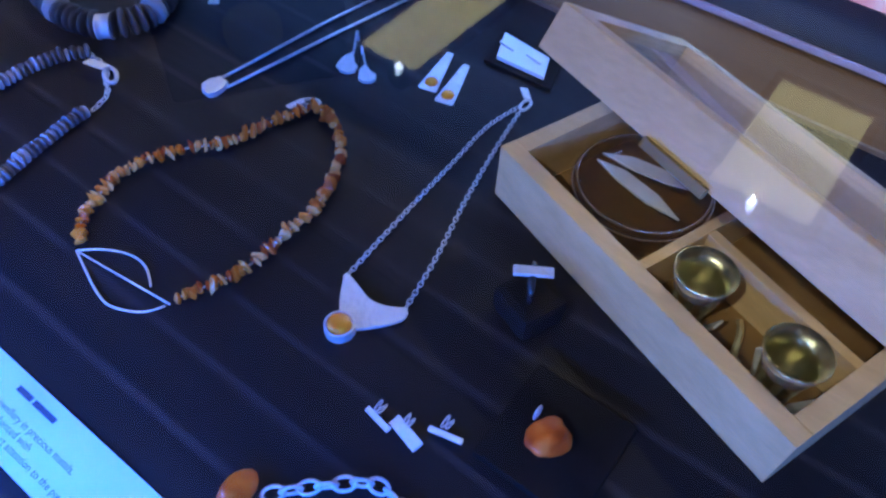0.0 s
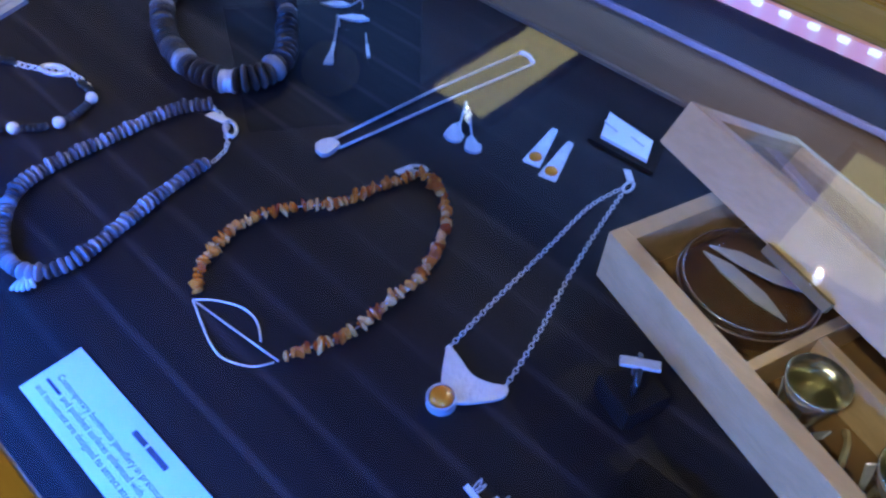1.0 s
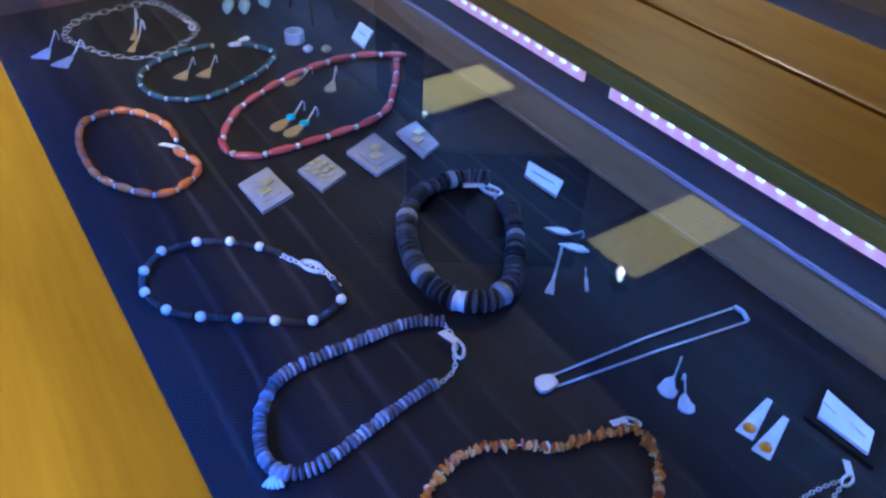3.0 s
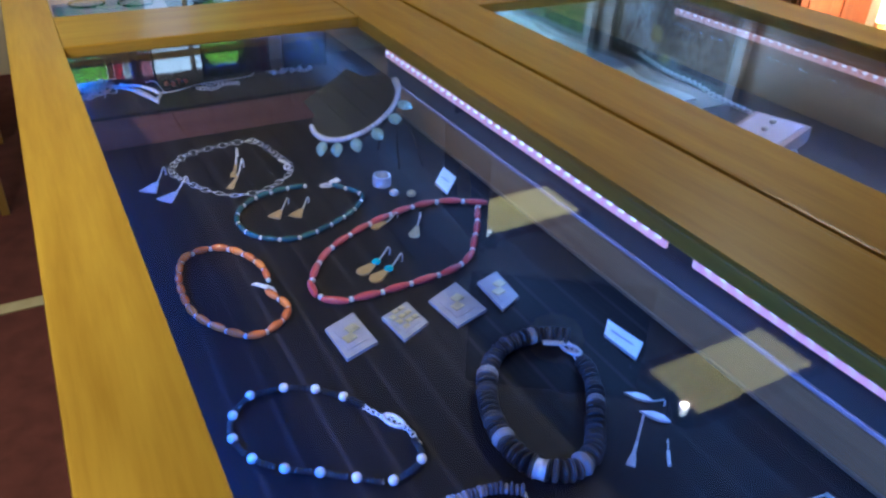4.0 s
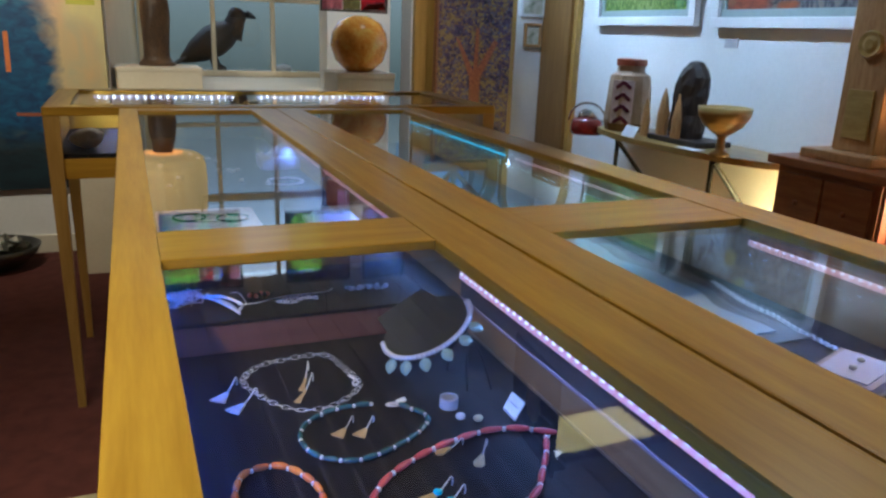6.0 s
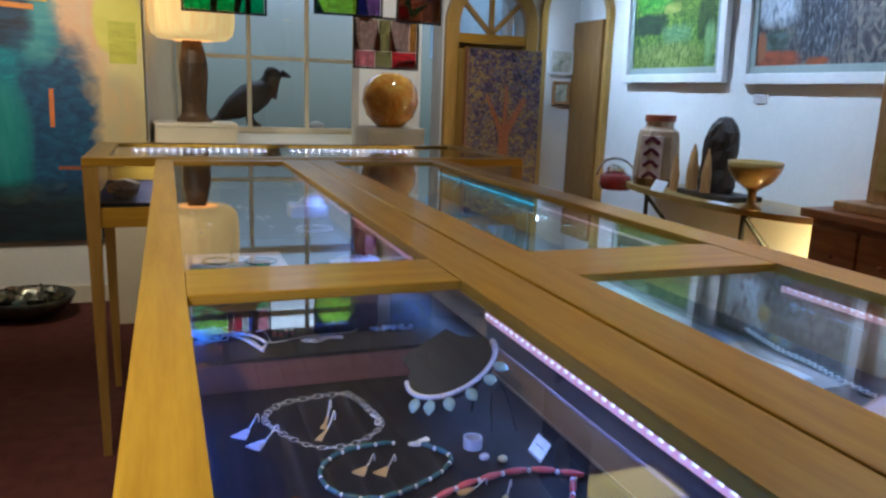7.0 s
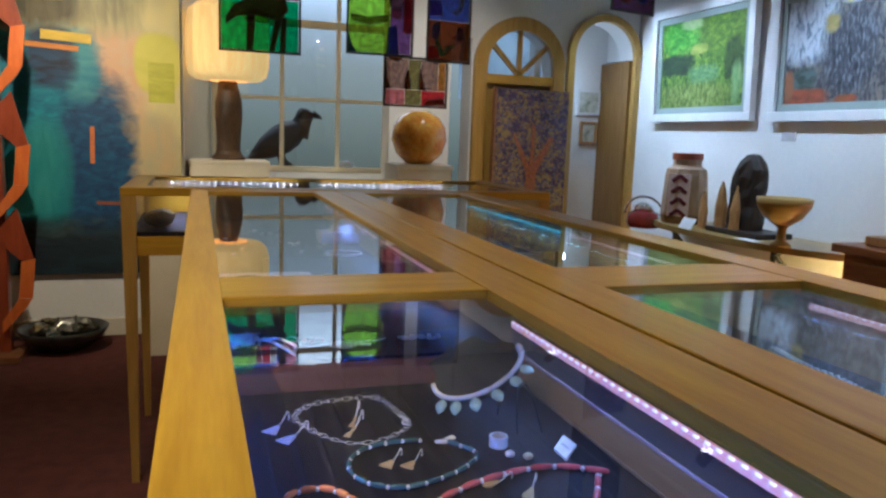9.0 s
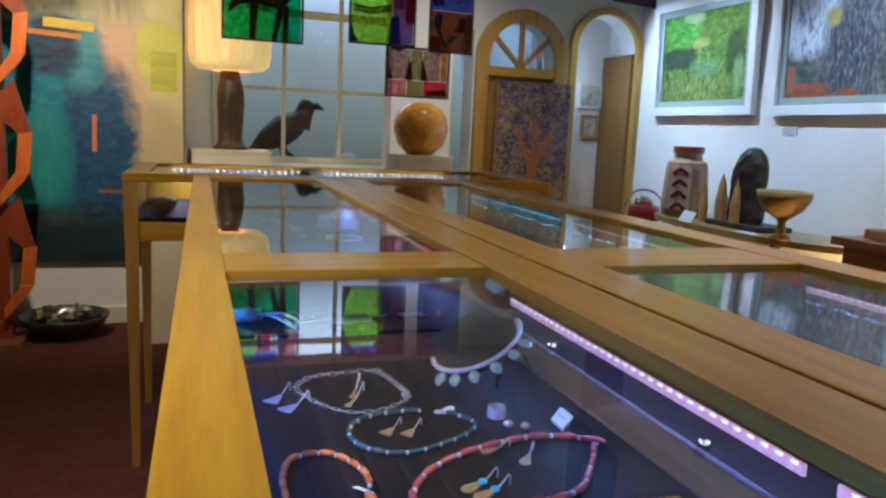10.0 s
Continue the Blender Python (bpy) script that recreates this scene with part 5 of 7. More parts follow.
def cup(u, v, label):
    """A small flared metal cup: a wide rim over a narrow foot with petal tabs."""
    c = O @ Vector((u, v, 0.0042))
    t = thing("cup_earring", c, label, "small cup", "small metal cups")
    part("bowl", lathe(B(), [(0.0068, 0.0), (0.0074, 0.002), (0.0080, 0.012), (0.0100, 0.024), (0.0132, 0.0355), (0.0127, 0.036), (0.0094, 0.0245), (0.0073, 0.012), (0.0, 0.010)], c, 32), CUPGOLD, t, "pale gilt flared bowl", smooth=True)
    for k in range(5):
        a = k * 1.257 + u * 30
        m = Matrix.Translation(c + Vector((0.0095 * math.cos(a), 0.0095 * math.sin(a), 0.004))) @ Matrix.Rotation(a, 4, "Z") @ Matrix.Rotation(radians(25), 4, "Y")
        part("petal", box(B(), -0.0006, -0.003, -0.002, 0.0006, 0.003, 0.012, 0.0004, m), SILVER, t, "bent silver petal")


cup(0.1065, 0.0235, "small gilt cup with silver petals in the box")
cup(0.1515, 0.0255, "small gilt cup with silver petals in the box")
loose = thing("silver_strips", O @ Vector((0.13, 0.03, 0.0042)), "thin bent silver strips loose in the box", "silver strips")
for u0, v0, u1, v1 in ((0.121, 0.044, 0.134, 0.024), (0.128, 0.020, 0.138, 0.026)):
    a, b = O @ Vector((u0, v0, 0.005)), O @ Vector((u1, v1, 0.005))
    pts = [a.lerp(b, k / 8) + Vector((0, 0, 0.006 * math.sin(k / 8 * math.pi))) for k in range(9)]
    part("strip", tube(B(), pts, 0.0016, 6), PALEGOLD, loose)

# ---- neck bust ----
bust = thing("necklace_bust", (0.30, 1.09, BASE), "dark felt neck bust on legs wearing a jade leaf necklace", "necklace display")
e1, e3 = Vector((0.884, 0.097, 0.457)).normalized(), Vector((-0.44, -0.153, 0.885)).normalized()
e2 = e3.cross(e1).normalized()
m = Matrix.Translation((0.269, 1.057, 1.002)) @ Matrix((e1, e2, e3)).transposed().to_4x4()
RX, RY, CX, CY = 0.060, 0.052, 0.046, 0.036
pts = [(CX + RX * math.cos(radians(a)), CY + RY * math.sin(radians(a))) for a in range(180, 361, 10)]
pts += [(CX + RX, CY + 0.012), (CX + 0.052, CY + 0.028), (CX + 0.040, CY + 0.040), (CX + 0.036, CY + 0.075), (CX - 0.036, CY + 0.075), (CX - 0.040, CY + 0.040), (CX - 0.052, CY + 0.028), (CX - RX, CY + 0.012)]
part("board", prism(B(), pts, -0.009, -0.003, m), GREY_FELT, bust, "rounded dark grey board")
for u, v in ((CX - 0.02, CY + 0.03), (CX + 0.045, CY), (CX + 0.02, CY - 0.03)):
    p = m @ Vector((u, v, -0.008))
    part("stand_leg", tube(B(), [p, (p.x - 0.004, p.y + 0.006, BASE + 0.001)], 0.0014, 6), IRON, bust, "black wire leg")
jn = thing("leaf_necklace", m @ Vector((CX, CY - RY, 0.0)), "white bead necklace with pale jade leaf drops", "necklace")
me = shared("bead", bead_mesh("barrel"), WHITE_BEAD)
arcp = [m @ Vector((CX + RX * math.cos(radians(a)), CY + RY * math.sin(radians(a)), 0.0005)) for a in range(160, 331, 6)]
for k, p in enumerate(arcp):
    d = (arcp[min(k + 1, len(arcp) - 1)] - arcp[max(k - 1, 0)]).normalized()
    piece("bead", me, Matrix.Translation(p) @ d.to_track_quat("Z", "Y").to_matrix().to_4x4() @ Matrix.Diagonal((0.0034, 0.0034, 0.0034, 1)), jn)
part("end_cap", tube(B(), [m @ Vector((CX + RX * math.cos(radians(a)), CY + RY * math.sin(radians(a)), 0.001)) for a in range(330, 352, 5)], 0.0042, 10), WHITE_BEAD, jn, "milky white end bar", smooth=True)
lo = [(0, 0), (0.0055, -0.004), (0.0075, -0.010), (0.005, -0.016), (0, -0.0205), (-0.005, -0.016), (-0.0075, -0.010), (-0.0055, -0.004)]
lf = shared("leaf_drop", prism(B(), lo, -0.0008, 0.0008), JADE)
for a in (196, 216, 238, 262, 286, 306):
    p = m @ Vector((CX + (RX + 0.002) * math.cos(radians(a)), CY + (RY + 0.002) * math.sin(radians(a)), -0.001))
    piece("leaf_drop", lf, Matrix.Translation(p) @ m.to_3x3().to_4x4() @ Matrix.Rotation(radians((a - 270) * 0.75), 4, "Z") @ Matrix.Rotation(radians(18), 4, "X"), jn)

stand = thing("earring_stand", (0.345, 1.03, BASE), "thin black wire earring stand", "earring stand")
part("loop", tube(B(), smooth_path([(0.325, 1.012, BASE + 0.002), (0.326, 1.020, BASE + 0.045), (0.334, 1.022, BASE + 0.060), (0.343, 1.016, BASE + 0.045), (0.352, 1.0, BASE + 0.002)], step=0.004), 0.0011, 6), IRON, stand)

# ---- silver pieces on the raised step ----
STEP = 1.0138


def on_step(name, at, label, ctrls, r, category="necklace", material=SILVER):
    t = thing(name, (*at, STEP), label, category)
    for c in ctrls:
        pa = smooth_path([(x, y, STEP + r * 1.2 + (z if z else 0)) for x, y, z in c], step=0.004)
        part("strand", tube(B(), pa, r, 6), material, t, smooth=True)
    return t


on_step("silver_ribbon_necklace", (0.07, 1.28), "loose loops of flat silver ribbon on the step", [[(0.045, 1.305, 0.004), (0.066, 1.27, 0.008), (0.085, 1.24, 0.004), (0.092, 1.228, 0.001)], [(0.05, 1.30, 0.003), (0.075, 1.262, 0.014), (0.098, 1.245, 0.006), (0.088, 1.232, 0.001)], [(0.06, 1.31, 0.002), (0.082, 1.26, 0.004), (0.094, 1.225, 0.0)]], 0.0022)
t = thing("mesh_bracelet", (0.025, 1.29, STEP), "crumpled silver wire mesh bracelet", "bracelet")
for k in range(9):
    pa = smooth_path([(0.000 + random.uniform(0, 0.055), 1.262 + random.uniform(0, 0.05), STEP + random.uniform(0.001, 0.016)) for j in range(7)], step=0.004)
    part("wire_loop", tube(B(), pa, 0.0006, 5), SILVER, t)
on_step("wire_collar", (0.17, 1.28), "thin silver wire collar on the step", [[(0.095, 1.268, 0.0), (0.12, 1.262, 0.002), (0.16, 1.28, 0.001), (0.22, 1.283, 0.001), (0.235, 1.30, 0)], [(0.09, 1.30, 0.006), (0.10, 1.285, 0.010), (0.107, 1.26, 0.001)]], 0.0009)
t = thing("curb_bracelet", (0.19, 1.265, STEP), "twisted silver link bracelet on the step", "bracelet")
chain(t, [(0.150, 1.262, STEP), (0.168, 1.254, STEP), (0.185, 1.266, STEP), (0.203, 1.262, STEP), (0.18, 1.272, STEP), (0.158, 1.268, STEP)], 0.0036, SILVER)
t = thing("charm_bracelet", (0.28, 1.285, STEP), "silver charm bracelet on the step", "bracelet")
chain(t, [(0.255, 1.29, STEP), (0.27, 1.282, STEP), (0.285, 1.292, STEP), (0.30, 1.277, STEP), (0.315, 1.285, STEP)], 0.0038, SILVER)
for k in range(5):
    part("charm", ball(B(), (0.258 + 0.013 * k, 1.279 + 0.004 * (k % 2), STEP + 0.0045), 0.004, (1, 0.7, 1), 8), PLATE, t)
t = thing("brooch", (0.125, 1.29, STEP), "dark red and silver bead cluster on the step", "brooch")
for k in range(8):
    part("bead", ball(B(), (0.115 + 0.004 * k, 1.292 + 0.005 * math.sin(k * 2.1), STEP + 0.004), 0.0038, n=8), BLACK_BEAD if k % 2 else RED_BEAD, t, smooth=True)

# ---- pieces in the far half of the first case ----
FARZ = 1.0004
tray = thing("bangle_tray", (0.09, 1.80, FARZ), "white tray holding thin teal and silver bangles", "tray")
part("tray", box(B(), 0.01, 1.62, FARZ, 0.20, 1.86, FARZ + 0.012, 0.003), LILAC, tray)
for k, (x, y, r) in enumerate(((0.07, 1.78, 0.03), (0.11, 1.77, 0.032), (0.15, 1.76, 0.03))):
    b = thing("bangle", (x, y, FARZ + 0.0125), "thin bangle lying in the white tray", "bangle", "bangles in the tray")
    part("hoop", tube(B(), [(x + r * math.cos(a * math.pi / 14), y + r * math.sin(a * math.pi / 14), FARZ + 0.0146) for a in range(28)], 0.002, 6, True), TEAL_BEAD if k != 1 else SILVER, b, smooth=True)
fr = thing("wire_stand", (0.18, 1.83, FARZ), "thin black wire display frame", "display stand")
for a in (0.10, 0.262):
    part("upright", tube(B(), [(a, 1.84, FARZ), (a, 1.84, FARZ + 0.045)], 0.0016, 6), IRON, fr)
part("top_wire", tube(B(), [(0.10, 1.84, FARZ + 0.046), (0.262, 1.84, FARZ + 0.046)], 0.0016, 6), IRON, fr)
house = thing("display_stand", (0.36, 2.40, FARZ), "white peaked card stand with earrings", "display stand")
part("block", box(B(), 0.30, 2.34, FARZ, 0.42, 2.44, FARZ + 0.03, 0.002), LILAC, house)
part("peak", facing(B(), [(0.325, FARZ + 0.0302), (0.41, FARZ + 0.0302), (0.40, FARZ + 0.05), (0.372, FARZ + 0.066), (0.34, FARZ + 0.048)], 2.41, 0.02), WHITE_PAPER, house, "white peaked card")
b = thing("bangle", (0.33, 2.16, FARZ), "round pale bangle on the dark board", "bangle")
part("hoop", tube(B(), [(0.33 + 0.045 * math.cos(a * math.pi / 14), 2.16 + 0.045 * math.sin(a * math.pi / 14), FARZ + 0.003) for a in range(28)], 0.0025, 6, True), WHITE_BEAD, b, smooth=True)
b = thing("mounted_bracelet", (0.34, 1.74, FARZ), "dark and silver bracelet on a pale pad", "bracelet")
part("pad", box(B(), 0.29, 1.69, FARZ, 0.395, 1.77, FARZ + 0.010, 0.003), LILAC, b, "pale lilac pad")
chain(b, [(0.295, 1.70, FARZ + 0.011), (0.31, 1.755, FARZ + 0.011), (0.34, 1.765, FARZ + 0.011), (0.385, 1.75, FARZ + 0.011)], 0.006, SILVER)
solo("gift_box", box(B(), 0.372, 1.80, FARZ, 0.40, 1.90, FARZ + 0.055, 0.003), mat("dark_red_card", (0.22, 0.03, 0.04), (0.15, 0.02, 0.03), 30, 0.6), "small dark red box by the case side", "box")
for k in range(14):
    x, y = random.uniform(0.03, 0.36), random.uniform(1.95, 2.7)
    solo("stud_earring", ball(B(), (x, y, FARZ + 0.0045), 0.0075, (1, random.uniform(0.5, 1), 0.6), 8), PLATE, "small silver stud on the dark board", "earring", smooth=True, group="stud earrings")

# ---- pieces in the second case ----
wb = thing("earring_box", (0.80, 0.88, BASE), "shallow white box displaying a pair of silver earrings", "earring box")
part("box_base", prism(B(), [(0.742, 0.900), (0.842, 0.935), (0.868, 0.862), (0.766, 0.828)], LIE, LIE + 0.022), mat("pinkish_white_card", (0.44, 0.35, 0.38), (0.37, 0.30, 0.33), 20, 0.6), wb, "pinkish white box")
part("box_top", prism(B(), [(0.752, 0.896), (0.838, 0.926), (0.858, 0.867), (0.771, 0.838)], LIE + 0.0222, LIE + 0.024), LILAC, wb)
for x, y in ((0.79, 0.875), (0.82, 0.888)):
    e = thing("stud_earring", (x, y, LIE + 0.0242), "small silver stud on a white box", "earring", "stud earrings")
    part("stud", ball(B(), (x, y, LIE + 0.028), 0.006, (1, 0.8, 0.6), 10), SILVER, e, smooth=True)
SHEET = mat("pale_blue_card", (0.42, 0.52, 0.57), (0.35, 0.44, 0.49), 14, 0.5, bump=0.1)
SAGE = mat("grey_green_card", (0.13, 0.17, 0.16), (0.09, 0.12, 0.115), 14, 0.5, bump=0.1)


def wavy_sheet(y0, y1, x0, x1, material, z, label):
    """A flat sheet whose inner long edge is cut in slow waves."""
    n = 28
    edge_ = [(x1 + 0.010 * math.sin(21 * y) + 0.005 * math.sin(47 * y + 1), y) for y in [y1 + (y0 - y1) * k / n for k in range(n + 1)]]
    solo("wavy_sheet", prism(B(), [(x0, y0), (x0, y1)] + edge_, z, z + 0.0025), material, label, "card", group="wavy cards in the case")


wavy_sheet(1.01, 1.60, 0.512, 0.872, SAGE, LIE, "grey-green card with a wavy cut edge on the tray")
wavy_sheet(1.04, 1.62, 0.510, 0.838, SHEET, LIE + 0.003, "pale blue card with a wavy cut edge on the tray")
bc = thing("petal_necklace", (0.86, 1.05, BASE), "silver necklace of small hanging petals", "necklace")
pa = smooth_path([(0.912, 1.255), (0.889, 1.16), (0.889, 1.10), (0.878, 1.045), (0.874, 0.995), (0.870, 0.950)], step=0.0065)
me = shared("petal", bead_mesh("barrel"), SILVER)
for k, p in enumerate(pa):
    piece("petal", me, bead_at(p, 1.2 + (0.9 if k % 2 else -0.9) + spread(0, 0.4), 0.0015, 0.0015, 0.0062, 1.35, 0.0045), bc)
wire(bc, [(p.x, p.y) for p in pa], 0.0006, SILVER)
e = thing("hoop_earring", (0.79, 0.80, BASE), "thin silver hoop on a dark card", "earring")
part("hoop", tube(B(), [(0.772 + 0.012 * math.cos(a * math.pi / 8), 0.815, LIE + 0.0135 + 0.012 * math.sin(a * math.pi / 8)) for a in range(16)], 0.0009, 6, True), SILVER, e)

# ---- in the end case ----
w = thing("paper_ornament", (-0.17, 3.22, 0.94), "white crumpled paper ornament in the end case", "ornament")
bm = B()
bmesh.ops.create_icosphere(bm, subdivisions=2, radius=0.05)
for v in bm.verts:
    v.co = Vector((v.co.x * 1.25, v.co.y * 0.8, v.co.z * 0.75)) * random.uniform(0.75, 1.1) + Vector((-0.17, 3.22, 0.974))
part("paper", bm, WHITE_PAPER, w)


# ---- far wall: painting, plinths, lamp, bird, vase ----
def painted(name, stops, scale, stretch, distort):
    """A painted canvas: broad strokes of several colours with fine grain."""
    m = mat(name, (1, 1, 1), scale=scale, rough=0.55, bump=0.35, stretch=stretch, distort=distort, fine=scale * 9)
    return many(m, stops)


class Canvas:
    """A painted canvas built from a ground of brushed noise and soft-edged patches laid over it."""

    def __init__(self, name, across, up="Z", bump=0.35):
        self.m = bpy.data.materials.new(name)
        self.m.use_nodes = True
        self.nt = self.m.node_tree
        self.b = self.nt.nodes["Principled BSDF"]
        self.b.inputs["Roughness"].default_value = 0.55
        self.tc = self.nt.nodes.new("ShaderNodeTexCoord")
        sep = self.nt.nodes.new("ShaderNodeSeparateXYZ")
        self.nt.links.new(self.tc.outputs["Generated"], sep.inputs[0])
        self.u, self.v = sep.outputs[across], sep.outputs[up]
        bp = self.nt.nodes.new("ShaderNodeBump")
        bp.inputs["Strength"].default_value, bp.inputs["Distance"].default_value = bump, 0.004
        self.nt.links.new(self.noise(26, (1, 1, 3)), bp.inputs["Height"])
        self.nt.links.new(bp.outputs[0], self.b.inputs["Normal"])
        self.col = None

    def noise(self, scale, stretch, distort=0.8, lean=0.0):
        mp, n = self.nt.nodes.new("ShaderNodeMapping"), self.nt.nodes.new("ShaderNodeTexNoise")
        mp.inputs["Scale"].default_value, mp.inputs["Rotation"].default_value = stretch, (radians(lean), 0, 0)
        n.inputs["Scale"].default_value, n.inputs["Detail"].default_value, n.inputs["Distortion"].default_value = scale, 5, distort
        self.nt.links.new(self.tc.outputs["Generated"], mp.inputs[0])
        self.nt.links.new(mp.outputs[0], n.inputs["Vector"])
        return n.outputs["Fac"]

    def ramp(self, src, stops):
        r = self.nt.nodes.new("ShaderNodeValToRGB")
        r.color_ramp.elements.remove(r.color_ramp.elements[0])
        for k, (pos, col) in enumerate(stops):
            e = r.color_ramp.elements[0] if k == 0 else r.color_ramp.elements.new(pos)
            e.position, e.color = pos, (*col, 1)
        self.nt.links.new(src, r.inputs[0])
        return r.outputs[0]

    def math(self, op, a, b, c=None):
        n = self.nt.nodes.new("ShaderNodeMath")
        n.operation = op
        for k, v in enumerate((a, b, c)):
            if isinstance(v, (int, float)):
                n.inputs[k].default_value = v
            elif v is not None:
                self.nt.links.new(v, n.inputs[k])
        return n.outputs[0]

    def ground(self, scale, stretch, stops, distort=0.8, lean=0.0):
        self.col = self.ramp(self.noise(scale, stretch, distort, lean), stops)
        return self

    def patch(self, u, v, ru, rv, stops, soft=0.5, wobble=0.6, scale=5, stretch=(1, 1, 1), lean=0.0):
        """A patch round (u, v) with half sizes ru, rv, an uneven edge and its own brushwork."""
        du = self.math("DIVIDE", self.math("SUBTRACT", self.u, u), ru)
        dv = self.math("DIVIDE", self.math("SUBTRACT", self.v, v), rv)
        d = self.math("ADD", self.math("POWER", self.math("ABSOLUTE", du, 0), 3.0), self.math("POWER", self.math("ABSOLUTE", dv, 0), 3.0))
        d = self.math("MULTIPLY_ADD", self.math("SUBTRACT", self.noise(scale, stretch, 1.0, lean), 0.5), -2.5 * wobble, d)
        mr = self.nt.nodes.new("ShaderNodeMapRange")
        mr.inputs[1].default_value, mr.inputs[2].default_value = 1 + soft, 1 - soft
        self.nt.links.new(d, mr.inputs[0])
        x = self.nt.nodes.new("ShaderNodeMix")
        x.data_type = "RGBA"
        self.nt.links.new(mr.outputs[0], x.inputs[0])
        self.nt.links.new(self.col, x.inputs[6])
        self.nt.links.new(self.ramp(self.noise(scale * 1.7, stretch, 0.8, lean), stops), x.inputs[7])
        self.col = x.outputs[2]
        return self

    def done(self):
        self.nt.links.new(self.col, self.b.inputs["Base Color"])
        return self.m


def two(a, b):
    return [(0.35, a), (0.65, b)]


def big_canvas_mat():
    c = Canvas("abstract_painting", "X")
    c.ground(3, (2, 1, 2), [(0.3, (0.48, 0.42, 0.19)), (0.5, (0.62, 0.54, 0.25)), (0.7, (0.70, 0.60, 0.24))])
    c.patch(0.84, 0.36, 0.14, 0.14, two((0.46, 0.42, 0.24), (0.60, 0.42, 0.20)))
    c.patch(0.72, 0.62, 0.14, 0.13, two((0.62, 0.44, 0.26), (0.66, 0.36, 0.20)), soft=0.8)
    c.patch(0.90, 0.66, 0.10, 0.09, two((0.58, 0.54, 0.07), (0.66, 0.60, 0.10)), 0.3, 0.15)
    c.patch(0.30, 0.44, 0.40, 0.32, two((0.008, 0.13, 0.21), (0.018, 0.24, 0.31)), 0.35, 0.4, 5, (2, 1, 6))
    c.patch(0.64, 0.34, 0.16, 0.26, two((0.008, 0.038, 0.115), (0.015, 0.095, 0.20)), 0.6, 0.6, 5, (2, 1, 5))
    c.patch(0.58, 0.64, 0.07, 0.10, two((0.03, 0.20, 0.28), (0.08, 0.30, 0.32)), 0.8, 0.5, 5, (1, 1, 4))
    c.patch(0.46, 0.66, 0.10, 0.09, two((0.006, 0.012, 0.03), (0.01, 0.05, 0.12)), 0.6, 0.8, 5, (1, 1, 5))
    c.patch(0.40, 0.30, 0.12, 0.16, two((0.012, 0.19, 0.20), (0.035, 0.25, 0.25)), 0.8, 0.6, 4, (3, 1, 1))
    c.patch(0.45, 0.02, 0.60, 0.15, two((0.006, 0.012, 0.020), (0.012, 0.030, 0.040)), 0.6, 0.5, 4, (1, 1, 4))
    c.patch(0.28, 0.90, 0.42, 0.15, two((0.055, 0.048, 0.022), (0.13, 0.11, 0.05)), 0.4, 0.5, 4, (3, 1, 1))
    c.patch(0.70, 0.92, 0.14, 0.17, two((0.22, 0.20, 0.10), (0.42, 0.37, 0.18)), 0.8, 0.6, 4, (4, 1, 1))
    return c.done()


def garden_mat():
    """Across the wall 0 is the end nearer the chest."""
    c = Canvas("green_garden_painting", "Y")
    c.ground(10, (1, 2.0, 1), [(0.34, (0.012, 0.045, 0.006)), (0.45, (0.05, 0.13, 0.008)), (0.55, (0.11, 0.21, 0.014)), (0.70, (0.26, 0.34, 0.04))], 1.6)
    c.patch(0.75, 0.86, 0.22, 0.22, [(0.36, (0.03, 0.20, 0.012)), (0.50, (0.08, 0.34, 0.02)), (0.66, (0.20, 0.50, 0.05))], 0.9, 0.9, 7)
    c.patch(0.25, 0.80, 0.22, 0.26, [(0.36, (0.05, 0.11, 0.010)), (0.52, (0.10, 0.18, 0.012)), (0.66, (0.17, 0.25, 0.02))], 0.9, 0.9, 8)
    c.patch(0.62, 0.95, 0.12, 0.06, two((0.30, 0.48, 0.16), (0.45, 0.55, 0.25)), 0.7, 0.7, 7)
    c.patch(0.80, 0.50, 0.22, 0.12, two((0.012, 0.028, 0.012), (0.025, 0.06, 0.015)), 0.5, 0.8, 6, (1, 1, 1), 30)
    c.patch(0.12, 0.50, 0.10, 0.24, two((0.020, 0.042, 0.010), (0.05, 0.09, 0.012)), 0.6, 0.8, 6, (1, 2, 1))
    c.patch(0.52, 0.66, 0.10, 0.05, two((0.24, 0.30, 0.04), (0.40, 0.38, 0.08)), 1.0, 1.4, 9)
    c.patch(0.46, 0.36, 0.16, 0.10, two((0.06, 0.16, 0.06), (0.18, 0.30, 0.13)), 1.0, 1.8, 11, (1, 1, 3))
    c.patch(0.55, 0.12, 0.44, 0.15, [(0.36, (0.055, 0.10, 0.012)), (0.50, (0.15, 0.20, 0.03)), (0.66, (0.30, 0.36, 0.10))], 0.9, 1.2, 9, (1, 4, 0.6))
    c.patch(0.08, 0.25, 0.05, 0.22, two((0.12, 0.25, 0.08), (0.24, 0.36, 0.14)), 0.9, 1.2, 9, (1, 3, 0.5))
    return c.done()


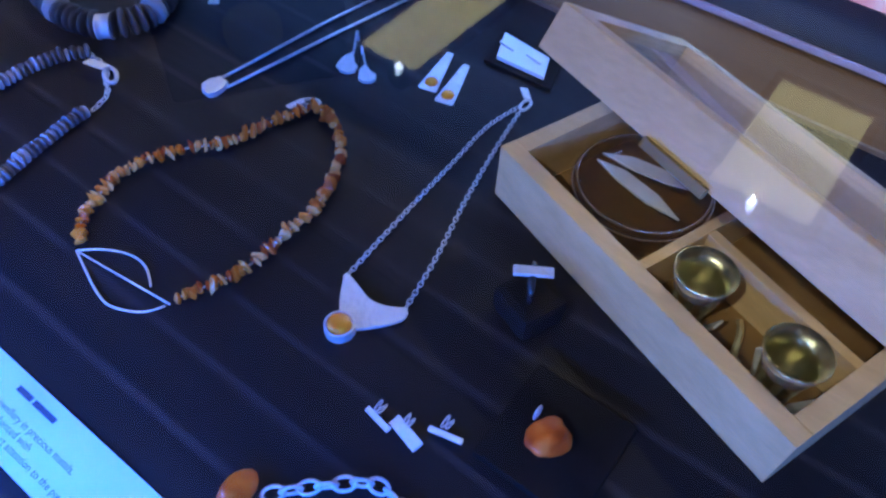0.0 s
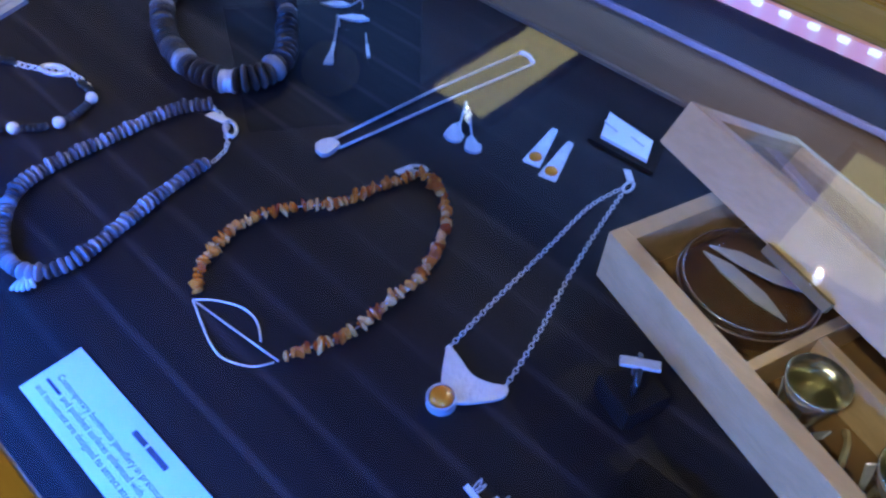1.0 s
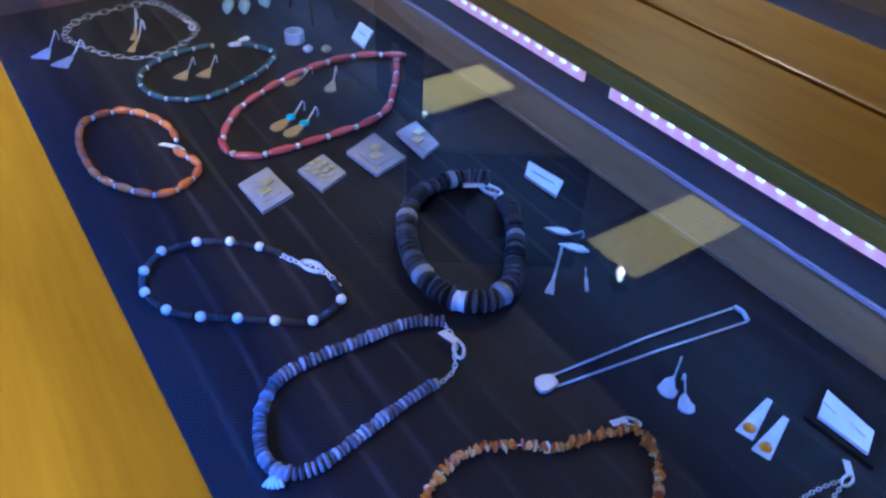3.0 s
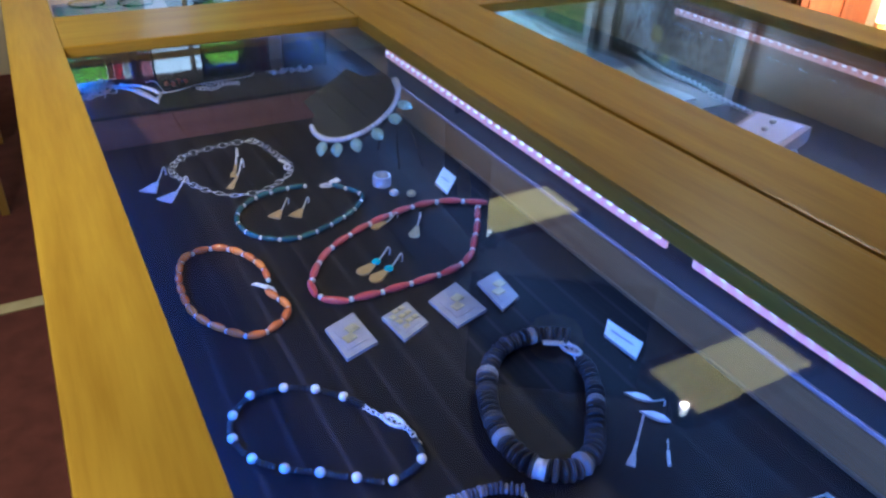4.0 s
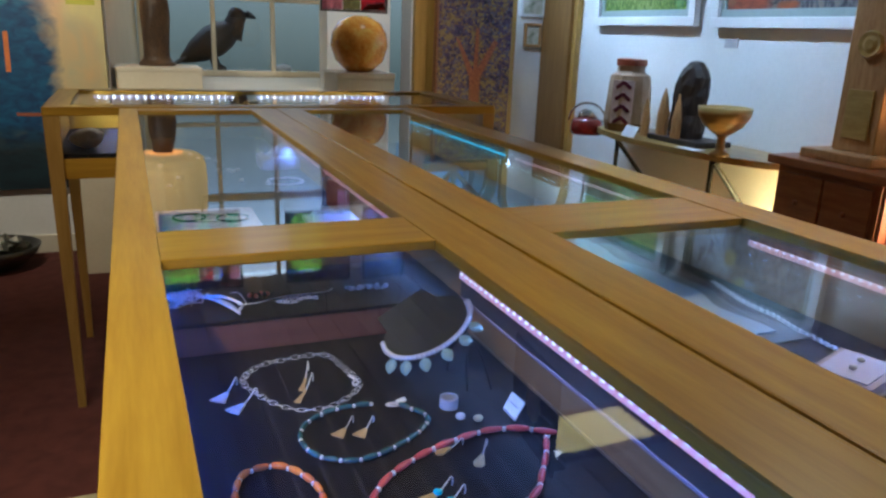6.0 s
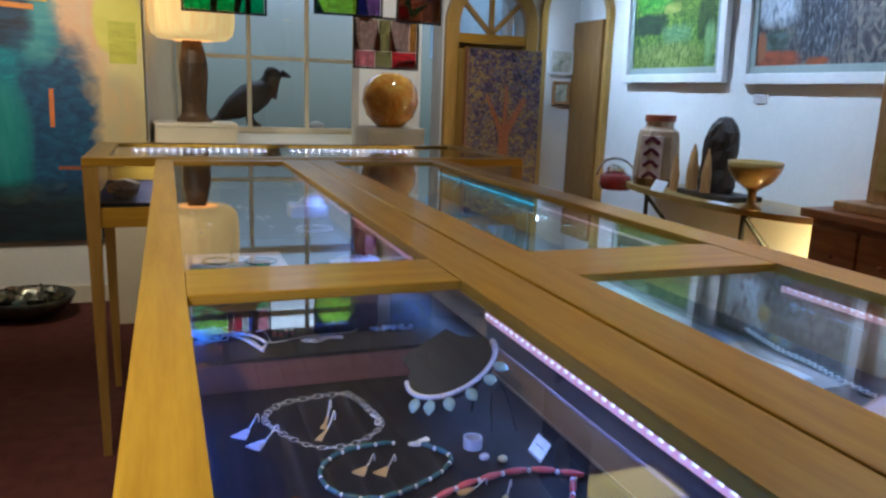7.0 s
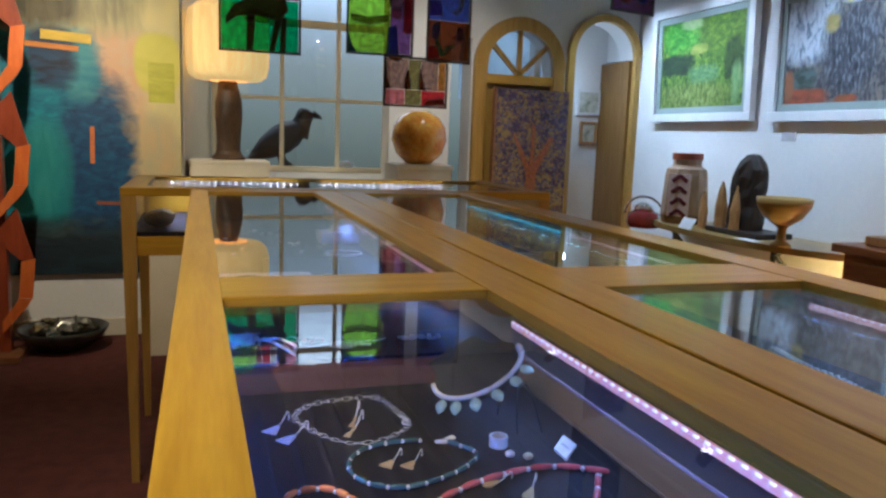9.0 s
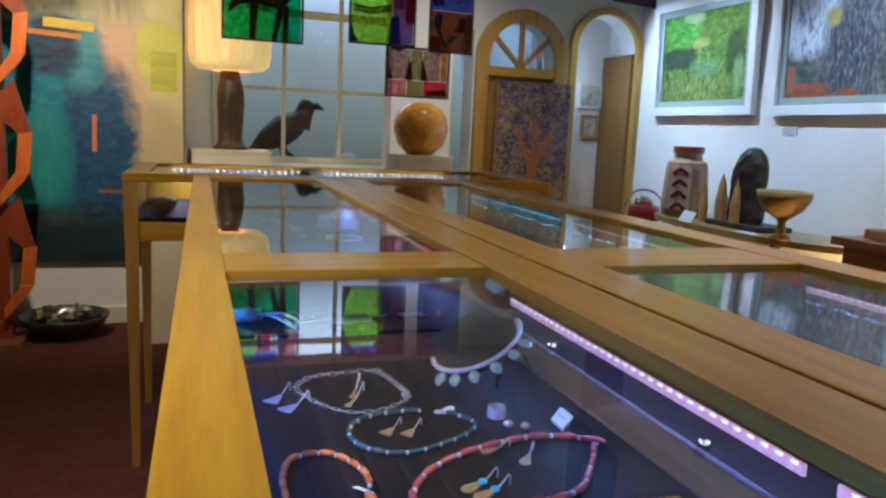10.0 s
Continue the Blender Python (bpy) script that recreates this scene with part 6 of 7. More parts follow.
def rock_mat():
    c = Canvas("grey_waterfall_painting", "Y")
    c.ground(7, (1, 2.4, 0.8), [(0.32, (0.030, 0.030, 0.036)), (0.44, (0.075, 0.072, 0.078)), (0.54, (0.15, 0.145, 0.15)), (0.64, (0.24, 0.20, 0.15)), (0.74, (0.34, 0.34, 0.36))], 1.6, 25)
    c.patch(0.84, 0.72, 0.24, 0.32, [(0.28, (0.14, 0.18, 0.26)), (0.40, (0.34, 0.40, 0.50)), (0.52, (0.60, 0.65, 0.72))], 0.5, 0.6, 6, (1, 3, 0.7), -15)
    c.patch(0.50, 0.45, 0.20, 0.40, [(0.34, (0.022, 0.024, 0.030)), (0.52, (0.07, 0.075, 0.09)), (0.66, (0.20, 0.21, 0.24))], 0.6, 0.8, 8, (1, 4, 0.6), 22)
    c.patch(0.64, 0.74, 0.05, 0.08, two((0.34, 0.27, 0.08), (0.46, 0.36, 0.14)), 0.7, 0.8, 8)
    c.patch(0.48, 0.95, 0.10, 0.05, two((0.26, 0.34, 0.48), (0.50, 0.45, 0.16)), 0.7, 0.8, 6)
    c.patch(0.86, 0.22, 0.12, 0.12, two((0.04, 0.06, 0.04), (0.10, 0.14, 0.14)), 0.6, 0.8, 8)
    c.patch(0.82, 0.06, 0.18, 0.08, two((0.36, 0.085, 0.035), (0.20, 0.06, 0.03)), 0.6, 0.9, 7)
    c.patch(0.96, 0.18, 0.04, 0.14, two((0.34, 0.12, 0.05), (0.26, 0.12, 0.06)), 0.6, 0.6, 7)
    c.patch(0.50, 0.03, 0.08, 0.04, two((0.34, 0.09, 0.03), (0.24, 0.08, 0.03)), 0.6, 0.9, 7)
    return c.done()


cv = thing("abstract_painting", (-0.80, YF, 0.40), "large abstract canvas in blue, teal, yellow and olive", "painting")
part("canvas", box(B(), -1.45, YF - 0.035, 0.40, -0.135, YF - 0.002, 2.36, 0.003), big_canvas_mat(), cv)
for n_, x0, x1, z0, z1, tilt, c in (("orange", -0.655, -0.63, 1.08, 1.30, 1, (0.72, 0.22, 0.05)), ("yellow", -0.90, -0.63, 1.79, 1.845, 3, (0.80, 0.55, 0.04)), ("ochre", -1.05, -0.70, 1.745, 1.775, 3, (0.70, 0.25, 0.03)), ("gold", -0.98, -0.78, 2.02, 2.08, -1, (0.75, 0.50, 0.04)), ("lime", -0.32, -0.17, 1.46, 1.70, 0, (0.60, 0.58, 0.06)), ("rust", -0.63, -0.45, 0.83, 0.85, 1, (0.30, 0.10, 0.05))):
    m = Matrix.Translation(((x0 + x1) / 2, YF - 0.0365, (z0 + z1) / 2)) @ Matrix.Rotation(radians(tilt), 4, "Y")
    part("paint_stroke", box(B(), -(x1 - x0) / 2, -0.0012, -(z1 - z0) / 2, (x1 - x0) / 2, 0.0012, (z1 - z0) / 2, m=m), mat("paint_" + n_, c, tuple(v * 0.7 for v in c), 9, 0.5, bump=0.4, stretch=(1, 1, 5)), cv)

for name, x0, x1, y0, y1, z, lab in (("plinth", 1.022, 1.345, 4.30, 4.60, 1.155, "white square plinth under an amber glass vase"), ("low_plinth", -0.31, 0.90, 4.72, 5.05, 0.70, "low white plinth against the window wall")):
    p = thing(name, ((x0 + x1) / 2, (y0 + y1) / 2, 0), lab, "plinth")
    part("body", box(B(), x0, y0, 0, x1, y1, z - 0.03, 0.003), CREAM if x0 < 0 else WHITE_PAINT, p)
    part("top", box(B(), x0 - 0.004, y0 - 0.004, z - 0.0298, x1 + 0.004, y1 + 0.004, z, 0.003), CREAM if x0 < 0 else WHITE_PAINT, p)

blk = thing("lamp_block", (0.155, 5.55, 0.982), "cream block under the table lamp on the deep sill", "block")
part("body", box(B(), -0.095, 5.34, 0.9825, 0.412, 5.76, 1.086, 0.003), CREAM, blk)
part("top", box(B(), -0.100, 5.335, 1.0862, 0.417, 5.765, 1.111, 0.004), CREAM, blk)
lampt = thing("table_lamp", (0.160, 5.54, 1.1112), "lit lamp with a rounded parchment shade on dark carved wood", "lamp")
bm = lathe(B(), [(0.0, 0), (0.112, 0), (0.112, 0.018), (0.092, 0.035), (0.084, 0.06), (0.080, 0.12), (0.086, 0.22), (0.090, 0.30), (0.087, 0.38), (0.074, 0.45), (0.062, 0.50), (0.056, 0.535), (0, 0.535)], (0.160, 5.54, 1.1114), 22, squash=(1, 0.7))
for v in bm.verts:
    v.co += 0.012 * Vector((noise.noise(v.co * 9), noise.noise(v.co * 9 + Vector((5, 0, 0))), 0)) if v.co.z > 1.15 else Vector((0, 0, 0))
part("stem", bm, LAMPWOOD, lampt, "dark carved wooden stem")
prof = [(0.126, 1.631), (0.214, 1.640), (0.252, 1.672), (0.266, 1.73), (0.269, 1.82), (0.267, 1.97), (0.252, 2.08), (0.208, 2.121), (0.126, 2.125), (0.126, 2.119), (0.202, 2.114), (0.246, 2.074), (0.261, 1.97), (0.262, 1.82), (0.259, 1.733), (0.245, 1.678), (0.210, 1.646), (0.126, 1.637), (0.126, 1.631)]
part("shade", lathe(B(), prof, (0.160, 5.54, 0), 36), SHADE, lampt, "glowing cream parchment shade", smooth=True)

# the bay is deep: what stands beyond its panes lies further out in the same measure
OUTSIDE = Matrix.Translation((-0.024, 0.26, 1.30)) @ Matrix.Scale(1.26, 4) @ Matrix.Translation((0.024, -0.26, -1.30))
bird = B()
lathe(bird, [(0, -0.24), (0.035, -0.21), (0.095, -0.10), (0.125, 0.02), (0.11, 0.11), (0.07, 0.18), (0.05, 0.21), (0, 0.225)], (0.50, 5.62, 1.245), 18, Matrix.Rotation(radians(58), 4, "Y"), (0.85, 1))
lathe(bird, [(0.085, 0), (0.072, 0.06), (0.06, 0.12), (0.062, 0.15), (0.05, 0.185), (0, 0.20)], (0.625, 5.62, 1.29), 16, Matrix.Rotation(radians(22), 4, "Y"), (1, 0.85))
lathe(bird, [(0.026, 0), (0.021, 0.03), (0.006, 0.07), (0, 0.075)], (0.735, 5.62, 1.440), 10, Matrix.Rotation(radians(112), 4, "Y"))
box(bird, -0.15, -0.05, -0.014, 0.06, 0.05, 0.014, 0.012, Matrix.Translation((0.34, 5.62, 1.15)) @ Matrix.Rotation(radians(-34), 4, "Y"))
for dy in (-0.04, 0.04):
    tube(bird, [(0.50, 5.62 + dy, 1.19), (0.53, 5.62 + dy, 1.10), (0.58, 5.62 + dy, 1.066)], 0.026, 8)
bmesh.ops.transform(bird, matrix=OUTSIDE, verts=bird.verts)
solo("bird_statue", bird, BOGWOOD, "dark carved bird statue on the outer ledge", "statue", smooth=True)
structure("window_ledge", box(B(), -0.4, 6.70, 0.90, 2.0, 7.40, 0.9951), mat("grey_stone_ledge", (0.30, 0.31, 0.30), (0.22, 0.23, 0.22), 12, 0.8, bump=0.3), "grey stone ledge outside the window", "ledge")
solo("stone_shard", ball(B(), (1.24, 7.01, 1.033), 0.063, (1.2, 0.7, 0.6), 8), WHITE_PAINT, "small pale stone on the ledge", "stone")
vase = thing("glass_vase", (1.185, 4.45, 1.155), "round amber glass vase on a white plinth", "vase")
part("body", lathe(B(), [(0, 0), (0.07, 0.0), (0.085, 0.012), (0.135, 0.06), (0.160, 0.14), (0.150, 0.21), (0.115, 0.265), (0.07, 0.29), (0.055, 0.30), (0.05, 0.295), (0.065, 0.284), (0.108, 0.258), (0.142, 0.208), (0.15, 0.14), (0, 0.02)], (1.185, 4.45, 1.1555), 36), AMBER_GLASS, vase, smooth=True)

# hanging stained glass
def leaded_panel(x0, x1, z0, z1, y, label, ground, shapes, turn=0.0):
    """A leaded glass panel on two chains: one coloured ground and pieces set proud of it, each edged in lead."""
    cx = (x0 + x1) / 2
    t = thing("stained_glass_panel", (cx, y, z0), label, "stained glass", "hanging glass panels")
    R = Matrix.Translation((cx, y, 0)) @ Matrix.Rotation(radians(turn), 4, "Z") @ Matrix.Translation((-cx, -y, 0))

    def fin(name, bm, material, lab=""):
        bmesh.ops.transform(bm, matrix=R, verts=bm.verts)
        return part(name, bm, material, t, lab)

    bm = B()
    for a in ((x0, z0, x1, z0 + 0.010), (x0, z1 - 0.010, x1, z1), (x0, z0 + 0.0102, x0 + 0.010, z1 - 0.0102), (x1 - 0.010, z0 + 0.0102, x1, z1 - 0.0102)):
        box(bm, a[0], y - 0.005, a[1], a[2], y + 0.005, a[3], 0.001)
    fin("lead_frame", bm, LEAD)
    w, h = x1 - x0, z1 - z0
    for gx0, gz0, gx1, gz1, c in ground:
        fin("ground_glass", box(B(), x0 + 0.011 + gx0 * (w - 0.022), y - 0.0012, z0 + 0.011 + gz0 * (h - 0.022), x0 + 0.009 + gx1 * (w - 0.022), y + 0.0012, z0 + 0.009 + gz1 * (h - 0.022)), SG[c])
    for k, (c, o) in enumerate(shapes):
        pts = [(x0 + u * w, z0 + v * h) for u, v in o]
        fin("glass_piece", facing(B(), pts, y - 0.0018 - 0.0004 * k, 0.0016), SG[c])
        fin("lead_line", tube(B(), [(px, y - 0.003 - 0.0004 * k, pz) for px, pz in pts], 0.0022, 5, True), LEAD)
    for x in (x0 + 0.02, x1 - 0.02):
        fin("chain", tube(B(), [(x, y, z1), (x, y, CEIL + 0.002)], 0.0014, 5), IRON)


blob = lambda cx, cz, r, q=1.0, n=12: [(cx + r * math.cos(2 * math.pi * k / n), cz + q * r * math.sin(2 * math.pi * k / n)) for k in range(n)]
SGY = 3.98
leaded_panel(0.064, 0.444, 1.678, 2.085, SGY, "green leaded glass panel with a brown horse", [(0, 0, 1, 0.62, "green"), (0, 0.62, 0.44, 0.90, "lime"), (0.44, 0.62, 0.52, 0.90, "brown"), (0.52, 0.62, 0.64, 0.90, "red"), (0.64, 0.62, 0.72, 0.90, "white"), (0.72, 0.62, 0.82, 0.90, "blue"), (0.82, 0.62, 1, 0.90, "pink"), (0, 0.90, 0.40, 1, "green"), (0.40, 0.90, 0.72, 1, "blue"), (0.72, 0.90, 1, 1, "pink")],
             [("lime", [(0.30, 0.36), (0.58, 0.34), (0.62, 0.46), (0.44, 0.50), (0.28, 0.46)]), ("brown", [(0.08, 0.30), (0.22, 0.40), (0.42, 0.42), (0.72, 0.38), (0.84, 0.50), (0.80, 0.64), (0.60, 0.66), (0.35, 0.60), (0.18, 0.52), (0.08, 0.38)]), ("brown", [(0.33, 0.02), (0.40, 0.02), (0.44, 0.44), (0.34, 0.46)]), ("brown", [(0.60, 0.02), (0.66, 0.02), (0.76, 0.40), (0.68, 0.42)]), ("brown", [(0.74, 0.02), (0.80, 0.02), (0.82, 0.42), (0.75, 0.42)]), ("olive", [(0.10, 0.56), (0.34, 0.64), (0.44, 0.62), (0.40, 0.70), (0.12, 0.68)]), ("brown", [(0.80, 0.62), (0.86, 0.62), (0.82, 0.90), (0.76, 0.90)])], 2)
leaded_panel(0.664, 1.001, 1.705, 2.085, SGY, "blue and green leaded glass panel with a round tree", [(0, 0, 0.66, 0.86, "lime"), (0, 0.86, 0.66, 1, "blue"), (0.66, 0, 1, 1, "violet")],
             [("blue", [(0.02, 0.02), (0.16, 0.02), (0.08, 0.12), (0.02, 0.30)]), ("blue", [(0.02, 0.62), (0.08, 0.76), (0.18, 0.85), (0.02, 0.85)]), ("olive", [(0.50, 0.85), (0.60, 0.76), (0.65, 0.62), (0.65, 0.85)]), ("olive", [(0.06, 0.42), (0.34, 0.38), (0.62, 0.44), (0.62, 0.52), (0.34, 0.47), (0.06, 0.50)]), ("red", [(0.84, 0.3), (0.97, 0.3), (0.97, 0.97), (0.84, 0.97)]), ("white", blob(0.74, 0.72, 0.10, 1.5)), ("blue", [(0.6, 0.02), (0.78, 0.02), (0.74, 0.4), (0.62, 0.36)]), ("green", [(0.10, 0.87), (0.22, 0.86), (0.22, 0.97), (0.10, 0.97)]), ("white", [(0.30, 0.87), (0.44, 0.87), (0.44, 0.97), (0.30, 0.97)]), ("pink", [(0.64, 0.50), (0.80, 0.46), (0.82, 0.58), (0.68, 0.64)])], -3)
leaded_panel(1.061, 1.302, 1.687, 2.085, SGY - 0.03, "dark red leaded glass panel with a leaf and a crescent moon", [(0, 0, 1, 0.52, "brown"), (0, 0.52, 1, 1, "blue")],
             [("blue", [(0.10, 0.30), (0.24, 0.26), (0.30, 0.44), (0.20, 0.50), (0.10, 0.44)]), ("violet", [(0.66, 0.26), (0.84, 0.30), (0.82, 0.46), (0.68, 0.44)]), ("green", [(0.16, 0.24), (0.34, 0.06), (0.44, 0.20), (0.70, 0.24), (0.38, 0.12), (0.24, 0.30)]), ("amber", [(0.84, 0.05), (0.97, 0.05), (0.97, 0.50), (0.86, 0.48)]), ("red", [(0.03, 0.03), (0.3, 0.05), (0.25, 0.2), (0.03, 0.2)]),
              ("white", [(0.52, 0.62), (0.66, 0.60), (0.78, 0.66), (0.82, 0.76), (0.76, 0.86), (0.62, 0.90), (0.72, 0.82), (0.72, 0.72), (0.64, 0.66)]), ("white", [(0.10, 0.88), (0.42, 0.90), (0.38, 0.97), (0.12, 0.97)]), ("violet", [(0.05, 0.56), (0.34, 0.58), (0.28, 0.76), (0.05, 0.74)])], 5)
leaded_panel(0.900, 1.254, 1.466, 1.729, SGY + 0.19, "red leaded glass panel with pale rounded shapes", [(0, 0, 0.32, 0.34, "pink"), (0.32, 0, 0.60, 0.34, "olive"), (0.60, 0, 1, 0.34, "red"), (0, 0.34, 0.38, 1, "rose"), (0.38, 0.34, 0.58, 1, "olive"), (0.58, 0.34, 0.88, 1, "rose"), (0.88, 0.34, 1, 1, "amber")],
             [("brown", [(0.02, 0.35), (0.12, 0.35), (0.05, 0.55), (0.02, 0.98)]), ("brown", [(0.30, 0.35), (0.42, 0.35), (0.40, 0.62), (0.36, 0.80)]), ("brown", [(0.54, 0.35), (0.66, 0.35), (0.60, 0.60), (0.56, 0.78)]), ("brown", [(0.60, 0.04), (0.97, 0.06), (0.94, 0.20), (0.70, 0.16)]), ("brown", [(0.02, 0.98), (0.30, 0.98), (0.20, 0.88)]), ("brown", [(0.62, 0.98), (0.97, 0.98), (0.82, 0.88)])], 0)
leaded_panel(1.73, 2.00, 1.905, 2.20, 3.35, "leaded glass panel in violet, red and blue", [(0, 0, 1, 1, "violet")],
             [("red", blob(0.3, 0.3, 0.18)), ("blue", blob(0.7, 0.35, 0.2)), ("amber", blob(0.5, 0.75, 0.15)), ("pink", blob(0.12, 0.6, 0.1))], 14)

def hanging_board(a, b, z0, z1, label):
    """A dark leaded panel on two wires under the ceiling, with one amber light in it."""
    t = thing("stained_glass_panel", ((a[0] + b[0]) / 2, (a[1] + b[1]) / 2, z0), label, "stained glass", "hanging glass panels")
    L = math.hypot(b[0] - a[0], b[1] - a[1])
    m = Matrix.Translation((*a, 0)) @ Matrix.Rotation(math.atan2(b[1] - a[1], b[0] - a[0]), 4, "Z")
    part("dark_glass", box(B(), 0, -0.004, z0, L, 0.004, z1, 0.001, m), mat("dark_blue_black_glass", (0.018, 0.026, 0.050), (0.010, 0.014, 0.030), 6, 0.25), t)
    o = [(L * 0.5 + L * 0.16 * u, z0 + (z1 - z0) * 0.5 + (z1 - z0) * 0.22 * v) for u, v in blob(0, 0, 1, 1, 14)]
    bm = facing(B(), o, -0.0045, 0.002)
    bmesh.ops.transform(bm, matrix=m, verts=bm.verts)
    part("amber_light", bm, mat("ochre_glass", (0.55, 0.38, 0.06), (0.40, 0.25, 0.04), 20, 0.3), t, "oval of ochre glass")
    for u in (0.04, L - 0.04):
        p = m @ Vector((u, 0, 0))
        part("wire", tube(B(), [(p.x, p.y, z1), (p.x, p.y, CEIL + 0.002)], 0.0014, 5), IRON, t)


hanging_board((1.42, 2.85), (1.37, 2.41), 2.0, 2.42, "dark leaded panel with an ochre oval under the ceiling")
hanging_board((0.93, 1.80), (1.36, 1.49), 2.0, 2.42, "broad dark blue leaded panel under the ceiling")

# mosaic picture
def mosaic_mat():
    m = bpy.data.materials.new("mosaic_tesserae")
    m.use_nodes = True
    nt = m.node_tree
    b = nt.nodes["Principled BSDF"]
    b.inputs["Roughness"].default_value = 0.25
    tc, v, n = nt.nodes.new("ShaderNodeTexCoord"), nt.nodes.new("ShaderNodeTexVoronoi"), nt.nodes.new("ShaderNodeTexNoise")
    v.inputs["Scale"].default_value, n.inputs["Scale"].default_value = 62, 7
    nt.links.new(tc.outputs["Object"], v.inputs["Vector"])
    nt.links.new(tc.outputs["Object"], n.inputs["Vector"])
    sep = nt.nodes.new("ShaderNodeSeparateColor")
    nt.links.new(v.outputs["Color"], sep.inputs[0])
    a = nt.nodes.new("ShaderNodeMath")
    a.operation = "MULTIPLY_ADD"
    a.inputs[1].default_value = 0.55
    nt.links.new(sep.outputs[0], a.inputs[0])
    nt.links.new(n.outputs["Fac"], a.inputs[2])
    r = nt.nodes.new("ShaderNodeValToRGB")
    r.color_ramp.elements.remove(r.color_ramp.elements[0])
    for k, (pos, col) in enumerate([(0.42, (0.02, 0.018, 0.035)), (0.58, (0.055, 0.035, 0.085)), (0.70, (0.10, 0.06, 0.11)), (0.79, (0.19, 0.11, 0.035)), (0.88, (0.085, 0.085, 0.16)), (0.97, (0.27, 0.18, 0.07))]):
        e = r.color_ramp.elements[0] if k == 0 else r.color_ramp.elements.new(pos)
        e.position, e.color = pos, (*col, 1)
    nt.links.new(a.outputs[0], r.inputs[0])
    nt.links.new(r.outputs[0], b.inputs["Base Color"])
    return m


mo = thing("mosaic_picture", (2.20, 5.12, 0.86), "tall mosaic picture of an orange tree on violet", "mosaic")
part("panel", box(B(), 1.925, 5.105, 0.62, 2.475, 5.14, 1.665, 0.003), mosaic_mat(), mo)
part("edge", box(B(), 1.905, 5.10, 0.62, 1.9245, 5.145, 1.67, 0.002), DARKWOOD, mo)
TREE = mat("orange_mosaic_glass", (0.34, 0.11, 0.035), (0.20, 0.05, 0.018), 60, 0.3, bump=0.4)
for k, pts in enumerate(([(2.12, 0.62), (2.30, 0.62), (2.245, 0.86), (2.245, 1.12), (2.165, 1.12), (2.17, 0.86)], [(2.17, 1.08), (2.20, 1.12), (2.08, 1.34), (2.05, 1.36)], [(2.20, 1.12), (2.24, 1.08), (2.37, 1.33), (2.34, 1.35)], [(2.19, 1.1), (2.22, 1.1), (2.225, 1.42), (2.20, 1.42)])):
    part("tree_limb", facing(B(), pts, 5.1045 - 0.0007 * k, 0.003), TREE, mo)
solo("mosaic_stand", box(B(), 1.93, 5.06, 0, 2.47, 5.19, 0.62, 0.004), DARKWOOD, "dark wooden stand under the mosaic", "stand")

# small framed pictures in the passage
for x0, x1, z0, z1, c in ((2.83, 3.04, 1.53, 1.73, WHITE_PAINT), (2.87, 3.02, 1.30, 1.48, PALEWOOD)):
    f = thing("small_picture", ((x0 + x1) / 2, YF + 0.418, z0), "small framed picture on the passage wall", "picture", "small passage pictures")
    bm = B()
    for a in ((x0, z0, x1, z0 + 0.02), (x0, z1 - 0.02, x1, z1), (x0, z0 + 0.0201, x0 + 0.02, z1 - 0.0201), (x1 - 0.02, z0 + 0.0201, x1, z1 - 0.0201)):
        box(bm, a[0], YF + 0.395, a[1], a[2], YF + 0.418, a[3], 0.002)
    part("frame", bm, c, f)
    part("print", box(B(), x0 + 0.0201, YF + 0.405, z0 + 0.0201, x1 - 0.0201, YF + 0.417, z1 - 0.0201), painted("print_%s" % c.name, [(0.4, (0.10, 0.16, 0.08)), (0.7, (0.5, 0.5, 0.4)), (0.9, (0.7, 0.7, 0.66))], 14, (1, 1, 1), 0.5), f)

# ---- right wall: paintings, table, chest ----
def wall_picture(y0, y1, z0, z1, material, label):
    """A white deep frame that leans forward a little, a grey-green mount and a painting."""
    t = thing("wall_painting", (XR, (y0 + y1) / 2, z0), label, "painting", "paintings on the white wall")
    R = Matrix.Translation((XR - 0.004, 0, z0)) @ Matrix.Rotation(radians(-2.0), 4, "Y")
    h, fw, mw = z1 - z0, 0.055, 0.04
    bm = B()
    for a in ((y0, 0, y1, fw), (y0, h - fw, y1, h), (y0, fw + 0.0002, y0 + fw, h - fw - 0.0002), (y1 - fw, fw + 0.0002, y1, h - fw - 0.0002)):
        box(bm, -0.045, a[0], a[1], 0, a[2], a[3], 0.004, R)
    part("frame", bm, WHITE_PAINT, t, "white wooden frame")
    bm = B()
    i = fw + 0.0005
    for a in ((y0 + i, i, y1 - i, i + mw), (y0 + i, h - i - mw, y1 - i, h - i), (y0 + i, i + mw + 0.0002, y0 + i + mw, h - i - mw - 0.0002), (y1 - i - mw, i + mw + 0.0002, y1 - i, h - i - mw - 0.0002)):
        box(bm, -0.026, a[0], a[1], -0.004, a[2], a[3], 0.001, R)
    part("mount", bm, MOUNT, t, "grey-green inner frame")
    part("canvas", box(B(), -0.018, y0 + i + mw + 0.0004, i + mw + 0.0004, -0.003, y1 - i - mw - 0.0004, h - i - mw - 0.0004, 0, R), material, t)


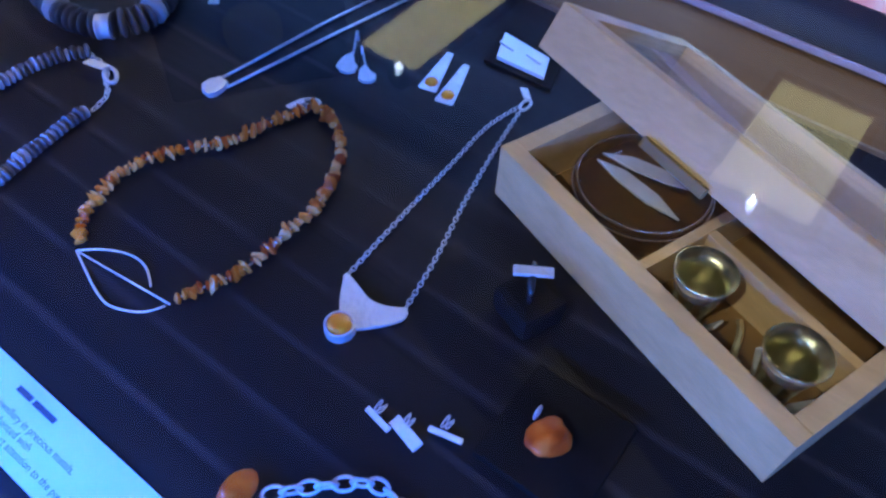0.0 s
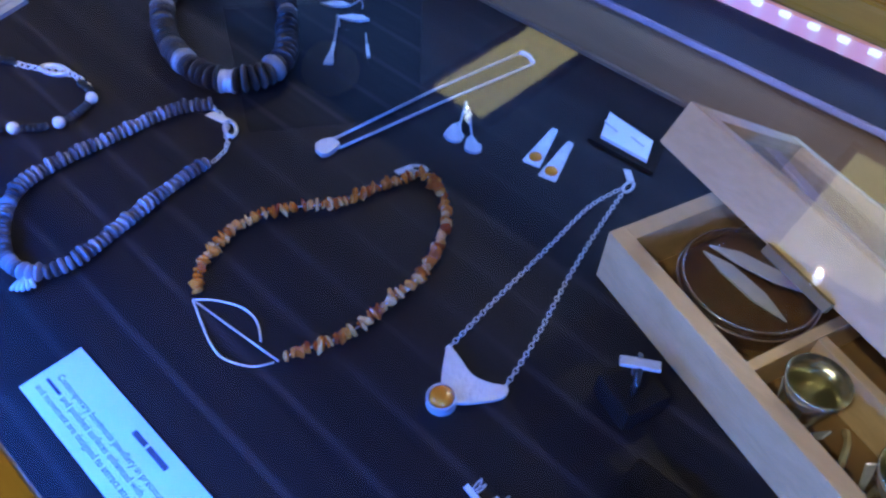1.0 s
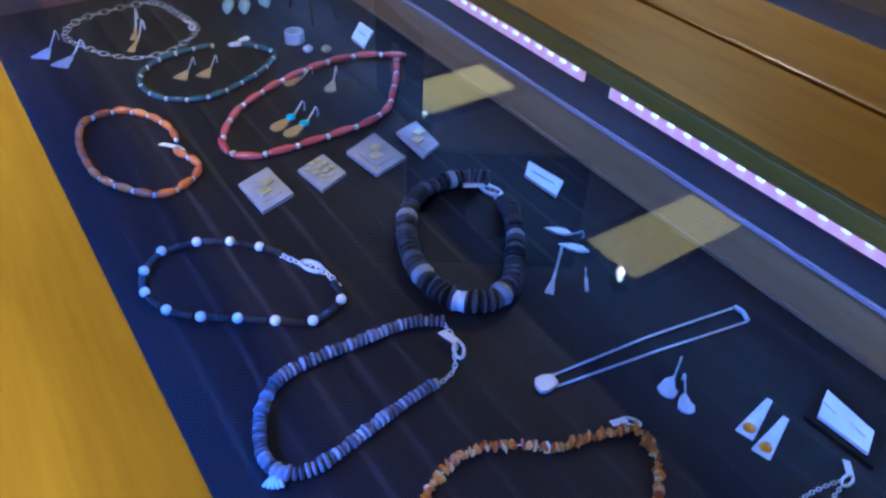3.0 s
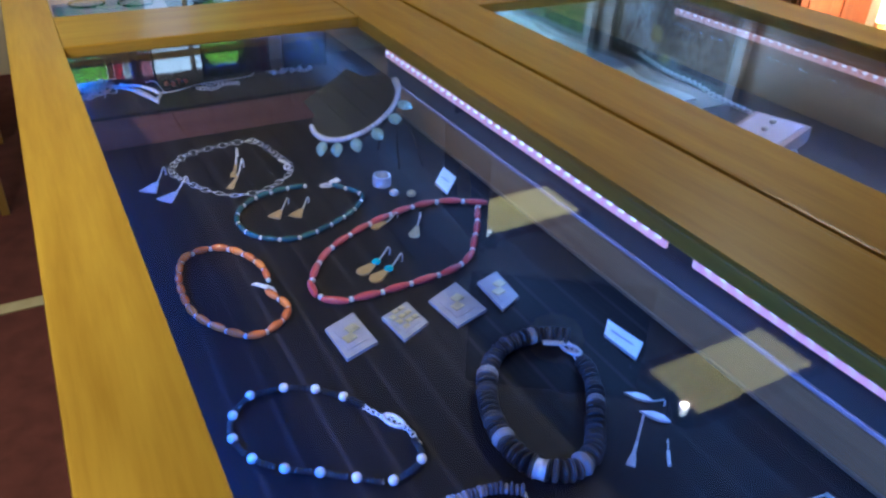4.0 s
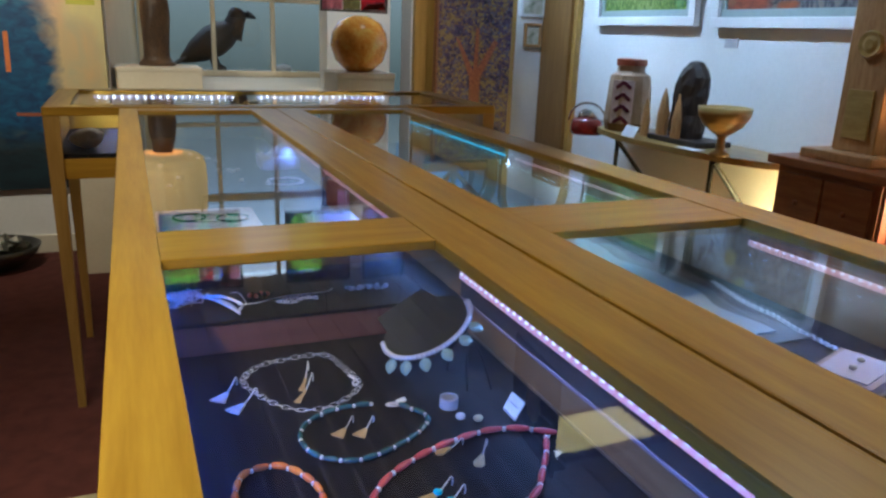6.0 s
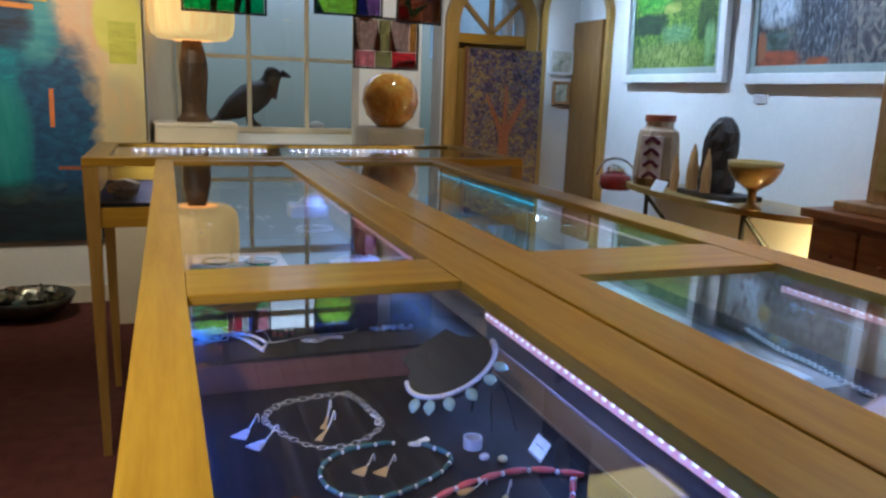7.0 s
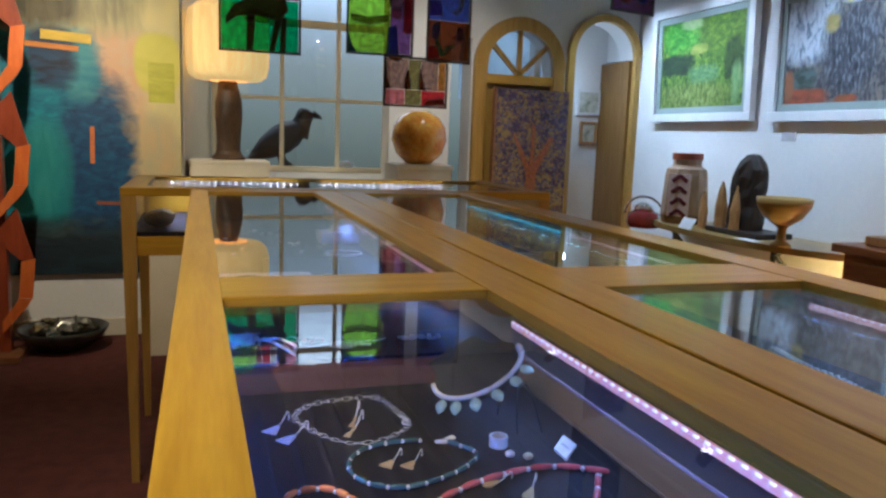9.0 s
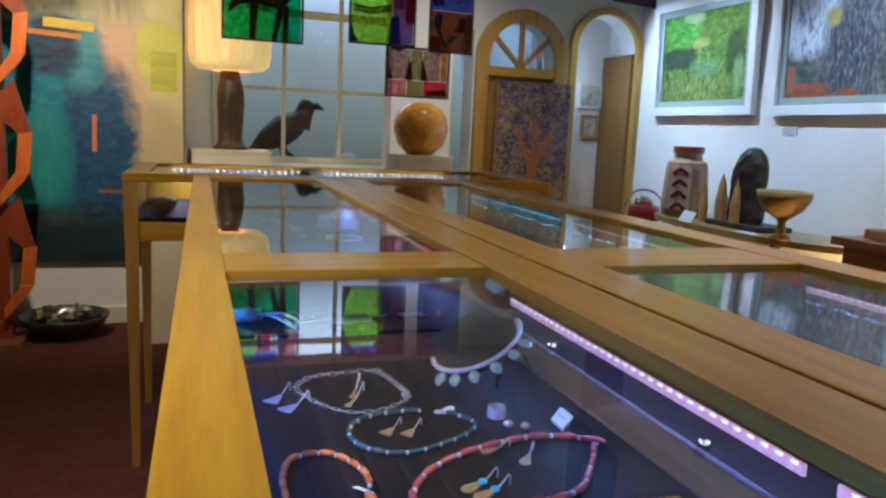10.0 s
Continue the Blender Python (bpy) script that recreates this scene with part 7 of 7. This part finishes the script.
GREENS, GREYS = garden_mat(), rock_mat()
wall_picture(3.93, 4.97, 1.475, 2.23, GREENS, "green garden painting in a white frame")
wall_picture(2.75, 3.79, 1.468, 2.20, GREYS, "grey and blue rock painting in a white frame")
solo("wall_label", box(B(), XR - 0.006, 3.60, 1.36, XR - 0.001, 3.70, 1.41), GREY_CARD, "small grey label under the painting", "label")

tb = thing("console_table", (2.85, 3.70, 0), "half-round wooden shelf table on black iron brackets", "table")
edge = [(XR - 0.005, 2.88)] + [(XR - 0.005 - 0.46 * math.sin(math.pi * k / 18) ** 0.6, 3.71 - 0.83 * math.cos(math.pi * k / 18)) for k in range(1, 18)] + [(XR - 0.005, 4.54)]
part("tabletop", prism(B(), edge, 0.805, 0.838), TURNED, tb, "polished brown top")
for y in (3.25, 4.10):
    part("bracket", tube(B(), [(XR - 0.01, y, 0.40), (2.72, y, 0.795), (2.75, y, 0.80)], 0.014, 8), IRON, tb, "black iron bracket")
    part("leg", tube(B(), [(2.80, y + 0.1, 0.0), (2.80, y + 0.1, 0.8)], 0.014, 8), IRON, tb, "black iron leg")
TT = 0.8385
vs = thing("patterned_vase", (2.85, 4.20, TT), "tall pale stoneware vase with a dark red chevron band", "vase")
part("body", lathe(B(), [(0, 0.0), (0.128, 0), (0.142, 0.06), (0.136, 0.16), (0.126, 0.30), (0.118, 0.335), (0.092, 0.350), (0.084, 0.362), (0.084, 0.386), (0.09, 0.39), (0.09, 0.43), (0.08, 0.43), (0.07, 0.39), (0, 0.3)], (2.85, 4.20, TT), 12), mat("tan_stoneware", (0.46, 0.33, 0.21), (0.34, 0.22, 0.125), 16, 0.5, bump=0.3, stretch=(2, 2, 0.7)), vs)
part("base_band", lathe(B(), [(0.1275, 0.002), (0.1305, 0.002), (0.1405, 0.046), (0.1375, 0.050)], (2.85, 4.20, TT), 12), mat("brown_glaze", (0.22, 0.12, 0.05), (0.15, 0.075, 0.03), 16, 0.35), vs, "brown glazed base")
part("front_panel", box(B(), -0.004, -0.066, -0.13, 0.004, 0.066, 0.13, 0.003, Matrix.Translation((2.85, 4.20, TT + 0.178)) @ Matrix.Rotation(radians(218), 4, "Z") @ Matrix.Translation((0.1275, 0, 0)) @ Matrix.Rotation(radians(-3), 4, "Y")), mat("pale_pink_slip", (0.60, 0.46, 0.40), (0.50, 0.37, 0.31), 18, 0.5, bump=0.2), vs, "pale panel behind the chevrons")
part("rim", lathe(B(), [(0.086, 0.394), (0.0935, 0.394), (0.0935, 0.431), (0.086, 0.433)], (2.85, 4.20, TT), 24), mat("brick_red_glaze", (0.36, 0.10, 0.05), (0.26, 0.06, 0.03), 20, 0.35), vs, "brick red rim")
for k in range(4):
    z = TT + 0.07 + 0.07 * k
    for s in (-1, 1):
        m = Matrix.Translation((2.85, 4.20, z)) @ Matrix.Rotation(radians(218), 4, "Z") @ Matrix.Translation((0.1385 - 0.05 * (z - TT), s * 0.022, 0)) @ Matrix.Rotation(s * radians(-38), 4, "X")
        part("chevron", box(B(), -0.006, -0.03, -0.012, 0.006, 0.03, 0.012, 0.003, m), mat("plum_glaze", (0.16, 0.03, 0.05), (0.10, 0.02, 0.03), 20, 0.4) if k == 0 and s < 0 else bpy.data.materials["plum_glaze"], vs, "plum chevron")
bm = B()
prof = [(0, 0), (0.11, 0), (0.118, 0.03), (0.113, 0.08), (0.108, 0.13), (0.106, 0.18), (0.109, 0.23), (0.110, 0.28), (0.102, 0.33), (0.080, 0.375), (0.045, 0.405), (0, 0.415)]
lathe(bm, prof, (2.86, 3.655, TT + 0.03), 30, squash=(0.7, 1))
for v in bm.verts:
    q = v.co * 16
    lean = max(0.0, v.co.z - TT - 0.20) * 0.10
    v.co += Vector((0.012 * noise.noise(q), -lean + 0.014 * noise.noise(q + Vector((7, 0, 0))), 0.012 * noise.noise(q + Vector((0, 9, 0))))) + 0.012 * Vector((noise.noise(q * 2.3), noise.noise(q * 2.3 + Vector((3, 3, 0))), noise.noise(q * 2.3 + Vector((0, 4, 4)))))
box(bm, 2.74, 3.42, TT, 2.98, 3.84, TT + 0.03, 0.006)
solo("carved_sculpture", bm, BOGWOOD, "dark carved wooden sculpture on a slab", "sculpture")
for x, y, h, r in ((2.79, 3.93, 0.22, 0.035), (2.78, 3.765, 0.26, 0.045), (2.76, 3.62, 0.24, 0.035)):
    bm = lathe(B(), [(0, 0), (r, 0), (r * 0.9, h * 0.2), (r, h * 0.45), (r * 0.55, h * 0.8), (0, h)], (x, y, TT + (0.03 if y < 3.84 else 0)), 12, squash=(0.6, 1))
    for v in bm.verts:
        v.co += Vector((spread(0, 0.004), spread(0, 0.005), 0))
    solo("wood_carving", bm, PALEWOOD, "flame-shaped honey wood carving", "carving", group="flame carvings")
bw = thing("footed_bowl", (2.70, 3.20, TT), "turned honey-coloured wooden bowl on a stem", "bowl")
part("foot", lathe(B(), [(0, 0), (0.052, 0), (0.048, 0.015), (0.024, 0.03), (0.02, 0.09), (0.034, 0.105), (0, 0.11)], (2.70, 3.20, TT), 24), TURNED, bw, "turned stem and foot", smooth=True)
part("bowl", lathe(B(), [(0.0, 0.102), (0.04, 0.108), (0.09, 0.145), (0.125, 0.20), (0.131, 0.240), (0.125, 0.242), (0.116, 0.205), (0.08, 0.155), (0, 0.125)], (2.70, 3.20, TT), 36), TURNED, bw, smooth=True)
solo("price_card", box(B(), 2.66, 3.86, TT + 0.02, 2.665, 3.98, TT + 0.09, m=Matrix.Translation((2.66, 0, TT)) @ Matrix.Rotation(radians(30), 4, "Y") @ Matrix.Translation((-2.66, 0, -TT - 0.02))), WHITE_PAPER, "folded white price card on the table", "card")
solo("price_card", box(B(), 2.66, 3.35, TT, 2.74, 3.50, TT + 0.002), WHITE_PAPER, "flat white card on the table", "card")
kt = thing("lantern", (2.74, 4.47, TT), "dark red enamel lantern with a chrome top and loop handle", "lantern")
part("body", lathe(B(), [(0, 0), (0.10, 0), (0.11, 0.03), (0.10, 0.09), (0.06, 0.11), (0, 0.11)], (2.74, 4.47, TT - 0.06), 24), RED_ENAMEL, kt, smooth=True)
part("top", lathe(B(), [(0.065, 0.0), (0.06, 0.03), (0.03, 0.05), (0, 0.055)], (2.74, 4.47, TT + 0.048), 20), CHROME, kt, "chrome dome", smooth=True)
part("handle", tube(B(), [(2.74 + 0.08 * math.cos(a * math.pi / 14), 4.47 - 0.10 * math.cos(a * math.pi / 14), TT + 0.02 + 0.12 * math.sin(a * math.pi / 14)) for a in range(15)], 0.008, 8), CHROME, kt, "bright loop handle", smooth=True)

ch = thing("chest_of_drawers", (2.84, 2.42, 0), "brown wooden chest with a reddish side and overhanging top", "chest")
part("body", box(B(), 2.60, 2.215, 0.04, 3.07, 2.72, 0.885, 0.004), CHESTWOOD, ch)
part("side_panel", box(B(), 2.612, 2.203, 0.05, 3.06, 2.2145, 0.88, 0.003), REDWOOD, ch, "reddish pine side")
for a, b in ((2.655, 2.80), (2.87, 3.02)):
    part("panel_moulding", box(B(), a, 2.197, 0.12, b, 2.2025, 0.80, 0.003), REDWOOD, ch)
part("top", box(B(), 2.565, 2.17, 0.886, 3.085, 2.76, 0.925, 0.006), CHESTWOOD, ch)
for z0, z1 in ((0.09, 0.33), (0.35, 0.60), (0.62, 0.86)):
    for y0, y1 in ((2.24, 2.46), (2.475, 2.70)):
        d = part("drawer_front", box(B(), 2.585, y0, z0, 2.5995, y1, z1, 0.004), CHESTWOOD, ch)
        part("knob", ball(B(), (2.578, (y0 + y1) / 2, (z0 + z1) / 2), 0.012, n=8), CHESTWOOD, d)
ck = thing("wall_clock", (2.80, 2.50, 0.925), "tall carved wooden clock standing on the chest", "clock")
part("base", box(B(), 2.66, 2.33, 0.9255, 2.98, 2.68, 0.965, 0.006), PALEWOOD, ck)
part("case", box(B(), 2.75, 2.40, 0.9655, 2.92, 2.60, 1.62, 0.005), PALEWOOD, ck)
part("panel", box(B(), 2.742, 2.44, 1.02, 2.7495, 2.56, 1.22, 0.003), TURNED, ck, "carved panel")
part("rosette", lathe(B(), [(0, 0.012), (0.02, 0.014), (0.035, 0.008), (0.05, 0.012), (0.056, 0.0), (0, 0)], (2.7495, 2.50, 1.40), 20, Matrix.Rotation(radians(-90), 4, "Y")), TURNED, ck, "round carved rosette")
fl = thing("tube_lamp", (2.86, 2.02, 0), "slim glowing tube lamp on a wooden stand", "lamp")
part("stand", lathe(B(), [(0, 0), (0.07, 0), (0.07, 0.02), (0.02, 0.03), (0.02, 0.645), (0, 0.645)], (2.86, 2.02, 0), 16), PALEWOOD, fl)
part("tube", lathe(B(), [(0, 0.646), (0.016, 0.646), (0.016, 0.84), (0, 0.84)], (2.86, 2.02, 0), 14), GLOW_TUBE, fl, "glowing tube")
# added stand-in for the wall glow's source, out of view behind the cases
ul = thing("uplight", (2.93, 2.98, 0), "unseen brass uplight added for the warm glow on the wall", "lamp")
part("cup", lathe(B(), [(0, 0), (0.07, 0), (0.06, 0.02), (0.025, 0.05), (0.06, 0.22), (0.055, 0.22), (0.0, 0.08)], (2.93, 2.98, 0), 20), GOLD, ul)

# ---- left: folded sculpture and bowl ----
fs = thing("ribbon_sculpture", (-1.0, 4.80, 0), "tall folded orange veneer ribbon sculpture", "sculpture")
# the same veneer with light put into its colour
LIT_VENEER = mat("orange_veneer_in_light", (0.66, 0.17, 0.028), (0.50, 0.105, 0.016), 5, 0.4, bump=0.15, stretch=(6, 6, 1), coat=0.2)
for k in range(4):
    z = 0.345 + 0.628 * k
    for s_ in (-1, 1):
        # one bend of the ribbon: a broad face that leans in, coloured as shaded, a narrow edge and the return to the
        # back, both coloured as lit
        X = lambda x: -1.075 + s_ * (x + 1.075)
        for name, pts, y, t_, mt in (("broad_fold", [(-1.07, 0.40), (-0.985, 0.50), (-0.912, 0.217), (-0.966, 0.20), (-1.07, 0.30)], 4.84, 0.014, SHADED_VENEER),
                                     ("edge_fold", [(-0.968, 0.205), (-0.898, 0.222), (-0.920, 0.0), (-0.988, 0.0)], 4.815, 0.014, LIT_VENEER),
                                     ("return_fold", [(-0.988, -0.001), (-0.920, -0.001), (-0.945, -0.045), (-1.07, -0.19), (-1.07, -0.125)], 4.80, 0.014, LIT_VENEER)):
            o = [(X(x), z + w_) for x, w_ in pts]
            if min(w_ for x, w_ in o) > 0.03 and max(w_ for x, w_ in o) < 2.4:
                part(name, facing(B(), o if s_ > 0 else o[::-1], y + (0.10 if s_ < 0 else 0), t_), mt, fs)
part("core", box(B(), -1.105, 4.83, 0.0352, -1.045, 4.90, 2.20, 0.004), SHADED_VENEER, fs)
part("foot", box(B(), -1.22, 4.70, 0, -0.98, 4.95, 0.035, 0.004), DARKWOOD, fs)
fb = thing("metal_bowl", (-0.80, 4.98, 0), "wide dark metal bowl of crumpled foil on the carpet", "bowl")
part("bowl", lathe(B(), [(0, 0), (0.10, 0), (0.16, 0.03), (0.22, 0.085), (0.245, 0.13), (0.235, 0.133), (0.21, 0.09), (0.15, 0.04), (0, 0.02)], (-0.80, 4.98, 0), 36), mat("dark_pewter", (0.12, 0.12, 0.11), (0.05, 0.05, 0.05), 12, 0.3, 0.8, bump=0.3), fb, smooth=True)
FOIL = mat("crumpled_foil", (0.50, 0.48, 0.40), (0.15, 0.16, 0.14), 30, 0.25, 1.0, bump=0.6)
for k in range(16):
    a, r = k * 2.4, 0.045 * math.sqrt(k)
    bm = B()
    bmesh.ops.create_icosphere(bm, subdivisions=1, radius=0.05)
    for v in bm.verts:
        v.co = v.co * random.uniform(0.6, 1.2) + Vector((-0.80 + r * math.cos(a), 4.98 + r * math.sin(a), 0.115 + spread(0, 0.02)))
    part("foil_lump", bm, FOIL, fb)

# ---- ceiling lights ----
for (x0, x1, y0, y1) in ((1.49, 1.97, 2.55, 2.83), (1.50, 2.03, 1.35, 1.58), (1.67, 2.23, 0.13, 0.42)):
    c = thing("ceiling_light", ((x0 + x1) / 2, (y0 + y1) / 2, CEIL - 0.03), "warm glowing ceiling panel in a dark frame", "ceiling light", "ceiling panels")
    bm = B()
    for a in ((x0 - 0.03, y0 - 0.03, x1 + 0.03, y0), (x0 - 0.03, y1, x1 + 0.03, y1 + 0.03), (x0 - 0.03, y0 + 0.0002, x0, y1 - 0.0002), (x1, y0 + 0.0002, x1 + 0.03, y1 - 0.0002)):
        box(bm, a[0], a[1], CEIL - 0.03, a[2], a[3], CEIL - 0.0005, 0.002)
    part("frame", bm, DARKWOOD, c)
    part("diffuser", box(B(), x0 + 0.0005, y0 + 0.0005, CEIL - 0.02, x1 - 0.0005, y1 - 0.0005, CEIL - 0.002), GLOW_PANEL, c, "warm yellow diffuser")


def spot(x, y, tx, ty, tz):
    """A small black ceiling spot with a lit lens round its bulb."""
    t = thing("ceiling_spot", (x, y, CEIL), "small black spotlight on the boarded ceiling", "spotlight", "ceiling spotlights")
    m = look((x, y, CEIL - 0.05), (tx, ty, tz))
    part("stem", tube(B(), [(x, y, CEIL + 0.002), (x, y, CEIL - 0.05)], 0.008, 8), IRON, t)
    part("can", lathe(B(), [(0.020, 0.06), (0.032, 0.05), (0.035, 0.0), (0.026, -0.028), (0.024, -0.028), (0.0325, 0.0), (0.0, 0.004)], (0, 0, 0), 20, m), IRON, t)
    part("lens", lathe(B(), [(0.010, -0.002), (0.007, -0.003), (0, -0.003)], (0, 0, 0), 16, m), GLOW_SPOT, t, "lit lens")
    part("bulb", ball(B(), (x, y, CEIL - 0.076), 0.030 if y > 3 else 0.015, (1, 1, 0.12), 14), GLOW_SPOT, t, "glowing bulb", smooth=True)


for y in (3.20, 4.30, 4.95):
    spot(2.38, y, 3.1, y - 0.15, 1.45)
spot(1.44, 1.36, 0.9, 1.2, 1.0)
spot(1.44, 2.50, 0.9, 2.3, 1.0)
spot(1.60, 0.283, 0.9, 0.3, 1.0)
